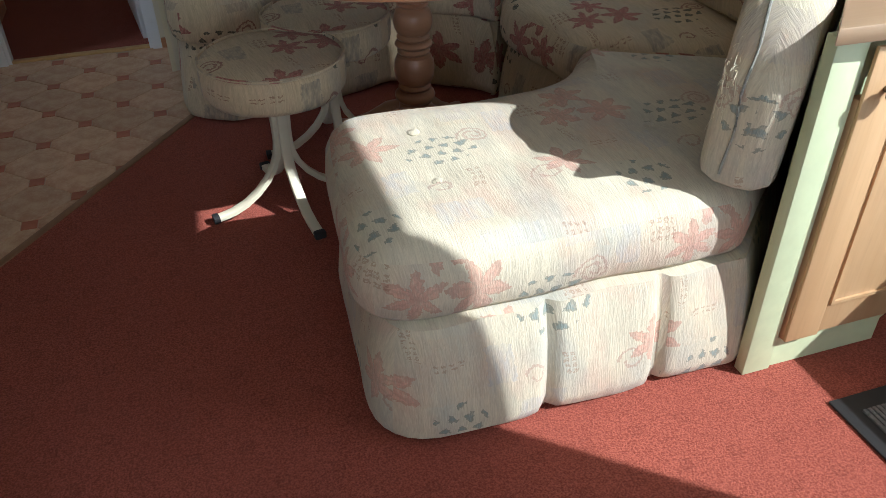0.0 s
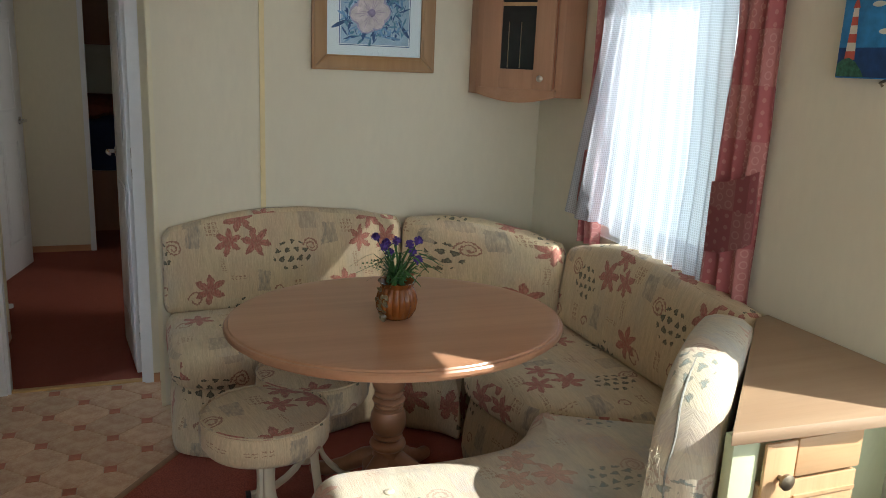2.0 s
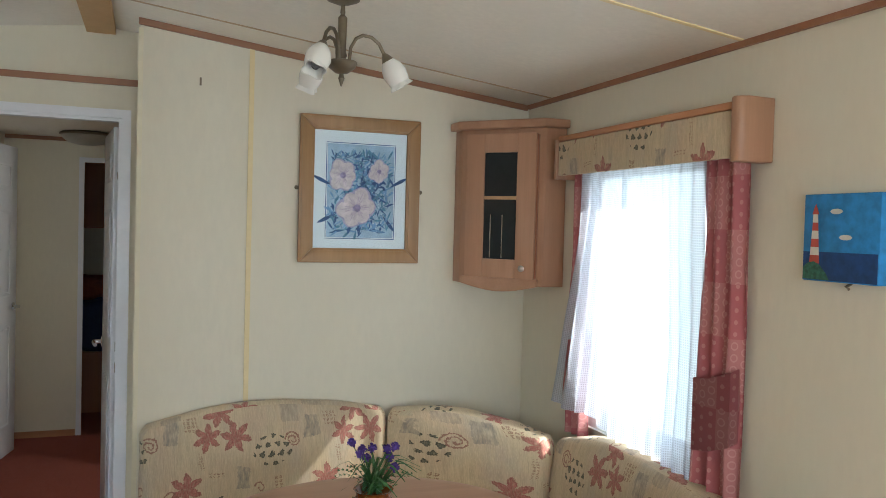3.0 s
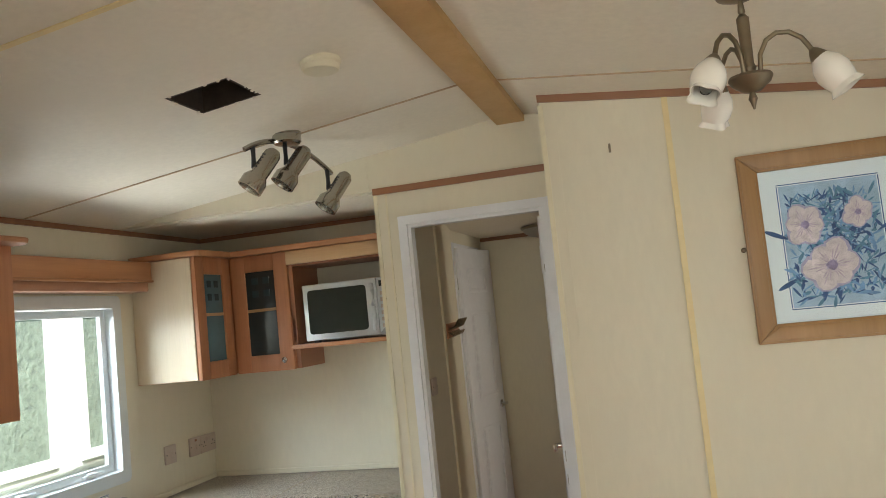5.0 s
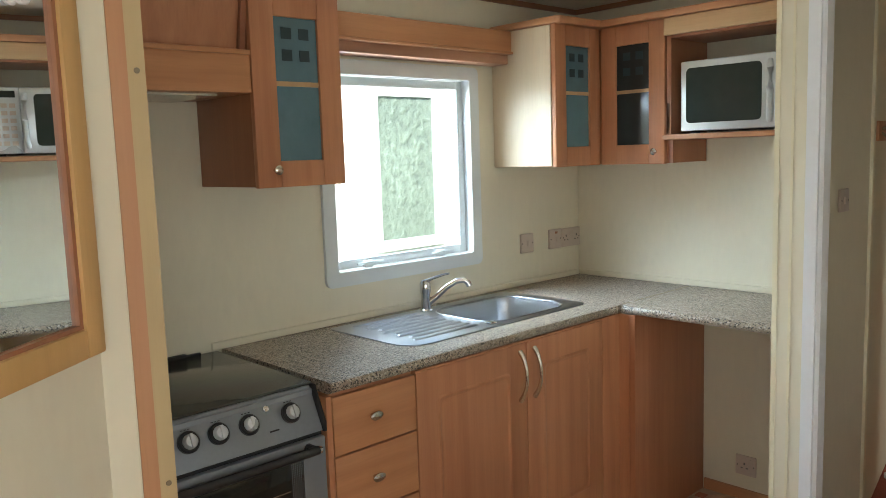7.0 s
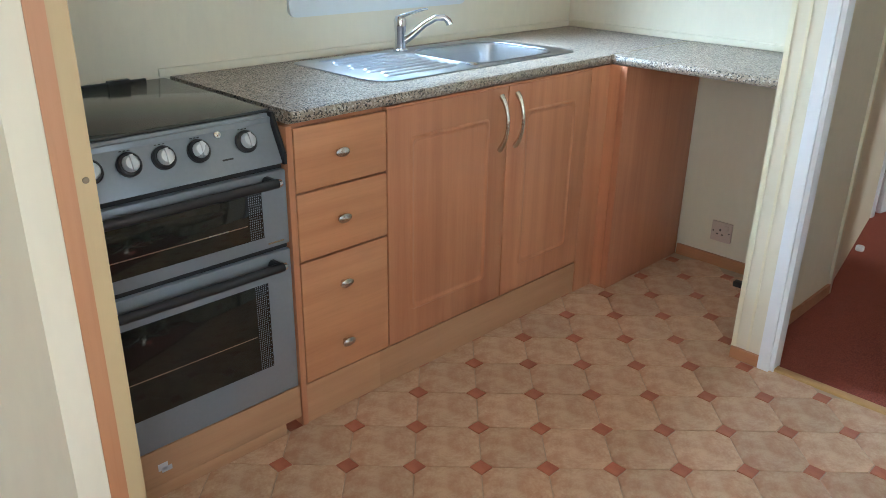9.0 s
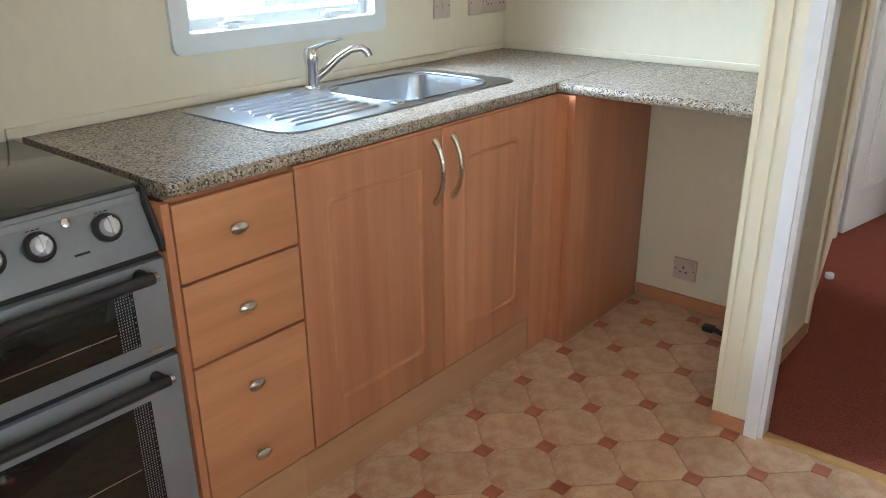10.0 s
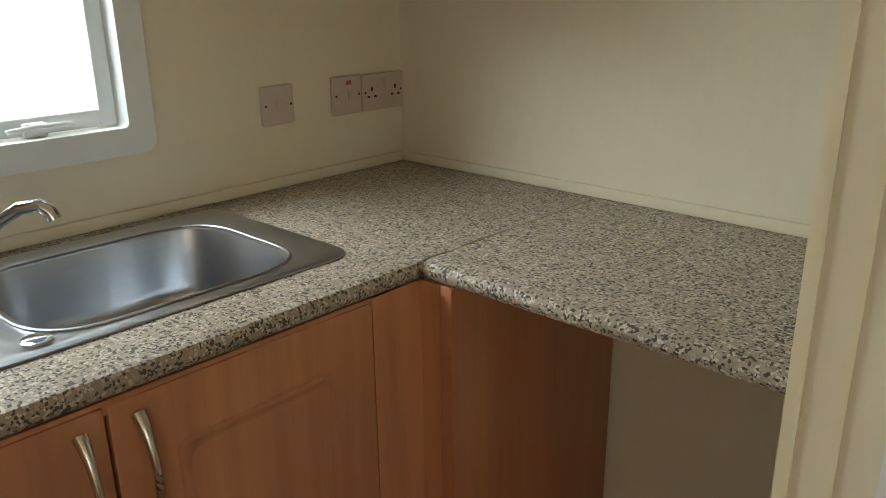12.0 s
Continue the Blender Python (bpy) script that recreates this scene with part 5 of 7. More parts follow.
random.seed(11)
bm1, bm2, bm3 = bmesh.new(), bmesh.new(), bmesh.new()
for k in range(620):
    cx, cz = min(IX1 - 0.03, max(IX0 + 0.03, random.gauss(0.905, 0.072))), min(IZ1 - 0.06, max(IZ0 + 0.03, random.gauss(1.715, 0.105)))
    petal(random.choice((bm1, bm2, bm3)), cx, cz, random.gauss(1.5, 1.2), random.uniform(0.015, 0.05), random.uniform(0.0015, 0.006), YP - 0.0137 - k * 0.0000012)
for sx, ang in ((IX0 + 0.02, 2.7), (IX1 - 0.02, 0.5), (IX0 + 0.04, 3.6), (IX1 - 0.05, -0.9), (0.90, -1.6), (0.87, -1.8)):
    petal(bm1, sx, IZ0 + 0.10 if ang < 0 or ang > 3 else IZ0 + 0.22, ang, 0.09, 0.008, YP - 0.0142)
part("print_leaves", bm1, INK, pic, smooth=0)
part("print_leaves", bm2, TEAL, pic, smooth=0)
part("print_leaves", bm3, plain("print_mid_blue", (0.20, 0.36, 0.62), 0.5, 0, 0.4, 30, 0), pic, smooth=0)
PINK3 = plain("print_peach", (0.74, 0.60, 0.60), 0.5, 0, 0.28, 45, 0)
PINK4 = plain("print_mauve", (0.60, 0.46, 0.53), 0.5, 0, 0.3, 60, 0)
for cx, cz, R, k0 in ((0.885, 1.657, 0.088, 0.1), (0.822, 1.795, 0.068, 0.9), (0.982, 1.817, 0.050, 0.5)):
    under, over, vein, heart = bmesh.new(), bmesh.new(), bmesh.new(), bmesh.new()
    for j in range(6):
        a = k0 + j * 2 * math.pi / 6 + 0.12 * math.sin(j * 3.1)
        r = R * (1 + 0.14 * math.sin(j * 2.3))
        petal(under, cx, cz, a, r, R * 0.50, YP - 0.0147 - j * 0.00006)
        petal(over, cx + 0.1 * r * math.cos(a), cz + 0.1 * r * math.sin(a), a + 0.05, r * 0.84, R * 0.38, YP - 0.0152 - j * 0.00004)
        for q in (-0.22, 0.0, 0.22):
            petal(vein, cx, cz, a + q, r * (0.78 - abs(q)), R * 0.028, YP - 0.01555 - j * 0.00001)
    petal(heart, cx - R * 0.2, cz, 0, R * 0.42, R * 0.2, YP - 0.0158)
    part("print_flower", under, PINK, pic, smooth=0)
    part("print_petals", over, PINK3, pic, smooth=0)
    part("print_veins", vein, PINK4, pic, smooth=0)
    part("print_flower_centre", heart, PINK2, pic, smooth=0)
glass = part("glass", boxes((X0 + 0.06, X1 - 0.06, YP - 0.0185, YP - 0.0175, Z0 + 0.06, Z1 - 0.06)), CLEAR, pic)
glass.visible_shadow = False
for x, z in ((X0 - 0.008, 1.735), (X1 + 0.008, 1.735)):
    bm = bmesh.new()
    lathe(bm, [(0.004, 0), (0.009, 0.006), (0.006, 0.012), (0.0005, 0.014)], 12, pose(x, YP - 0.001, z, 90))
    part("brass_screw", bm, BRONZE, pic)
hook = thing("wall_hook", "small dark metal hook in the wallboard", "hook")
bm = boxes((0.234, 0.242, YP - 0.008, YP - 0.001, 2.125, 2.157), bev=0.002)
part("hook", bm, BRONZE, hook)

# ---- lounge: corner cabinet ----
cab = thing("corner_cabinet", "wooden corner wall cabinet with a dark glazed door", "cabinet")
P = [(1.34, 3.107), (1.34, 3.03), (1.60, 2.735), (1.697, 2.735), (1.697, 3.107)]
bm = bmesh.new()
prism(bm, P, 1.345, 2.012, 0.002)
part("body", bm, CABINET_WOOD, cab)
bm = bmesh.new()
prism(bm, [(1.31, 3.107), (1.31, 3.01), (1.58, 2.705), (1.697, 2.705), (1.697, 3.107)], 2.012, 2.048, 0.007, segs=3)
part("cornice", bm, CABINET_WOOD_X, cab)
dm = pose(1.34, 3.03, 1.345, 0, 0, math.degrees(math.atan2(-0.295, 0.26)))
DL = math.hypot(0.26, 0.295)


def placed(bm, m):
    bmesh.ops.transform(bm, matrix=m, verts=bm.verts)
    return bm


def glazed_door(parent, m, width, height, stile, rail, mat=BEECH, pane_mat=None, squares=False, shelf=None, knob=None):
    """A framed door with a pane; local x across, y towards the room is negative."""
    d = part("door", placed(boxes((0, stile, -0.02, 0, 0, height), (width - stile, width, -0.02, 0, 0, height), (stile, width - stile, -0.02, 0, 0, rail), (stile, width - stile, -0.02, 0, height - rail, height), bev=0.0025), m), mat, parent)
    part("pane", placed(boxes((stile - 0.003, width - stile + 0.003, -0.010, -0.006, rail - 0.003, height - rail + 0.003)), m), pane_mat or DARKPANE, d)
    if squares:
        cx, q = width / 2, min(0.017, (width - 2 * stile) * 0.12)
        for i in (-1, 1):
            for j in (0, 1):
                xx, zz = cx + i * q * 1.75, height - rail - 0.045 - j * 0.062
                part("pane_square", placed(boxes((xx - q, xx + q, -0.012, -0.0105, zz - 0.016, zz + 0.016)), m), PANESQ, d)
    if shelf:
        part("shelf_edge", placed(boxes((stile, width - stile, -0.014, -0.0105, shelf, shelf + 0.014)), m), OAK_X, d)
    if knob:
        bm = bmesh.new()
        lathe(bm, [(0.005, 0), (0.005, 0.014), (0.013, 0.018), (0.014, 0.024), (0.008, 0.029), (0.0005, 0.030)], 18, m @ pose(knob[0], -0.02, knob[1], 90))
        part("knob", bm, SATIN, d, "satin nickel knob")
    return d


cd = glazed_door(cab, dm @ pose(0.035, -0.003, 0.03), DL - 0.07, 0.615, 0.085, 0.08, CABINET_WOOD, shelf=0.335, knob=(DL - 0.07 - 0.045, 0.045))
# thin solid bars standing in for reflections in the pane
for xx in (0.15, 0.205):
    part("reflected_bar", placed(boxes((xx, xx + 0.004, -0.0140, -0.0135, 0.115, 0.30)), dm), SATIN, cd)
bm = bmesh.new()
arcpts = [(0.02, 0.03), (DL - 0.02, 0.03)] + [(DL - 0.02 - (DL - 0.04) * i / 12, 0.0 - 0.028 * math.sin(math.pi * i / 12)) for i in range(13)]
prism(bm, arcpts, 0.0, 0.02, 0.0, dm @ Matrix.Rotation(radians(90), 4, "X"))
part("curved_rail", bm, CABINET_WOOD_X, cab)
# solid darker strip standing in for the shaded gap along the door
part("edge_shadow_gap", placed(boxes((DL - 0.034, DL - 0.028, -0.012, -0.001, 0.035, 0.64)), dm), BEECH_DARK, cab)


# ---- lounge: curtains ----
def drape(name, mat, parent, y0, y1, x, z0, z1, folds, amp, pinch=None, hem=0.0, label="", shift=None, phase=0.0, out=None, lift=None):
    """A hanging cloth in folds along y; pinch narrows it at a height."""
    bm = bmesh.new()
    lay = bm.loops.layers.uv.verify()
    nu, nv = folds * 10, 26
    grid = []
    width = abs(y1 - y0) * 1.8
    for j in range(nv + 1):
        s = j / nv
        z = z1 + (z0 - z1) * s
        row = []
        for i in range(nu + 1):
            u = i / nu
            yy = y0 + (y1 - y0) * u
            if pinch:
                pz, target, k = pinch
                g = k * math.exp(-((z - pz) / 0.16) ** 2)
                yy = yy + (target - yy) * g
            if shift:
                yy += shift(u, s)
            wob = noise.noise(Vector((u * 6, s * 2.2, phase)))
            xx = x + amp * math.sin(u * folds * 2 * math.pi + phase + wob * 1.5) * (0.5 + 0.6 * s) + 0.012 * wob
            zz = z + hem * s * noise.noise(Vector((u * 5, 3.1, phase)))
            if out:
                xx += out(u, s)
            if lift:
                zz += s * lift(u)
            row.append((bm.verts.new((xx, yy, zz)), (u * width, z)))
        grid.append(row)
    for j in range(nv):
        for i in range(nu):
            q = (grid[j][i], grid[j][i + 1], grid[j + 1][i + 1], grid[j + 1][i])
            f = bm.faces.new([v for v, _ in q])
            for lp, (_, c) in zip(f.loops, q):
                lp[lay].uv = c
    return part(name, bm, mat, parent, label, 80)


net = thing("net_curtain", "white net curtain with uneven hem in the lounge window", "curtain")
drape("net", NET, net, 1.77, 2.50, 1.640, 0.775, 1.83, 13, 0.011, hem=0.04, shift=lambda u, s: 0.135 * s ** 1.5 * max(0, u - 0.35) / 0.65, phase=0.7, out=lambda u, s: -0.030 * s * max(0, u - 0.6) / 0.4, lift=lambda u: 0.11 * min(1.0, max(0.0, (u - 0.45) / 0.3)))
for nm, ya, yb, tgt, ph in (("right", 1.605, 1.80, 1.655, 0.3), ("left", 2.465, 2.60, 2.56, 1.9)):
    cur = thing("curtain", "red patchwork-print curtain held by a tie-back", "curtain", "lounge curtains")
    drape("cloth", CURTAIN, cur, ya, yb, 1.660, 0.775, 1.81, 3, 0.019, phase=ph, pinch=(1.10, tgt + 0.05, 0.12))
    bm = bmesh.new()
    pts = [(1.690, ya + 0.026, 1.20), (1.638, ya + 0.022, 1.185), (1.622, (ya + yb) / 2, 1.155), (1.620, yb - 0.030, 1.145), (1.665, yb - 0.016, 1.15)]
    rows = [[bm.verts.new((p[0], p[1], p[2] + dz)) for p in pts] for dz in (-0.22, 0.0)]
    for i in range(4):
        bm.faces.new((rows[0][i], rows[0][i + 1], rows[1][i + 1], rows[1][i]))
    bmesh.ops.solidify(bm, geom=bm.faces[:], thickness=0.006)
    part("tie_back", bm, CURTAIN, cur, "", 25, True, (0.08, 0.05))
pel = thing("pelmet", "wooden curtain pelmet with a lily-patterned fabric front", "pelmet")
part("top_board", boxes((1.590, 1.698, 1.602, 2.618, 1.940, 1.962), bev=0.005), BEECH_Y, pel)
bm = bmesh.new()
prism(bm, rounded([(1.578, 1.60), (1.578, 1.555), (1.698, 1.555), (1.698, 1.60)], [0.015, 0.03, 0, 0]), 1.790, 1.972, 0.004)
part("end_block", bm, CABINET_WOOD, pel)
bm = bmesh.new()
prism(bm, rounded([(1.588, 2.645), (1.588, 2.62), (1.698, 2.62), (1.698, 2.645)], [0.01, 0.0, 0, 0]), 1.79, 1.95, 0.003)
part("end_block", bm, CABINET_WOOD, pel)
bm = boxes((1.594, 1.606, 1.602, 2.618, 1.802, 1.939), bev=0.005)
part("valance", bm, SEAT_FABRIC, pel, "lily-patterned fabric front", uv=True)

# ---- lounge: lighthouse canvas ----
cv = thing("canvas_picture", "small blue canvas painting of a red and white lighthouse", "picture")
SKYB = plain("paint_sky_blue", (0.035, 0.24, 0.55), 0.6, 0, 0.25, 30, 0.2)
SEA = plain("paint_sea_blue", (0.015, 0.06, 0.20), 0.6, 0, 0.3, 40, 0.2)
PRED = plain("paint_red", (0.52, 0.09, 0.06), 0.6, 0, 0.15)
PWHITE = plain("paint_cream", (0.72, 0.68, 0.58), 0.6, 0, 0.1)
BUSH = plain("paint_bush", (0.05, 0.16, 0.10), 0.7, 0, 0.5, 90, 0.2)
CY0, CY1, CZ0, CZ1, CX = 1.172, 1.405, 1.472, 1.695, 1.668
part("canvas", boxes((CX, 1.698, CY0, CY1, CZ0, CZ1), bev=0.003), SKYB, cv)
part("painted_sea", boxes((CX - 0.0012, CX - 0.0003, CY0 + 0.003, CY1 - 0.003, CZ0 + 0.003, CZ0 + 0.075)), SEA, cv)


def yz_shape(pts, x):
    bm = bmesh.new()
    bm.faces.new([bm.verts.new((x, y, z)) for y, z in pts])
    return bm


ly = 1.365
for k in range(6):
    za, zb = CZ0 + 0.045 + k * 0.021, CZ0 + 0.045 + (k + 1) * 0.021
    wa, wb = 0.016 - k * 0.0014, 0.016 - (k + 1) * 0.0014
    part("painted_band", yz_shape([(ly - wa, za), (ly + wa, za), (ly + wb, zb), (ly - wb, zb)], CX - 0.0018), PRED if k % 2 == 0 else PWHITE, cv, smooth=0)
part("painted_lantern", yz_shape([(ly - 0.011, CZ0 + 0.171), (ly + 0.011, CZ0 + 0.171), (ly + 0.006, CZ0 + 0.185), (ly, CZ0 + 0.198), (ly - 0.006, CZ0 + 0.185)], CX - 0.0018), PRED, cv, smooth=0)
for cy, cz in ((1.30, 1.65), (1.27, 1.585)):
    part("painted_cloud", yz_shape([(cy + 0.02 * math.cos(a), cz + 0.007 * math.sin(a)) for a in [k * 0.628 for k in range(10)]], CX - 0.0016), PWHITE, cv, smooth=0)
part("painted_bush", yz_shape([(1.40, CZ0 + 0.004), (1.40, CZ0 + 0.035), (1.385, CZ0 + 0.046), (1.365, CZ0 + 0.05), (1.345, CZ0 + 0.04), (1.325, CZ0 + 0.02), (1.315, CZ0 + 0.004)], CX - 0.0021), BUSH, cv, smooth=0)
bm = bmesh.new()
tube(bm, [(1.697, 1.275, CZ0 - 0.002), (1.680, 1.275, CZ0 - 0.010), (1.690, 1.275, CZ0 - 0.016)], 0.004)
part("hook", bm, BRONZE, cv)

# ---- ceiling fittings ----
chz = roof_z(0.622)
ch = thing("chandelier", "bronze three-armed ceiling light with opal tulip shades", "ceiling light", at=pose(0.600, 2.185, 0))
bm = bmesh.new()
lathe(bm, [(0.052, chz - 0.006), (0.055, chz - 0.012), (0.05, chz - 0.022), (0.02, chz - 0.034), (0.005, chz - 0.036)], 28)
part("ceiling_rose", bm, BRONZE, ch)
bm = bmesh.new()
lathe(bm, [(0.004, chz - 0.03), (0.006, chz - 0.04), (0.008, chz - 0.06), (0.006, chz - 0.065), (0.014, chz - 0.075), (0.012, chz - 0.18), (0.016, chz - 0.19), (0.012, chz - 0.20), (0.046, chz - 0.208), (0.048, chz - 0.214), (0.042, chz - 0.226), (0.02, chz - 0.243), (0.006, chz - 0.246), (0.010, chz - 0.260), (0.006, chz - 0.270), (0.002, chz - 0.284)], 24)
part("stem", bm, BRONZE, ch)
for k, a in enumerate((radians(-7), radians(113), radians(233))):
    c, s_ = math.cos(a), math.sin(a)
    bm = bmesh.new()
    pts = [(0.022, -0.215), (0.026, -0.165), (0.042, -0.135), (0.064, -0.123), (0.090, -0.127), (0.114, -0.146), (0.130, -0.176)]
    tube(bm, [(c * q, s_ * q, chz + z) for q, z in pts], 0.0055)
    arm = part("arm", bm, BRONZE, ch)
    tip = Matrix.Translation((c * 0.131, s_ * 0.131, chz - 0.178)) @ Matrix.Rotation(a, 4, "Z") @ pose(0, 0, 0, 0, 180 - 32, 0)
    bm = bmesh.new()
    lathe(bm, [(0.006, -0.004), (0.012, 0.004), (0.026, 0.032), (0.024, 0.034)], 18, tip)
    part("lamp_holder", bm, BRONZE, arm)
    tip = tip @ pose(0, 0, 0.003) @ Matrix.Scale(0.87, 4)
    bm = bmesh.new()
    lathe(bm, [(0.024, 0.022), (0.038, 0.045), (0.044, 0.07), (0.040, 0.095), (0.034, 0.11), (0.040, 0.125), (0.036, 0.124), (0.031, 0.108), (0.037, 0.08)], 36, tip, caps=False, wave=lambda q, z: 0.16 * math.cos(4 * q) * max(0, (z - 0.095) / 0.03))
    part("shade", bm, OPAL, arm, "opal tulip shade")
    bm = bmesh.new()
    lathe(bm, [(0.008, 0.05), (0.016, 0.075), (0.018, 0.095), (0.012, 0.11), (0.002, 0.115)], 16, tip)
    part("bulb", bm, CLEAR, arm)

alz = roof_z(-0.47)
al = thing("smoke_alarm", "round ivory smoke alarm on the ceiling", "smoke alarm", at=pose(-0.47, 2.290, 0))
bm = bmesh.new()
lathe(bm, [(0.056, alz + 0.004), (0.058, alz - 0.008), (0.056, alz - 0.012), (0.053, alz - 0.014), (0.053, alz - 0.022), (0.048, alz - 0.030), (0.001, alz - 0.032)], 32)
part("body", bm, IVORY, al)

spz = roof_z(-0.82)
sp = thing("spotlight_bar", "curved satin nickel spotlight bar with three heads", "ceiling light")
bm = bmesh.new()
lathe(bm, [(0.050, spz + 0.008), (0.052, spz - 0.004), (0.050, spz - 0.006), (0.050, spz - 0.030), (0.044, spz - 0.036), (0.001, spz - 0.038)], 28, pose(-0.84, 2.812, 0))
part("ceiling_rose", bm, SPOT_METAL, sp)
L0, L1, L2 = Vector((-0.938, 2.685, 2.243)), Vector((-0.858, 2.85, 2.281)), Vector((-0.812, 3.115, 2.207))


def on_bar(s):
    return L0 * (1 - s) ** 2 + (L1 * 2 - (L0 + L2) * 0.5) * 2 * s * (1 - s) + L2 * s ** 2


bm = bmesh.new()
tube(bm, [on_bar(i / 12) for i in range(13)], 0.0095)
bar = part("bar", bm, SPOT_METAL, sp)
for q in (0.10, 0.47, 0.95):
    p0 = on_bar(q) - Vector((0, 0, 0.006))
    p1 = p0 + Vector((0.004, -0.008, -0.074))
    bm = bmesh.new()
    tube(bm, [p0, p0.lerp(p1, 0.5), p1], [0.009, 0.007, 0.010])
    part("knuckle", bm, BLACK, sp)
    aim = Vector((-0.45, -0.35, -0.75)).normalized()
    hm = Matrix.Translation(p1 - aim * 0.05 + Vector((0.030, 0.005, -0.006))) @ aim.to_track_quat("Z", "Y").to_matrix().to_4x4() @ Matrix.Scale(1.4, 4)
    bm = bmesh.new()
    lathe(bm, [(0.002, -0.022), (0.012, -0.019), (0.020, -0.008), (0.021, 0.002), (0.021, 0.055), (0.026, 0.063), (0.031, 0.072), (0.031, 0.097), (0.027, 0.097), (0.022, 0.07)], 26, hm)
    head = part("head", bm, SPOT_METAL, sp)
    bm = bmesh.new()
    for i in range(5):
        for sg in (-1, 1):
            box(bm, sg * 0.0209 - 0.0005, sg * 0.0209 + 0.0004, -0.0055, 0.0055, 0.006 + i * 0.009, 0.0095 + i * 0.009)
    part("vent_slots", placed(bm, hm @ pose(0, 0, 0, 0, 0, 60)), BLACK, head)["kind"] = "stuff"
    bm = bmesh.new()
    lathe(bm, [(0.001, 0.085), (0.024, 0.084)], 20, hm)
    part("lens", bm, CHROME, head)


# ---- kitchen: worktop and base units ----
FX = -1.404
wt = thing("worktop", "granite-look laminate worktop turning the kitchen corner", "worktop")


def nosed(poly_xz, y0, y1, along="y"):
    bm = bmesh.new()
    m = Matrix(((1, 0, 0, 0), (0, 0, 1, 0), (0, 1, 0, 0), (0, 0, 0, 1))) if along == "y" else Matrix(((0, 0, 1, 0), (1, 0, 0, 0), (0, 1, 0, 0), (0, 0, 0, 1)))
    prism(bm, poly_xz, y0, y1, 0, m)
    return bm


SX0, SX1, SY0, SY1 = -1.90, -1.535, 2.935, 3.40
back_x = XW + 0.001
# main run in one piece, cut out for the bowl
bm = bmesh.new()
rows = []
for inset, z in ((0.018, 0.865), (0.006, 0.869), (0.0, 0.878), (0.0, 0.888), (0.006, 0.897), (0.018, 0.900)):
    fx = -1.400 - inset
    rows.append([bm.verts.new((x, y, z)) for x, y in ((back_x, 2.146), (fx, 2.146), (fx, 3.512), (-1.4045, 3.512), (-1.4045, YK - 0.001), (back_x, YK - 0.001))])
cut = [[bm.verts.new((x, y, z)) for x, y in ((SX0, SY0), (SX1, SY0), (SX1, SY1), (SX0, SY1))] for z in (0.865, 0.900)]
for a, b in list(zip(rows, rows[1:])) + [(cut[0], cut[1])]:
    for i in range(len(a)):
        j = (i + 1) % len(a)
        bm.faces.new((a[i], a[j], b[j], b[i]))
for lp in ((rows[0], cut[0]), (rows[-1], cut[1])):
    es = [bm.edges.get((v[i], v[(i + 1) % len(v)])) for v in lp for i in range(len(v))]
    bmesh.ops.triangle_fill(bm, edges=es, use_beauty=True)
part("main_run", bm, SPECK, wt)
bm = nosed([(YK - 0.001, 0.865), (3.533, 0.865), (3.521, 0.869), (3.515, 0.878), (3.515, 0.888), (3.521, 0.897), (3.533, 0.900), (YK - 0.001, 0.900)], -1.400, -0.749, "x")
part("return_run", bm, SPECK, wt)
part("joint_strip", boxes((-1.404, -1.399, 3.535, YK - 0.014, 0.8965, 0.9012)), SATIN, wt, "thin metal strip in the worktop joint")
part("end_cap", boxes((-1.402, -1.397, 3.505, 3.517, 0.866, 0.901)), SATIN, wt)


def drawer_unit():
    ob = thing("drawer_unit", "beech-effect kitchen unit with drawers and oval knobs", "kitchen unit")
    part("carcass", boxes((XW + 0.03, FX - 0.02, 2.135, 2.452, 0.0, 0.863)), BEECH, ob)
    part("side_panel", boxes((FX - 0.56, FX, 2.128, 2.146, 0.0, 0.863), bev=0.001), BEECH, ob)
    for z0, z1, knobs in ((0.688, 0.855, (0.777,)), (0.498, 0.682, (0.595,)), (0.130, 0.492, (0.404, 0.220))):
        d = part("drawer_front", boxes((FX - 0.018, FX, 2.150, 2.450, z0, z1), bev=0.0025), BEECH_Y, ob)
        for kz in knobs:
            bm = bmesh.new()
            lathe(bm, [(0.005, 0), (0.005, 0.012), (0.014, 0.016), (0.015, 0.022), (0.008, 0.027), (0.0005, 0.028)], 18, Matrix.Translation((FX, 2.285, kz)) @ Matrix.Diagonal((1, 1.5, 0.85, 1)) @ pose(0, 0, 0, 0, 90, 0))
            part("knob", bm, SATIN, d, "oval satin nickel knob")
    return ob


drawer_unit()


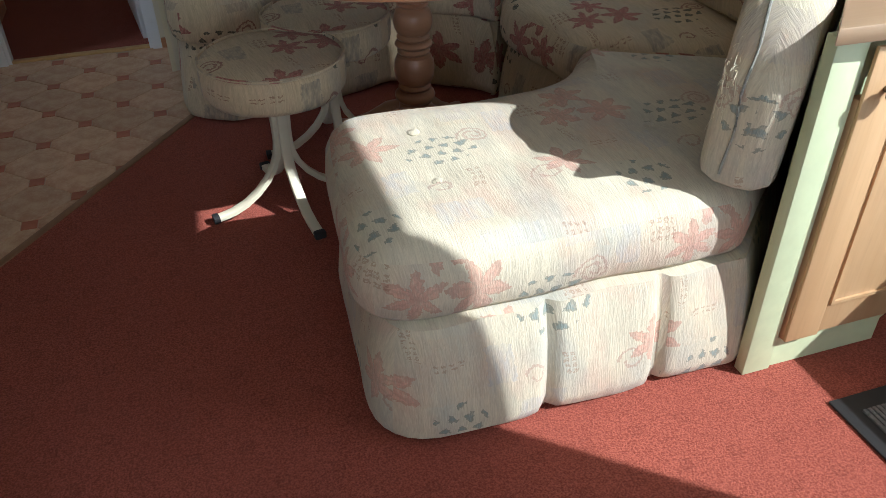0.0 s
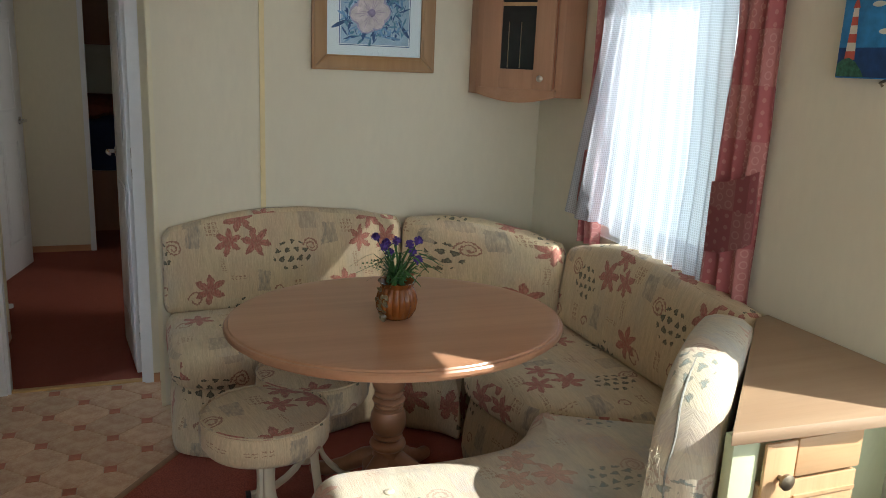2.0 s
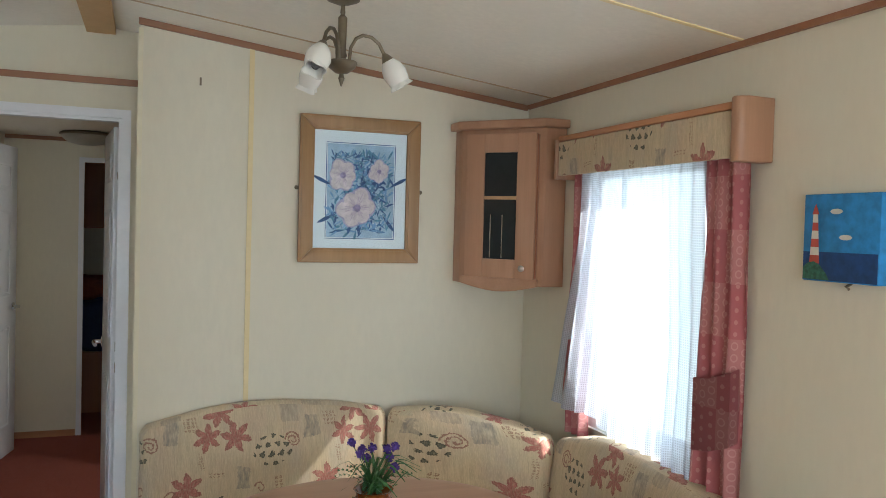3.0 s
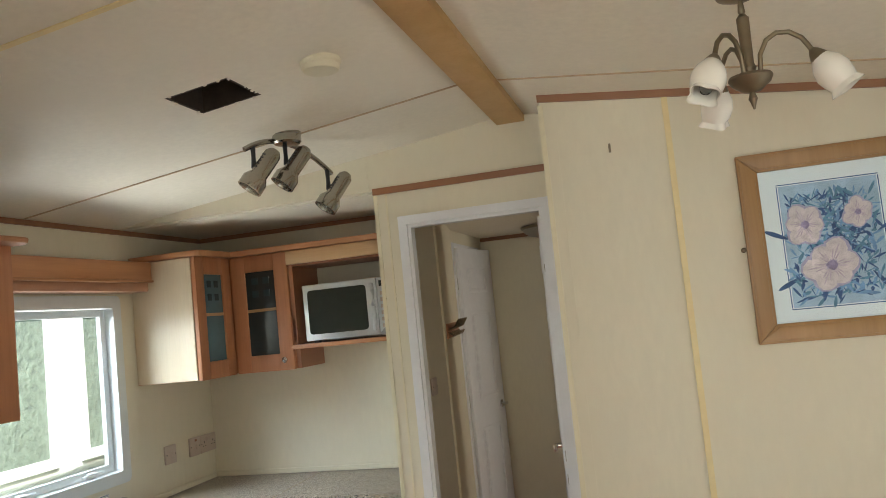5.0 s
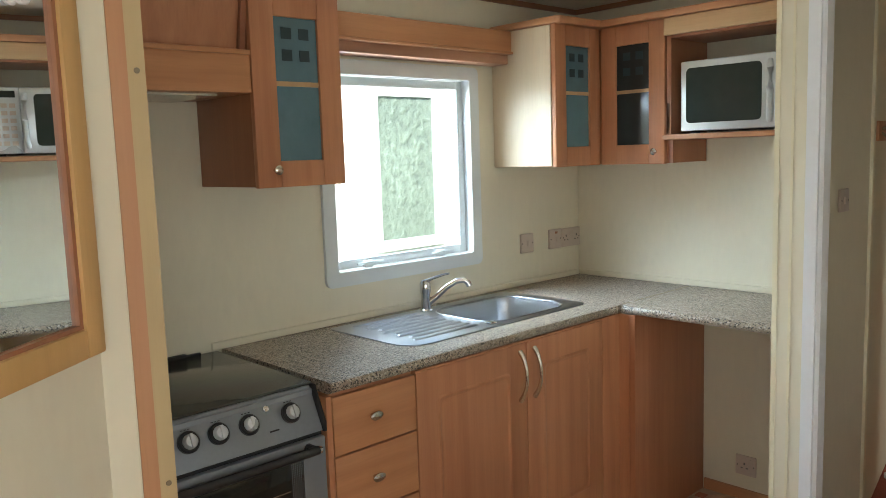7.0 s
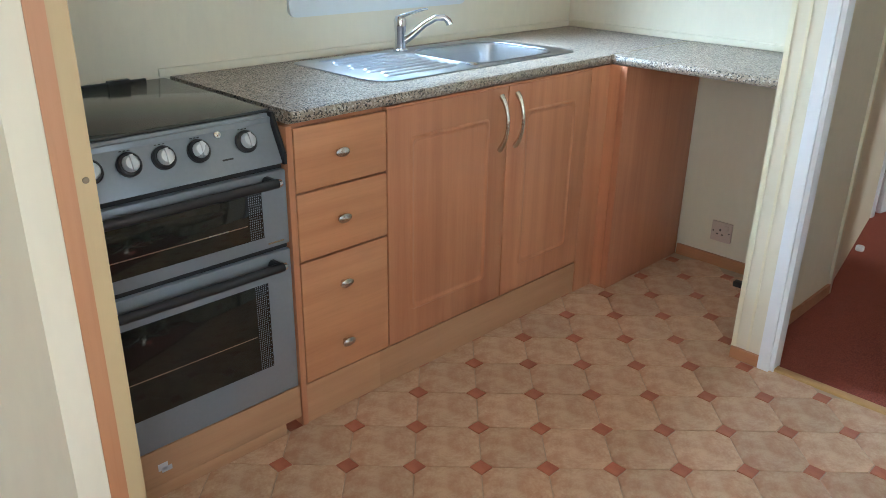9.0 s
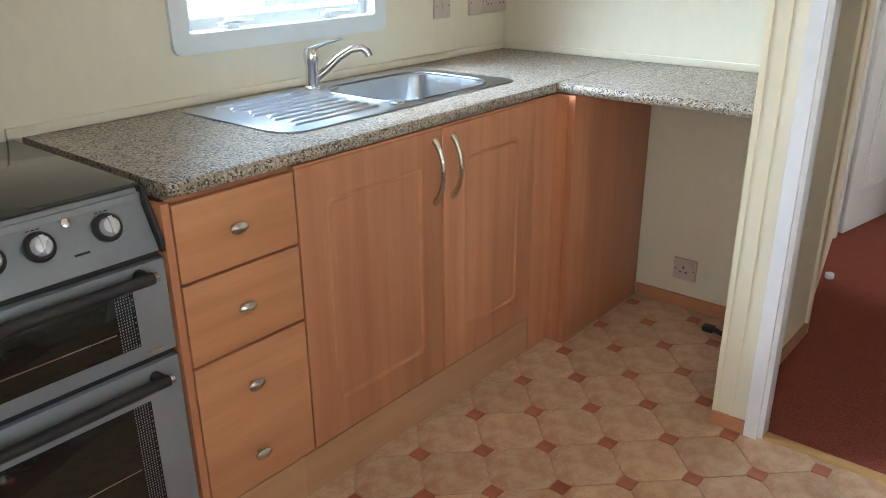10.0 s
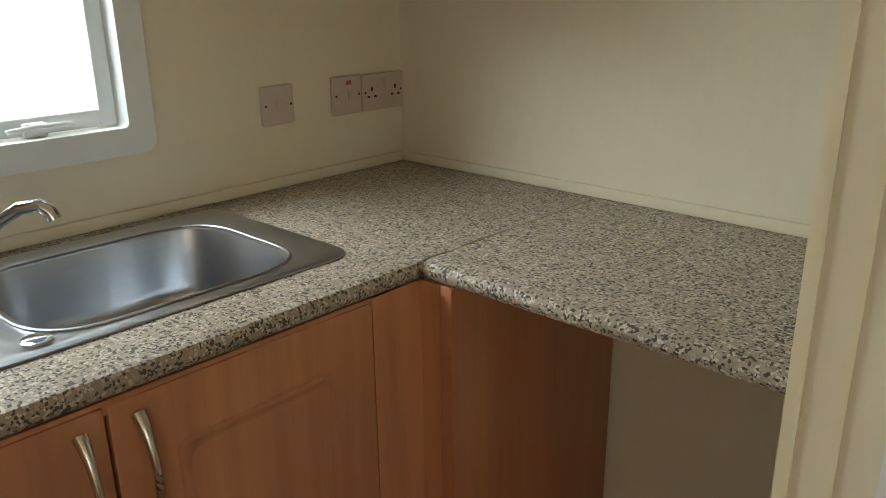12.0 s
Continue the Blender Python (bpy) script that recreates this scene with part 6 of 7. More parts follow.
def sink_unit():
    ob = thing("sink_unit", "beech-effect sink unit with two panelled doors", "kitchen unit")
    part("carcass", boxes((XW + 0.03, FX - 0.02, 2.454, 3.47, 0.13, 0.70)), BEECH, ob)
    for y0, y1, hy in ((2.455, 2.957, 2.925), (2.962, 3.402, 3.0)):
        d = part("door", boxes((FX - 0.018, FX, y0, y1, 0.130, 0.858), bev=0.0025), BEECH, ob)
        bm = bmesh.new()
        a0, a1, b0, b1 = y0 + 0.082, y1 - 0.082, 0.222, 0.770
        rings = []
        for inset, h in ((0.0, -0.0004), (0.003, 0.0030), (0.007, 0.0042), (0.011, 0.0030), (0.014, 0.0006), (0.017, 0.0002), (0.026, -0.0004)):
            rings.append([bm.verts.new((FX + h, y, z)) for y, z in rounded([(a0 + inset, b0 + inset), (a1 - inset, b0 + inset), (a1 - inset, b1 - inset), (a0 + inset, b1 - inset)], 0.02, 5)])
        for ra, rb in zip(rings, rings[1:]):
            for q in range(len(ra)):
                s_ = (q + 1) % len(ra)
                bm.faces.new((ra[q], ra[s_], rb[s_], rb[q]))
        part("panel_moulding", bm, BEECH, d, smooth=50)
        bm = bmesh.new()
        bow = [i / 16 for i in range(17)]
        tube(bm, [(FX - 0.001 + 0.032 * math.sin(math.pi * q) ** 0.7, hy, 0.832 - 0.172 * q) for q in bow], [0.006 + 0.0045 * abs(2 * q - 1) ** 3 for q in bow], 12)
        part("handle", bm, SATIN, d, "bowed satin nickel handle")
    part("filler", boxes((FX - 0.018, FX - 0.002, 3.405, 3.530, 0.0, 0.8645), (FX - 0.002, -1.362, 3.5175, 3.530, 0.0, 0.8645)), BEECH, ob)
    part("top_rail", boxes((FX - 0.06, FX - 0.004, 2.455, 3.457, 0.845, 0.8645)), BEECH, ob)
    part("plinth", boxes((FX - 0.03, FX - 0.006, 2.4195, 3.404, 0.0, 0.122)), PLINTH, ob)
    return ob


sink_unit()
pl = thing("plinth_board", "loose pale plinth board under the drawers", "plinth")
part("board", boxes((FX - 0.030, FX - 0.004, 2.148, 2.419, 0.0, 0.124), bev=0.001), PLINTH, pl)
ep = thing("end_panel", "reddish wooden end panel beside the appliance space", "panel")
part("panel", boxes((-1.3615, -1.336, 3.5185, YK - 0.013, 0.0, 0.8645), bev=0.001), BEECH_RED, ep)

# sink
sk = thing("sink", "stainless steel sink with a ribbed drainer", "sink")
out = rounded([(-1.955, 2.53), (-1.513, 2.53), (-1.513, 3.465), (-1.955, 3.465)], [0.03, 0.10, 0.05, 0.03], 6)
bowl = rounded([(-1.885, 2.955), (-1.55, 2.955), (-1.55, 3.385), (-1.885, 3.385)], 0.11, 8)
bm = bmesh.new()
loops = []
for poly, z in ((out, 0.9008), (out, 0.904), ([(x + (-1.734 - x) * 0.018, y + (3.0 - y) * 0.010) for x, y in out], 0.9055)):
    loops.append([bm.verts.new((x, y, z)) for x, y in poly])
for a, b in zip(loops, loops[1:]):
    for i in range(len(a)):
        j = (i + 1) % len(a)
        bm.faces.new((a[i], a[j], b[j], b[i]))
rings = []
bc = Vector((-1.7175, 3.17))
for k, z in ((1.045, 0.9055), (1.0, 0.902), (0.97, 0.88), (0.94, 0.80), (0.90, 0.775), (0.80, 0.762), (0.2, 0.758)):
    rings.append([bm.verts.new((bc.x + (x - bc.x) * k, bc.y + (y - bc.y) * k, z)) for x, y in bowl])
for a, b in zip(rings, rings[1:]):
    for i in range(len(a)):
        j = (i + 1) % len(a)
        bm.faces.new((a[i], a[j], b[j], b[i]))
bm.faces.new(rings[-1])
es = []
for lp in (loops[-1], rings[0]):
    for i in range(len(lp)):
        es.append(bm.edges.get((lp[i], lp[(i + 1) % len(lp)])))
bmesh.ops.triangle_fill(bm, edges=es, use_beauty=True)
part("basin", bm, STEEL, sk, smooth=40)
for k in range(9):
    bm = bmesh.new()
    xx = -1.90 + k * 0.040
    stuffed(bm, rounded([(xx - 0.013, 2.60 + 0.02 * (k % 2)), (xx + 0.013, 2.60 + 0.02 * (k % 2)), (xx + 0.013, 2.90), (xx - 0.013, 2.90)], 0.0125, 6), [(0.0, 0.9050), (0.0025, 0.9072), (0.006, 0.9092), (0.010, 0.9100)])
    part("drainer_rib", bm, STEEL, sk, smooth=60)
bm = bmesh.new()
rim = [(bc.x + (x - bc.x) * 1.05, bc.y + (y - bc.y) * 1.05, 0.9062) for x, y in bowl]
tube(bm, rim + rim[:2], 0.004, 8, 0.6)
part("bowl_rim", bm, STEEL, sk, smooth=60)
bm = bmesh.new()
lathe(bm, [(0.021, 0), (0.021, 0.003), (0.014, 0.006), (0.001, 0.006)], 20, pose(-1.552, 2.945, 0.9068))
part("plug_rest", bm, CHROME, sk)
bm = bmesh.new()
lathe(bm, [(0.032, 0.759), (0.034, 0.762), (0.012, 0.760), (0.001, 0.759)], 20, pose(-1.7175, 3.17, 0))
part("drain", bm, CHROME, sk)
tp = thing("mixer_tap", "chrome mixer tap with a lever and angled spout", "tap")
bm = bmesh.new()
lathe(bm, [(0.026, 0.9058), (0.026, 0.912), (0.020, 0.916), (0.018, 0.97), (0.021, 0.985), (0.022, 1.01), (0.016, 1.024), (0.001, 1.027)], 24, pose(-1.905, 2.955, 0))
part("body", bm, CHROME, tp)
bm = bmesh.new()
tube(bm, [(-1.900, 2.962, 0.935), (-1.878, 2.987, 0.96), (-1.852, 3.017, 0.995), (-1.825, 3.044, 1.018), (-1.803, 3.066, 1.021), (-1.792, 3.077, 1.010), (-1.789, 3.08, 0.998)], [0.012, 0.012, 0.011, 0.011, 0.011, 0.012, 0.013], 14)
part("spout", bm, CHROME, tp)
bm = bmesh.new()
tube(bm, [(-1.905, 2.95, 1.02), (-1.88, 2.975, 1.033), (-1.85, 3.005, 1.046), (-1.835, 3.02, 1.05)], [0.014, 0.009, 0.007, 0.006], 10, 0.6)
part("lever", bm, CHROME, tp)

# ---- kitchen: cooker ----
ck = thing("cooker", "grey double-oven cooker with a dark glass lid", "cooker")
CY0_, CY1_ = 1.565, 2.122
part("body", boxes((-1.99, -1.445, CY0_, CY1_, 0.138, 0.885), bev=0.002), COOKER_GREY, ck)
part("lid", boxes((-1.985, -1.455, CY0_ + 0.004, CY1_ - 0.004, 0.894, 0.902), bev=0.002), DARK_LID, ck, "dark glass lid")
part("lid_hinge", boxes((-1.995, -1.985, CY0_ + 0.02, CY1_ - 0.06, 0.888, 0.906), (-1.99, -1.975, 1.95, 2.01, 0.902, 0.912)), BLACK, ck)
bm = bmesh.new()
cpm = Matrix(((1, 0, 0, 0), (0, 0, 1, 0), (0, 1, 0, 0), (0, 0, 0, 1)))
prism(bm, [(-1.46, 0.893), (-1.455, 0.893), (-1.400, 0.778), (-1.46, 0.778)], CY0_, CY1_ - 0.010, 0.002, cpm)
panel = part("control_panel", bm, COOKER_GREY, ck)
bm = bmesh.new()
prism(bm, [(-1.47, 0.897), (-1.440, 0.897), (-1.394, 0.80), (-1.394, 0.775), (-1.47, 0.775)], CY1_ - 0.009, CY1_ - 0.001, 0.001, cpm)
part("end_cheek", bm, BLACK, ck, "black side cheek")
kn = math.degrees(math.atan2(0.115, 0.055))
for y in (2.030, 1.907, 1.823, 1.744, 1.660):
    m = pose(-1.428, y, 0.840) @ pose(0, 0, 0, 0, 90 - (90 - kn), 0)
    bm = bmesh.new()
    lathe(bm, [(0.027, 0), (0.027, 0.009), (0.023, 0.013), (0.001, 0.013)], 24, m)
    kb = part("knob", bm, BLACK, panel, "black control knob")
    bm = bmesh.new()
    lathe(bm, [(0.0185, 0.0125), (0.0175, 0.022), (0.014, 0.027), (0.008, 0.0285), (0.001, 0.029)], 24, m)
    box(bm, -0.017, 0.017, -0.004, 0.004, 0.0, 0.012, 0.001)
    bmesh.ops.transform(bm, matrix=m @ pose(0, 0, 0.020), verts=[v for v in bm.verts if v.co.length < 0.05])
    part("knob_cap", bm, SILVER, kb, "chrome knob cap")
    bm = bmesh.new()
    for j in range(3):
        box(bm, 0.030, 0.032, -0.012 + j * 0.009, -0.006 + j * 0.009, 0.0, 0.0008)
    part("dial_marks", placed(bm, m @ pose(0, 0, 0.001, 0, 0, 180)), BLACK, panel)
bm = bmesh.new()
lathe(bm, [(0.008, 0), (0.008, 0.006), (0.001, 0.008)], 16, pose(-1.438, 1.962, 0.866) @ pose(0, 0, 0, 0, kn, 0))
part("ignition_button", bm, CHROME, panel)
part("lettering_bar", placed(boxes((0, 0.004, -0.014, 0.014, 0, 0.0008)), pose(-1.414, 1.972, 0.813, 0, kn, 0)), BLACK, panel)
for z0, z1, gz0, gz1, hz in ((0.567, 0.762, 0.600, 0.722, 0.742), (0.140, 0.552, 0.236, 0.476, 0.523)):
    dr = part("oven_door", boxes((-1.443, -1.400, CY0_, CY1_ - 0.004, z0, z1), bev=0.004), COOKER_GREY, ck)
    part("oven_window", boxes((-1.401, -1.3975, CY0_ + 0.05, 2.044, gz0, gz1), bev=0.001), BLACK_GLASS, dr)
    bm = bmesh.new()
    for r in range(int((gz1 - gz0) / 0.006)):
        for c in range(7):
            if c <= 6 - r % 2:
                box(bm, -1.3976, -1.3970, 2.006 + c * 0.0055, 2.008 + c * 0.0055, gz0 + 0.003 + r * 0.006, gz0 + 0.006 + r * 0.006)
    part("window_dots", bm, COOKER_GREY, dr)
    part("oven_shelf", boxes((-1.3974, -1.3970, CY0_ + 0.06, 2.0, (gz0 + gz1) / 2 - 0.02, (gz0 + gz1) / 2 - 0.0175)), SATIN, dr)
    bm = bmesh.new()
    tube(bm, [(-1.368, CY0_ + 0.04, hz), (-1.368, 2.072, hz)], 0.012, 12)
    for y in (CY0_ + 0.045, 2.062):
        tube(bm, [(-1.402, y, hz), (-1.368, y, hz)], 0.013, 10)
    hd = part("handle", bm, BLACK, dr, "black bar handle")
    bm = bmesh.new()
    tube(bm, [(-1.368, 2.0725, hz), (-1.368, 2.082, hz)], [0.0115, 0.009], 14)
    part("handle_cap", bm, CHROME, hd)
part("door_gap", boxes((-1.44, -1.412, CY0_ + 0.002, CY1_ - 0.006, 0.553, 0.566), (-1.44, -1.415, CY0_ + 0.002, CY1_ - 0.006, 0.763, 0.777)), BLACK, ck)
part("lettering_bar", boxes((-1.3998, -1.3992, 2.055, 2.100, 0.578, 0.582)), SATIN, ck)
part("plinth", boxes((-1.44, -1.402, CY0_, CY1_, 0.035, 0.136), (-1.44, -1.402, CY0_, 2.07, 0.0, 0.0345), bev=0.001), PLINTH, ck, "pale wooden plinth")
bm = boxes((-1.4015, -1.4005, 1.70, 1.725, 0.075, 0.095), (-1.4015, -1.4005, 1.708, 1.735, 0.068, 0.082))
part("paint_mark", bm, WHITE, ck, "white paint mark")

# ---- kitchen: wall units ----
UX = -1.66
my = Matrix(((0, -1, 0, 0), (1, 0, 0, 0), (0, 0, 1, 0), (0, 0, 0, 1)))


def facing_x(x, y, z):
    """Local x along +y of the place, the front towards +x."""
    return Matrix.Translation((x, y, z)) @ my


u1 = thing("wall_unit", "beech-effect wall unit with a frosted teal glass door", "kitchen unit", "wall units")
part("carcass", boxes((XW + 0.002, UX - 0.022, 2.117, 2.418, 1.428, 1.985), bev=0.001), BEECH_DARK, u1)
glazed_door(u1, facing_x(UX - 0.02, 2.115, 1.425), 0.305, 0.562, 0.078, 0.076, BEECH, BLUEPANE, True, 0.29, (0.055, 0.05))
hood = thing("hood_unit", "beech-effect cooker hood cupboard with a sloping flap", "kitchen unit")
part("lower_box", boxes((XW + 0.002, UX - 0.002, 1.545, 2.112, 1.692, 1.806), bev=0.003), BEECH_Y, hood)
bm = bmesh.new()
prism(bm, [(XW + 0.002, 1.806), (UX - 0.045, 1.806), (UX - 0.008, 1.985), (XW + 0.002, 1.985)], 1.545, 2.095, 0, cpm)
part("sloping_flap", bm, BEECH, hood)
bm = bmesh.new()
prism(bm, [(UX - 0.040, 1.806), (UX - 0.030, 1.806), (UX + 0.004, 1.985), (UX - 0.008, 1.985)], 2.096, 2.113, 0, cpm)
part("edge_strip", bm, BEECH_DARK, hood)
part("hood_edge", boxes((UX - 0.012, UX + 0.004, 1.545, 2.112, 1.796, 1.810), bev=0.002), BEECH_Y, hood)
part("hood_base", boxes((XW + 0.05, UX - 0.03, 1.56, 2.02, 1.684, 1.691)), SATIN, hood)
co = thing("cornice_board", "rounded beech-effect cornice over the wall units", "cornice")
bm = nosed([(XW + 0.002, 1.988), (-1.625, 1.988), (-1.612, 1.994), (-1.608, 2.003), (-1.612, 2.010), (-1.625, 2.014), (XW + 0.002, 2.014)], 1.545, 2.44)
part("cornice", bm, BEECH_Y, co)
kp = thing("window_pelmet", "two-step beech-effect pelmet over the kitchen window", "pelmet")
part("upper_board", boxes((XW + 0.002, -1.893, 2.424, 3.476, 1.912, 2.0), bev=0.008), BEECH_Y, kp)
part("lower_board", boxes((XW + 0.002, -1.915, 2.424, 3.476, 1.866, 1.911), bev=0.006), wood("pinkish_board", (0.47, 0.25, 0.16), (0.41, 0.2, 0.12), "y"), kp)
part("ledge", boxes((XW + 0.002, -1.885, 2.424, 3.476, 1.905, 1.916), bev=0.003), BEECH_Y, kp)

u2 = thing("corner_wall_unit", "beech-effect corner wall unit with two frosted teal glass doors", "kitchen unit", "wall units")
bm = bmesh.new()
prism(bm, [(XW + 0.002, 3.48), (-1.692, 3.48), (-1.692, 3.802), (-1.36, 3.802), (-1.36, YK - 0.002), (XW + 0.002, YK - 0.002)], 1.44, 2.0, 0.001)
part("carcass", bm, BEECH, u2)
# same beech, bleached, with the window's light put into its pale colour
part("side_panel", boxes((XW + 0.004, -1.693, 3.474, 3.4795, 1.442, 1.999)), LIT_SIDE, u2, "bleached side panel, coloured paler for the window's light")
glazed_door(u2, facing_x(-1.690, 3.478, 1.437), 0.300, 0.565, 0.07, 0.08, BEECH, BLUEPANE, True, 0.29)
glazed_door(u2, pose(-1.665, 3.800, 1.437), 0.300, 0.565, 0.072, 0.08, BEECH, DARKPANE, True, 0.29, (0.262, 0.05))
bm = bmesh.new()
prism(bm, [(XW + 0.002, 3.462), (-1.655, 3.462), (-1.64, 3.475), (-1.64, 3.745), (-0.749, 3.745), (-0.749, YK - 0.014), (XW + 0.002, YK - 0.014)], 2.003, 2.03, 0.006)
part("cornice", bm, BEECH_X, u2)
sh = thing("microwave_shelf", "open beech-effect shelf unit holding the microwave", "kitchen unit")
part("shelf", boxes((-1.358, -0.75, 3.752, YK - 0.002, 1.532, 1.552), bev=0.002), BEECH_X, sh)
part("top_rail", boxes((-1.358, -0.75, 3.760, 3.780, 1.935, 2.001), bev=0.002), OAK_X, sh)
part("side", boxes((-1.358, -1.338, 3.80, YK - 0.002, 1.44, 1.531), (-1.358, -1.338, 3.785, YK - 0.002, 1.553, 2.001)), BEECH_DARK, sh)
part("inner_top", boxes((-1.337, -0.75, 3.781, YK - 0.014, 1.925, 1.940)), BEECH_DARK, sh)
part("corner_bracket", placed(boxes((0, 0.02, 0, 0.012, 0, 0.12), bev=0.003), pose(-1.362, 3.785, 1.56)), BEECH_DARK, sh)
mw = thing("microwave", "silver microwave oven with a dark window", "microwave")
part("case", boxes((-1.285, -0.800, 3.785, 4.04, 1.562, 1.825), bev=0.006), SILVER, mw)
dr = part("door", boxes((-1.287, -0.915, 3.766, 3.784, 1.562, 1.827), bev=0.006), SILVER, mw)
bm = bmesh.new()
prism(bm, rounded([(-1.262, 1.592), (-0.965, 1.592), (-0.965, 1.80), (-1.262, 1.80)], 0.02), -3.7655, -3.7635, 0, Matrix.Rotation(radians(90), 4, "X"))
part("window", bm, SCREEN, dr, "dark tinted window")
bm = bmesh.new()
tube(bm, [(-0.935, 3.765, 1.80), (-0.928, 3.748, 1.77), (-0.925, 3.742, 1.695), (-0.928, 3.748, 1.62), (-0.935, 3.765, 1.585)], [0.009, 0.011, 0.012, 0.011, 0.009], 12)
part("handle", bm, SILVER, dr)
cp = part("control_panel", boxes((-0.913, -0.798, 3.768, 3.784, 1.562, 1.827), bev=0.004), SILVER, mw)
part("display", boxes((-0.90, -0.815, 3.7665, 3.7678, 1.785, 1.812)), SCREEN, cp)
for r in range(6):
    for c in range(3):
        part("key", boxes((-0.898 + c * 0.03, -0.876 + c * 0.03, 3.7662, 3.7678, 1.595 + r * 0.03, 1.612 + r * 0.03), bev=0.001), PLASTIC, cp)
for x in (-1.25, -0.84):
    part("foot", boxes((x - 0.012, x + 0.012, 3.80, 3.83, 1.552, 1.5615)), BLACK, mw)


# ---- switches and sockets ----
def plate(name, label, m, wdt, hgt, holes, rockers, light=None):
    """A wall plate in local x, z, its front towards -y."""
    ob = thing(name, label, "socket" if holes else "switch", "wall plates")
    part("plate", placed(boxes((0, wdt, -0.012, -0.001, 0, hgt), bev=0.004), m), PLASTIC, ob)
    for rx, rz in rockers:
        part("rocker", placed(boxes((rx - 0.008, rx + 0.008, -0.0155, -0.0115, rz - 0.012, rz + 0.012), bev=0.002), m), PLASTIC, ob)
    bm = bmesh.new()
    for hx, hz in holes:
        box(bm, hx - 0.003, hx + 0.003, -0.0128, -0.0119, hz + 0.008, hz + 0.018)
        for s_ in (-0.011, 0.011):
            box(bm, hx + s_ - 0.004, hx + s_ + 0.004, -0.0128, -0.0119, hz - 0.008, hz - 0.003)
    for sx in (0.010, wdt - 0.010):
        lathe(bm, [(0.003, 0), (0.003, 0.001), (0.0005, 0.0012)], 8, pose(sx, -0.0118, hgt / 2, 90))
    part("holes", placed(bm, m), BLACK, ob)
    if light:
        part("neon", placed(boxes((light[0] - 0.008, light[0] + 0.008, -0.0135, -0.0115, light[1] - 0.005, light[1] + 0.005)), m), BEECH_DARK, ob)
    return ob


plate("switch", "single beige rocker switch above the worktop", facing_x(XW, 3.630, 1.046), 0.088, 0.088, (), ((0.046, 0.044),))
plate("switch", "beige fused switch with a neon above the worktop", facing_x(XW, 3.832, 1.044), 0.092, 0.092, (), ((0.055, 0.044),), (0.05, 0.076))
plate("socket", "double beige socket above the worktop", facing_x(XW, 3.925, 1.044), 0.142, 0.090, ((0.032, 0.04), (0.112, 0.04)), ((0.06, 0.065), (0.082, 0.065)))
plate("socket", "single beige socket in the appliance space", pose(-1.190, YK, 0.108), 0.090, 0.086, ((0.04, 0.038),), ((0.068, 0.062),))
plate("switch", "beige light switch on the hall wall", facing_x(-0.71, 3.80, 1.26), 0.08, 0.08, (), ((0.04, 0.04),))
# small ridged floor fitting, built in the shape of a cable end
cb = thing("black_floor_fitting", "small black ridged fitting on the floor, shaped as a cable end", "cable")
bm = bmesh.new()
tube(bm, [(-0.99, 3.93, 0.012), (-0.95, 3.92, 0.016), (-0.90, 3.90, 0.014), (-0.85, 3.93, 0.010), (-0.80, 3.98, 0.01)], 0.009)
box(bm, -1.00, -0.96, 3.915, 3.945, 0.0005, 0.022, 0.003)
part("cable", bm, BLACK, cb)

# ---- mirror ----
mr = thing("wall_mirror", "pine-framed mirror on the slanting wall", "mirror")
mm = Matrix.Translation((E.x, E.y, 1.244)) @ Matrix(((w.x, -nn.x, 0, 0), (w.y, -nn.y, 0, 0), (0, 0, 1, 0), (0, 0, 0, 1)))
MW0, MW1, MH = 0.020, 0.45, 0.563
fr = 0.042
part("frame", placed(boxes((MW0, MW0 + fr, -0.022, -0.001, 0, MH), (MW1 - fr, MW1, -0.022, -0.001, 0, MH), (MW0 + fr, MW1 - fr, -0.022, -0.001, 0, fr), (MW0 + fr, MW1 - fr, -0.022, -0.001, MH - fr, MH), bev=0.004), mm), PINE, mr, "pale pine frame")
part("inner_lip", placed(boxes((MW0 + fr, MW0 + fr + 0.008, -0.016, -0.001, fr, MH - fr), (MW0 + fr + 0.008, MW1 - fr, -0.016, -0.001, fr, fr + 0.006)), mm), BEECH_DARK, mr)
part("glass", placed(boxes((MW0 + fr + 0.001, MW1 - fr - 0.001, -0.010, -0.006, fr + 0.001, MH - fr - 0.001)), mm), MIRROR, mr, "silvered mirror glass")
bm = bmesh.new()
lathe(bm, [(0.011, 0.0), (0.012, 0.006), (0.007, 0.009), (0.007, 0.013), (0.012, 0.017), (0.012, 0.024), (0.008, 0.028), (0.001, 0.029)], 20, mm @ pose(0.150, -0.0104, 0.467, 90))
part("stick_on_knob", bm, WHITE, mr, "white stick-on knob")

# ---- hall ----
rack = thing("coat_rack", "wooden coat rack with dark hooks on the hall wall", "coat rack")
ra = math.degrees(math.atan2(5.20 - 4.12, -0.905 + 0.712))
rm = pose(-0.712, 4.12, 1.50, 0, 0, ra)
part("board", placed(boxes((0.06, 0.76, -0.018, -0.002, 0.0, 0.075), bev=0.003), rm), BEECH_X, rack)
for k in range(5):
    bm = bmesh.new()
    x = 0.12 + k * 0.145
    tube(bm, [(x, -0.018, 0.045), (x, -0.05, 0.055), (x, -0.075, 0.095)], 0.005)
    tube(bm, [(x, -0.018, 0.03), (x, -0.045, 0.010), (x, -0.055, 0.03)], 0.005)
    part("hook", placed(bm, rm), BRONZE, rack)
hl = thing("hall_ceiling_light", "flat round ceiling light with a grey glass bowl", "ceiling light", at=pose(-0.345, 5.62, 0))
bm = bmesh.new()
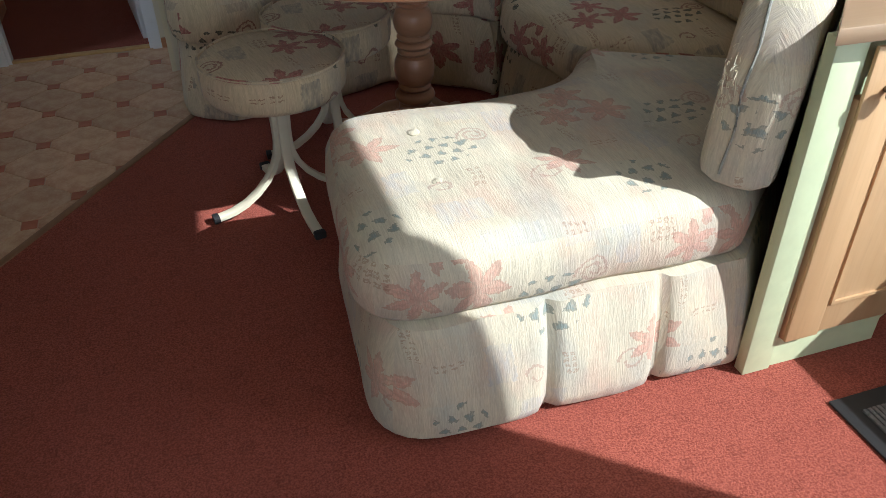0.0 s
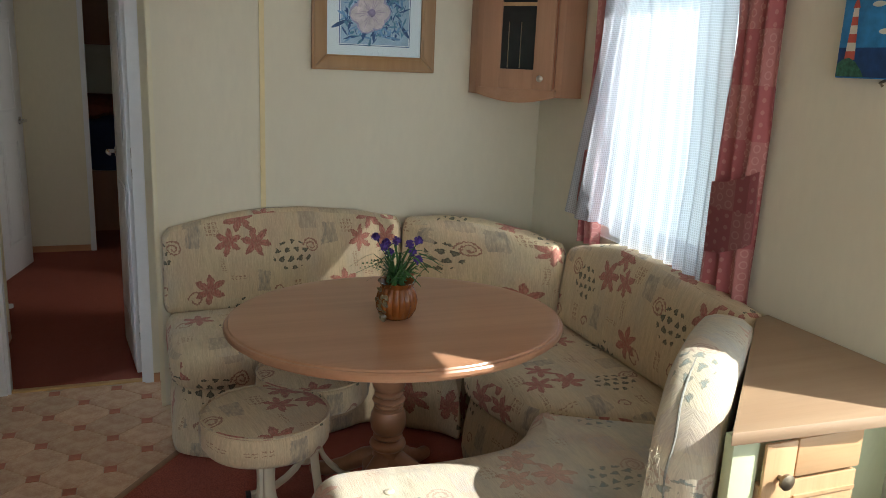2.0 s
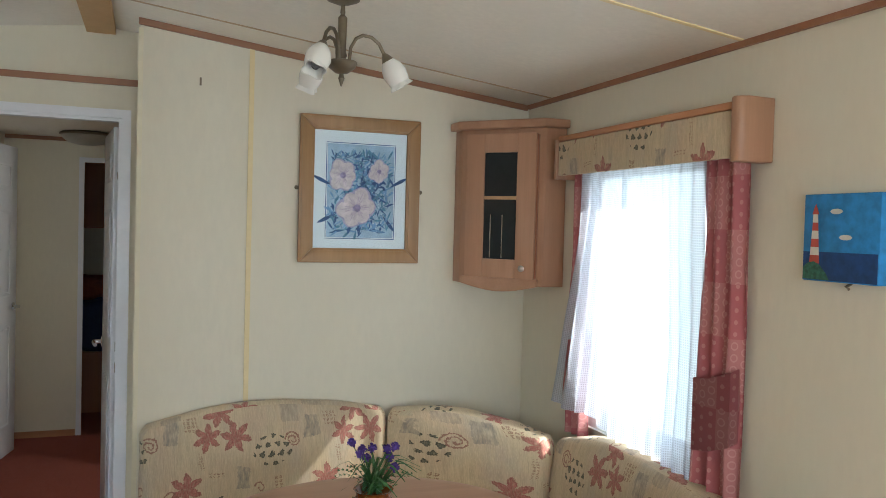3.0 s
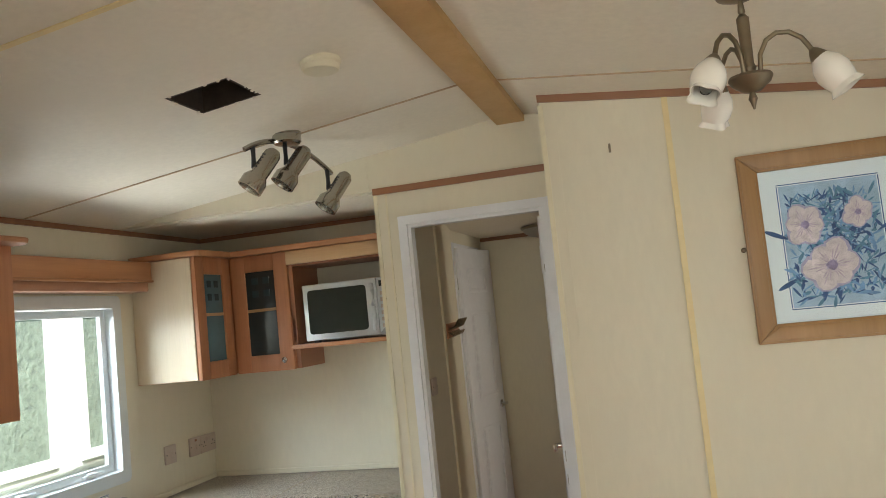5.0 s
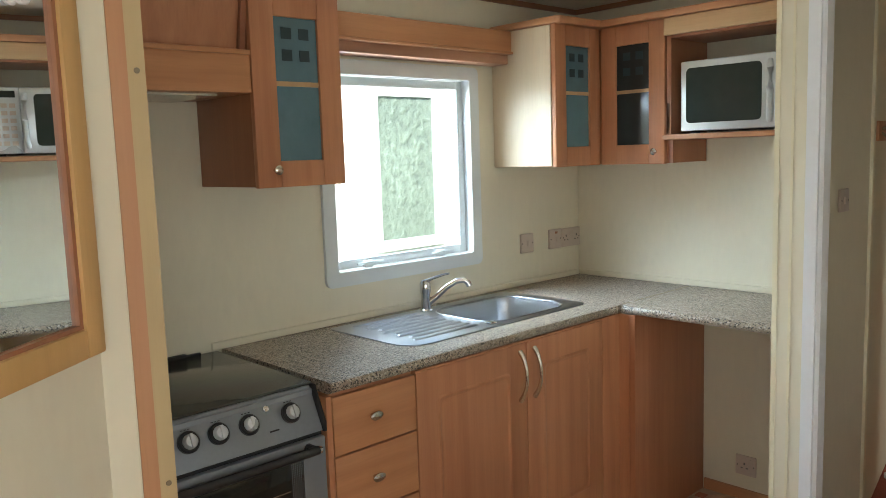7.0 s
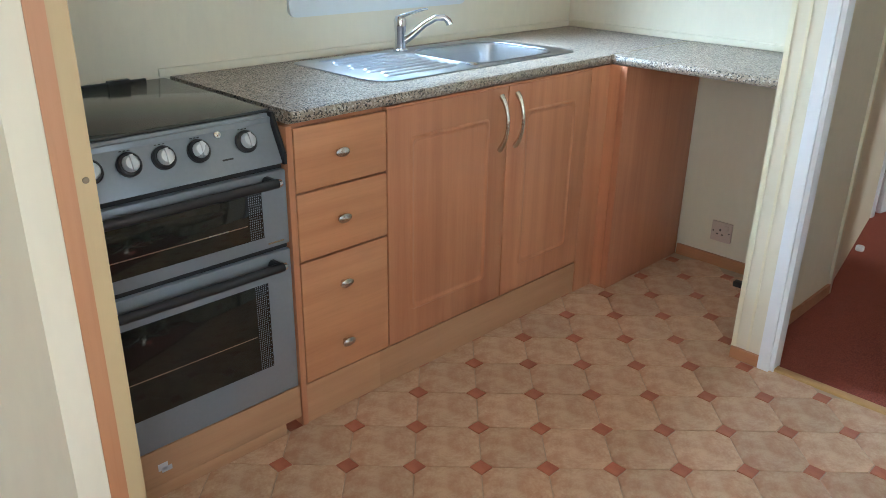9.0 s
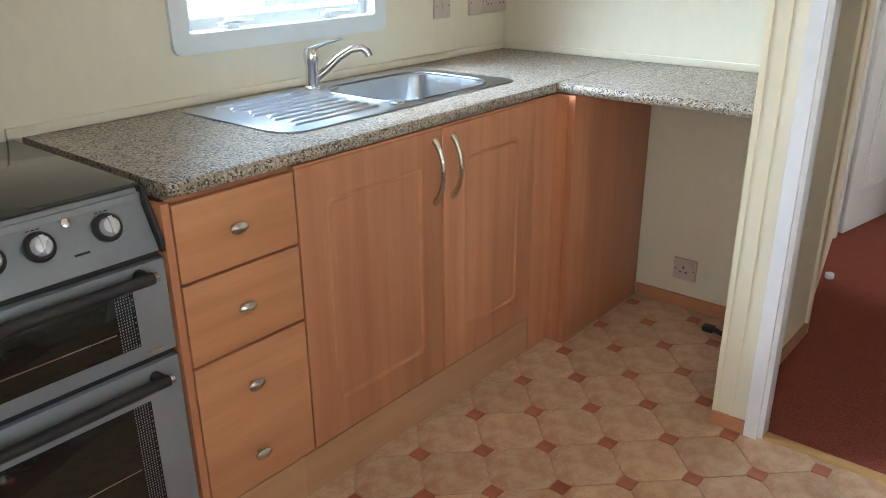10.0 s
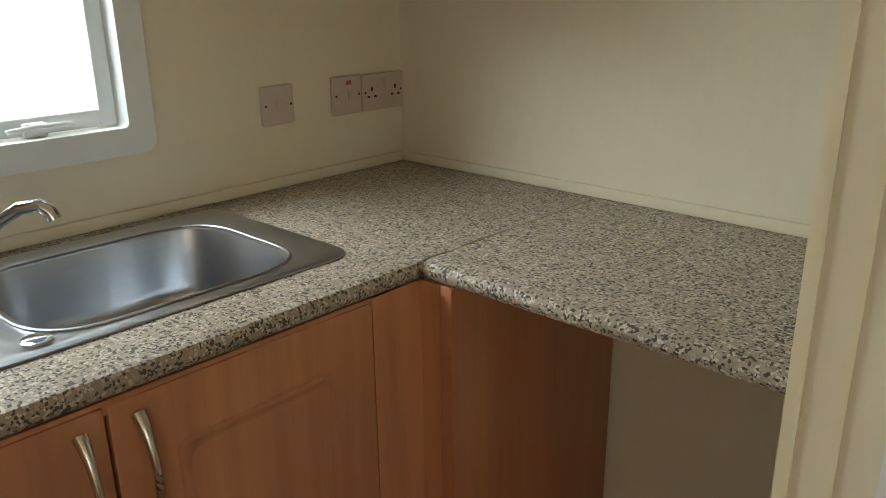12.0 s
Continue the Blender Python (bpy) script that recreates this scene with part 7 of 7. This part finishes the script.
lathe(bm, [(0.155, FLAT - 0.001), (0.172, FLAT - 0.010), (0.172, FLAT - 0.020), (0.160, FLAT - 0.024)], 40)
part("rim", bm, BRONZE, hl)
bm = bmesh.new()
lathe(bm, [(0.160, FLAT - 0.022), (0.150, FLAT - 0.045), (0.12, FLAT - 0.068), (0.06, FLAT - 0.082), (0.001, FLAT - 0.086)], 40)
part("bowl", bm, plain("grey_lamp_glass", (0.42, 0.40, 0.35), 0.3, 0, 0.06), hl)
bk = thing("bunk_bed", "bunk with rust and navy bedding in the dark room", "bed")
part("frame", boxes((-1.2, 1.15, 6.75, 6.78, 0.005, 0.50), (-1.2, 1.15, 6.78, 7.54, 0.40, 0.5)), BEECH_DARK, bk)
bm = bmesh.new()
stuffed(bm, dense(rounded([(-1.2, 6.77), (1.15, 6.77), (1.15, 7.53), (-1.2, 7.53)], 0.05), 0.08), [(0.03, 0.50), (0.0, 0.53), (0.0, 0.86), (0.03, 0.90), (0.1, 0.91)], lump=0.03)
part("mattress", bm, BLUE_BED, bk)
bm = bmesh.new()
stuffed(bm, dense(rounded([(-1.1, 6.85), (1.0, 6.80), (1.0, 7.45), (-1.1, 7.5)], 0.1), 0.06), [(0.05, 0.90), (0.0, 0.95), (0.02, 1.02), (0.1, 1.06), (0.2, 1.06)], lump=0.06)
part("blanket", bm, RED_BED, bk)
hs = thing("wall_locker", "dark wooden locker over the bunk", "locker")
part("body", boxes((-1.2, 1.15, 7.25, 7.545, 1.50, 2.1), bev=0.004), BEECH_DARK, hs)
deb = thing("door_stop", "small white round door stop on the hall carpet", "door stop", at=pose(-0.780, 4.68, 0.005))
bm = bmesh.new()
lathe(bm, [(0.017, 0.0), (0.018, 0.003), (0.018, 0.018), (0.016, 0.021), (0.007, 0.021), (0.006, 0.014), (0.001, 0.014)], 24)
part("body", bm, WHITE, deb)

# ---- kitchen floor tiles: octagons with small red squares ----
PITCH = 0.25 / math.sqrt(2)
DOTH = 0.0225


def in_kitchen(x, y):
    if x < XW + 0.02 or y > YK - 0.02 or x > 0.33:
        return False
    if y > YD - 0.01 and x > -0.75:
        return False
    if x < -1.5 or (y < 1.50 and x < -0.9):
        return False
    # in front of the carpet's slanting edge
    return (x + 0.84) * 1.678 - (y - 1.43) * 1.212 < 0.10


h, c = PITCH / 2 - 0.0012, DOTH * math.sqrt(2)
octo = [(h, -(h - c)), (h, h - c), (h - c, h), (-(h - c), h), (-h, h - c), (-h, -(h - c)), (-(h - c), -h), (h - c, -h)]
rot = Matrix.Rotation(radians(45), 2)
octo = [tuple(rot @ Vector(p)) for p in octo]
q = DOTH - 0.0012
dotp = [(q, -q), (q, q), (-q, q), (-q, -q)]


def piece(name, poly, mat):
    bm = bmesh.new()
    lo = [bm.verts.new((x, y, -0.0035)) for x, y in poly]
    md = [bm.verts.new((x, y, -0.0012)) for x, y in poly]
    hi = [bm.verts.new((x * 0.985, y * 0.985, 0.0)) for x, y in poly]
    bm.faces.new(hi)
    for a, b in ((lo, md), (md, hi)):
        for i in range(len(poly)):
            j = (i + 1) % len(poly)
            bm.faces.new((a[i], a[j], b[j], b[i]))
    me = bpy.data.meshes.new(name)
    bm.to_mesh(me)
    bm.free()
    me.materials.append(mat)
    return me


tile_me, dot_me = piece("tile", octo, TILE), piece("tile_inset", dotp, DOT)
for i in range(-12, 14):
    for j in range(0, 14):
        for half in (0, 1):
            dx, dy = -1.056 + (i + 0.5 * half) * 0.25, 2.733 + (j - 6 + 0.5 * half) * 0.25
            if in_kitchen(dx, dy):
                o = new("tile_inset", dot_me)
                o.location, o.parent = (dx, dy, 0), floor
            ox, oy = dx + 0.125, dy
            if in_kitchen(ox, oy):
                o = new("tile", tile_me)
                o.location, o.parent = (ox, oy, 0), floor
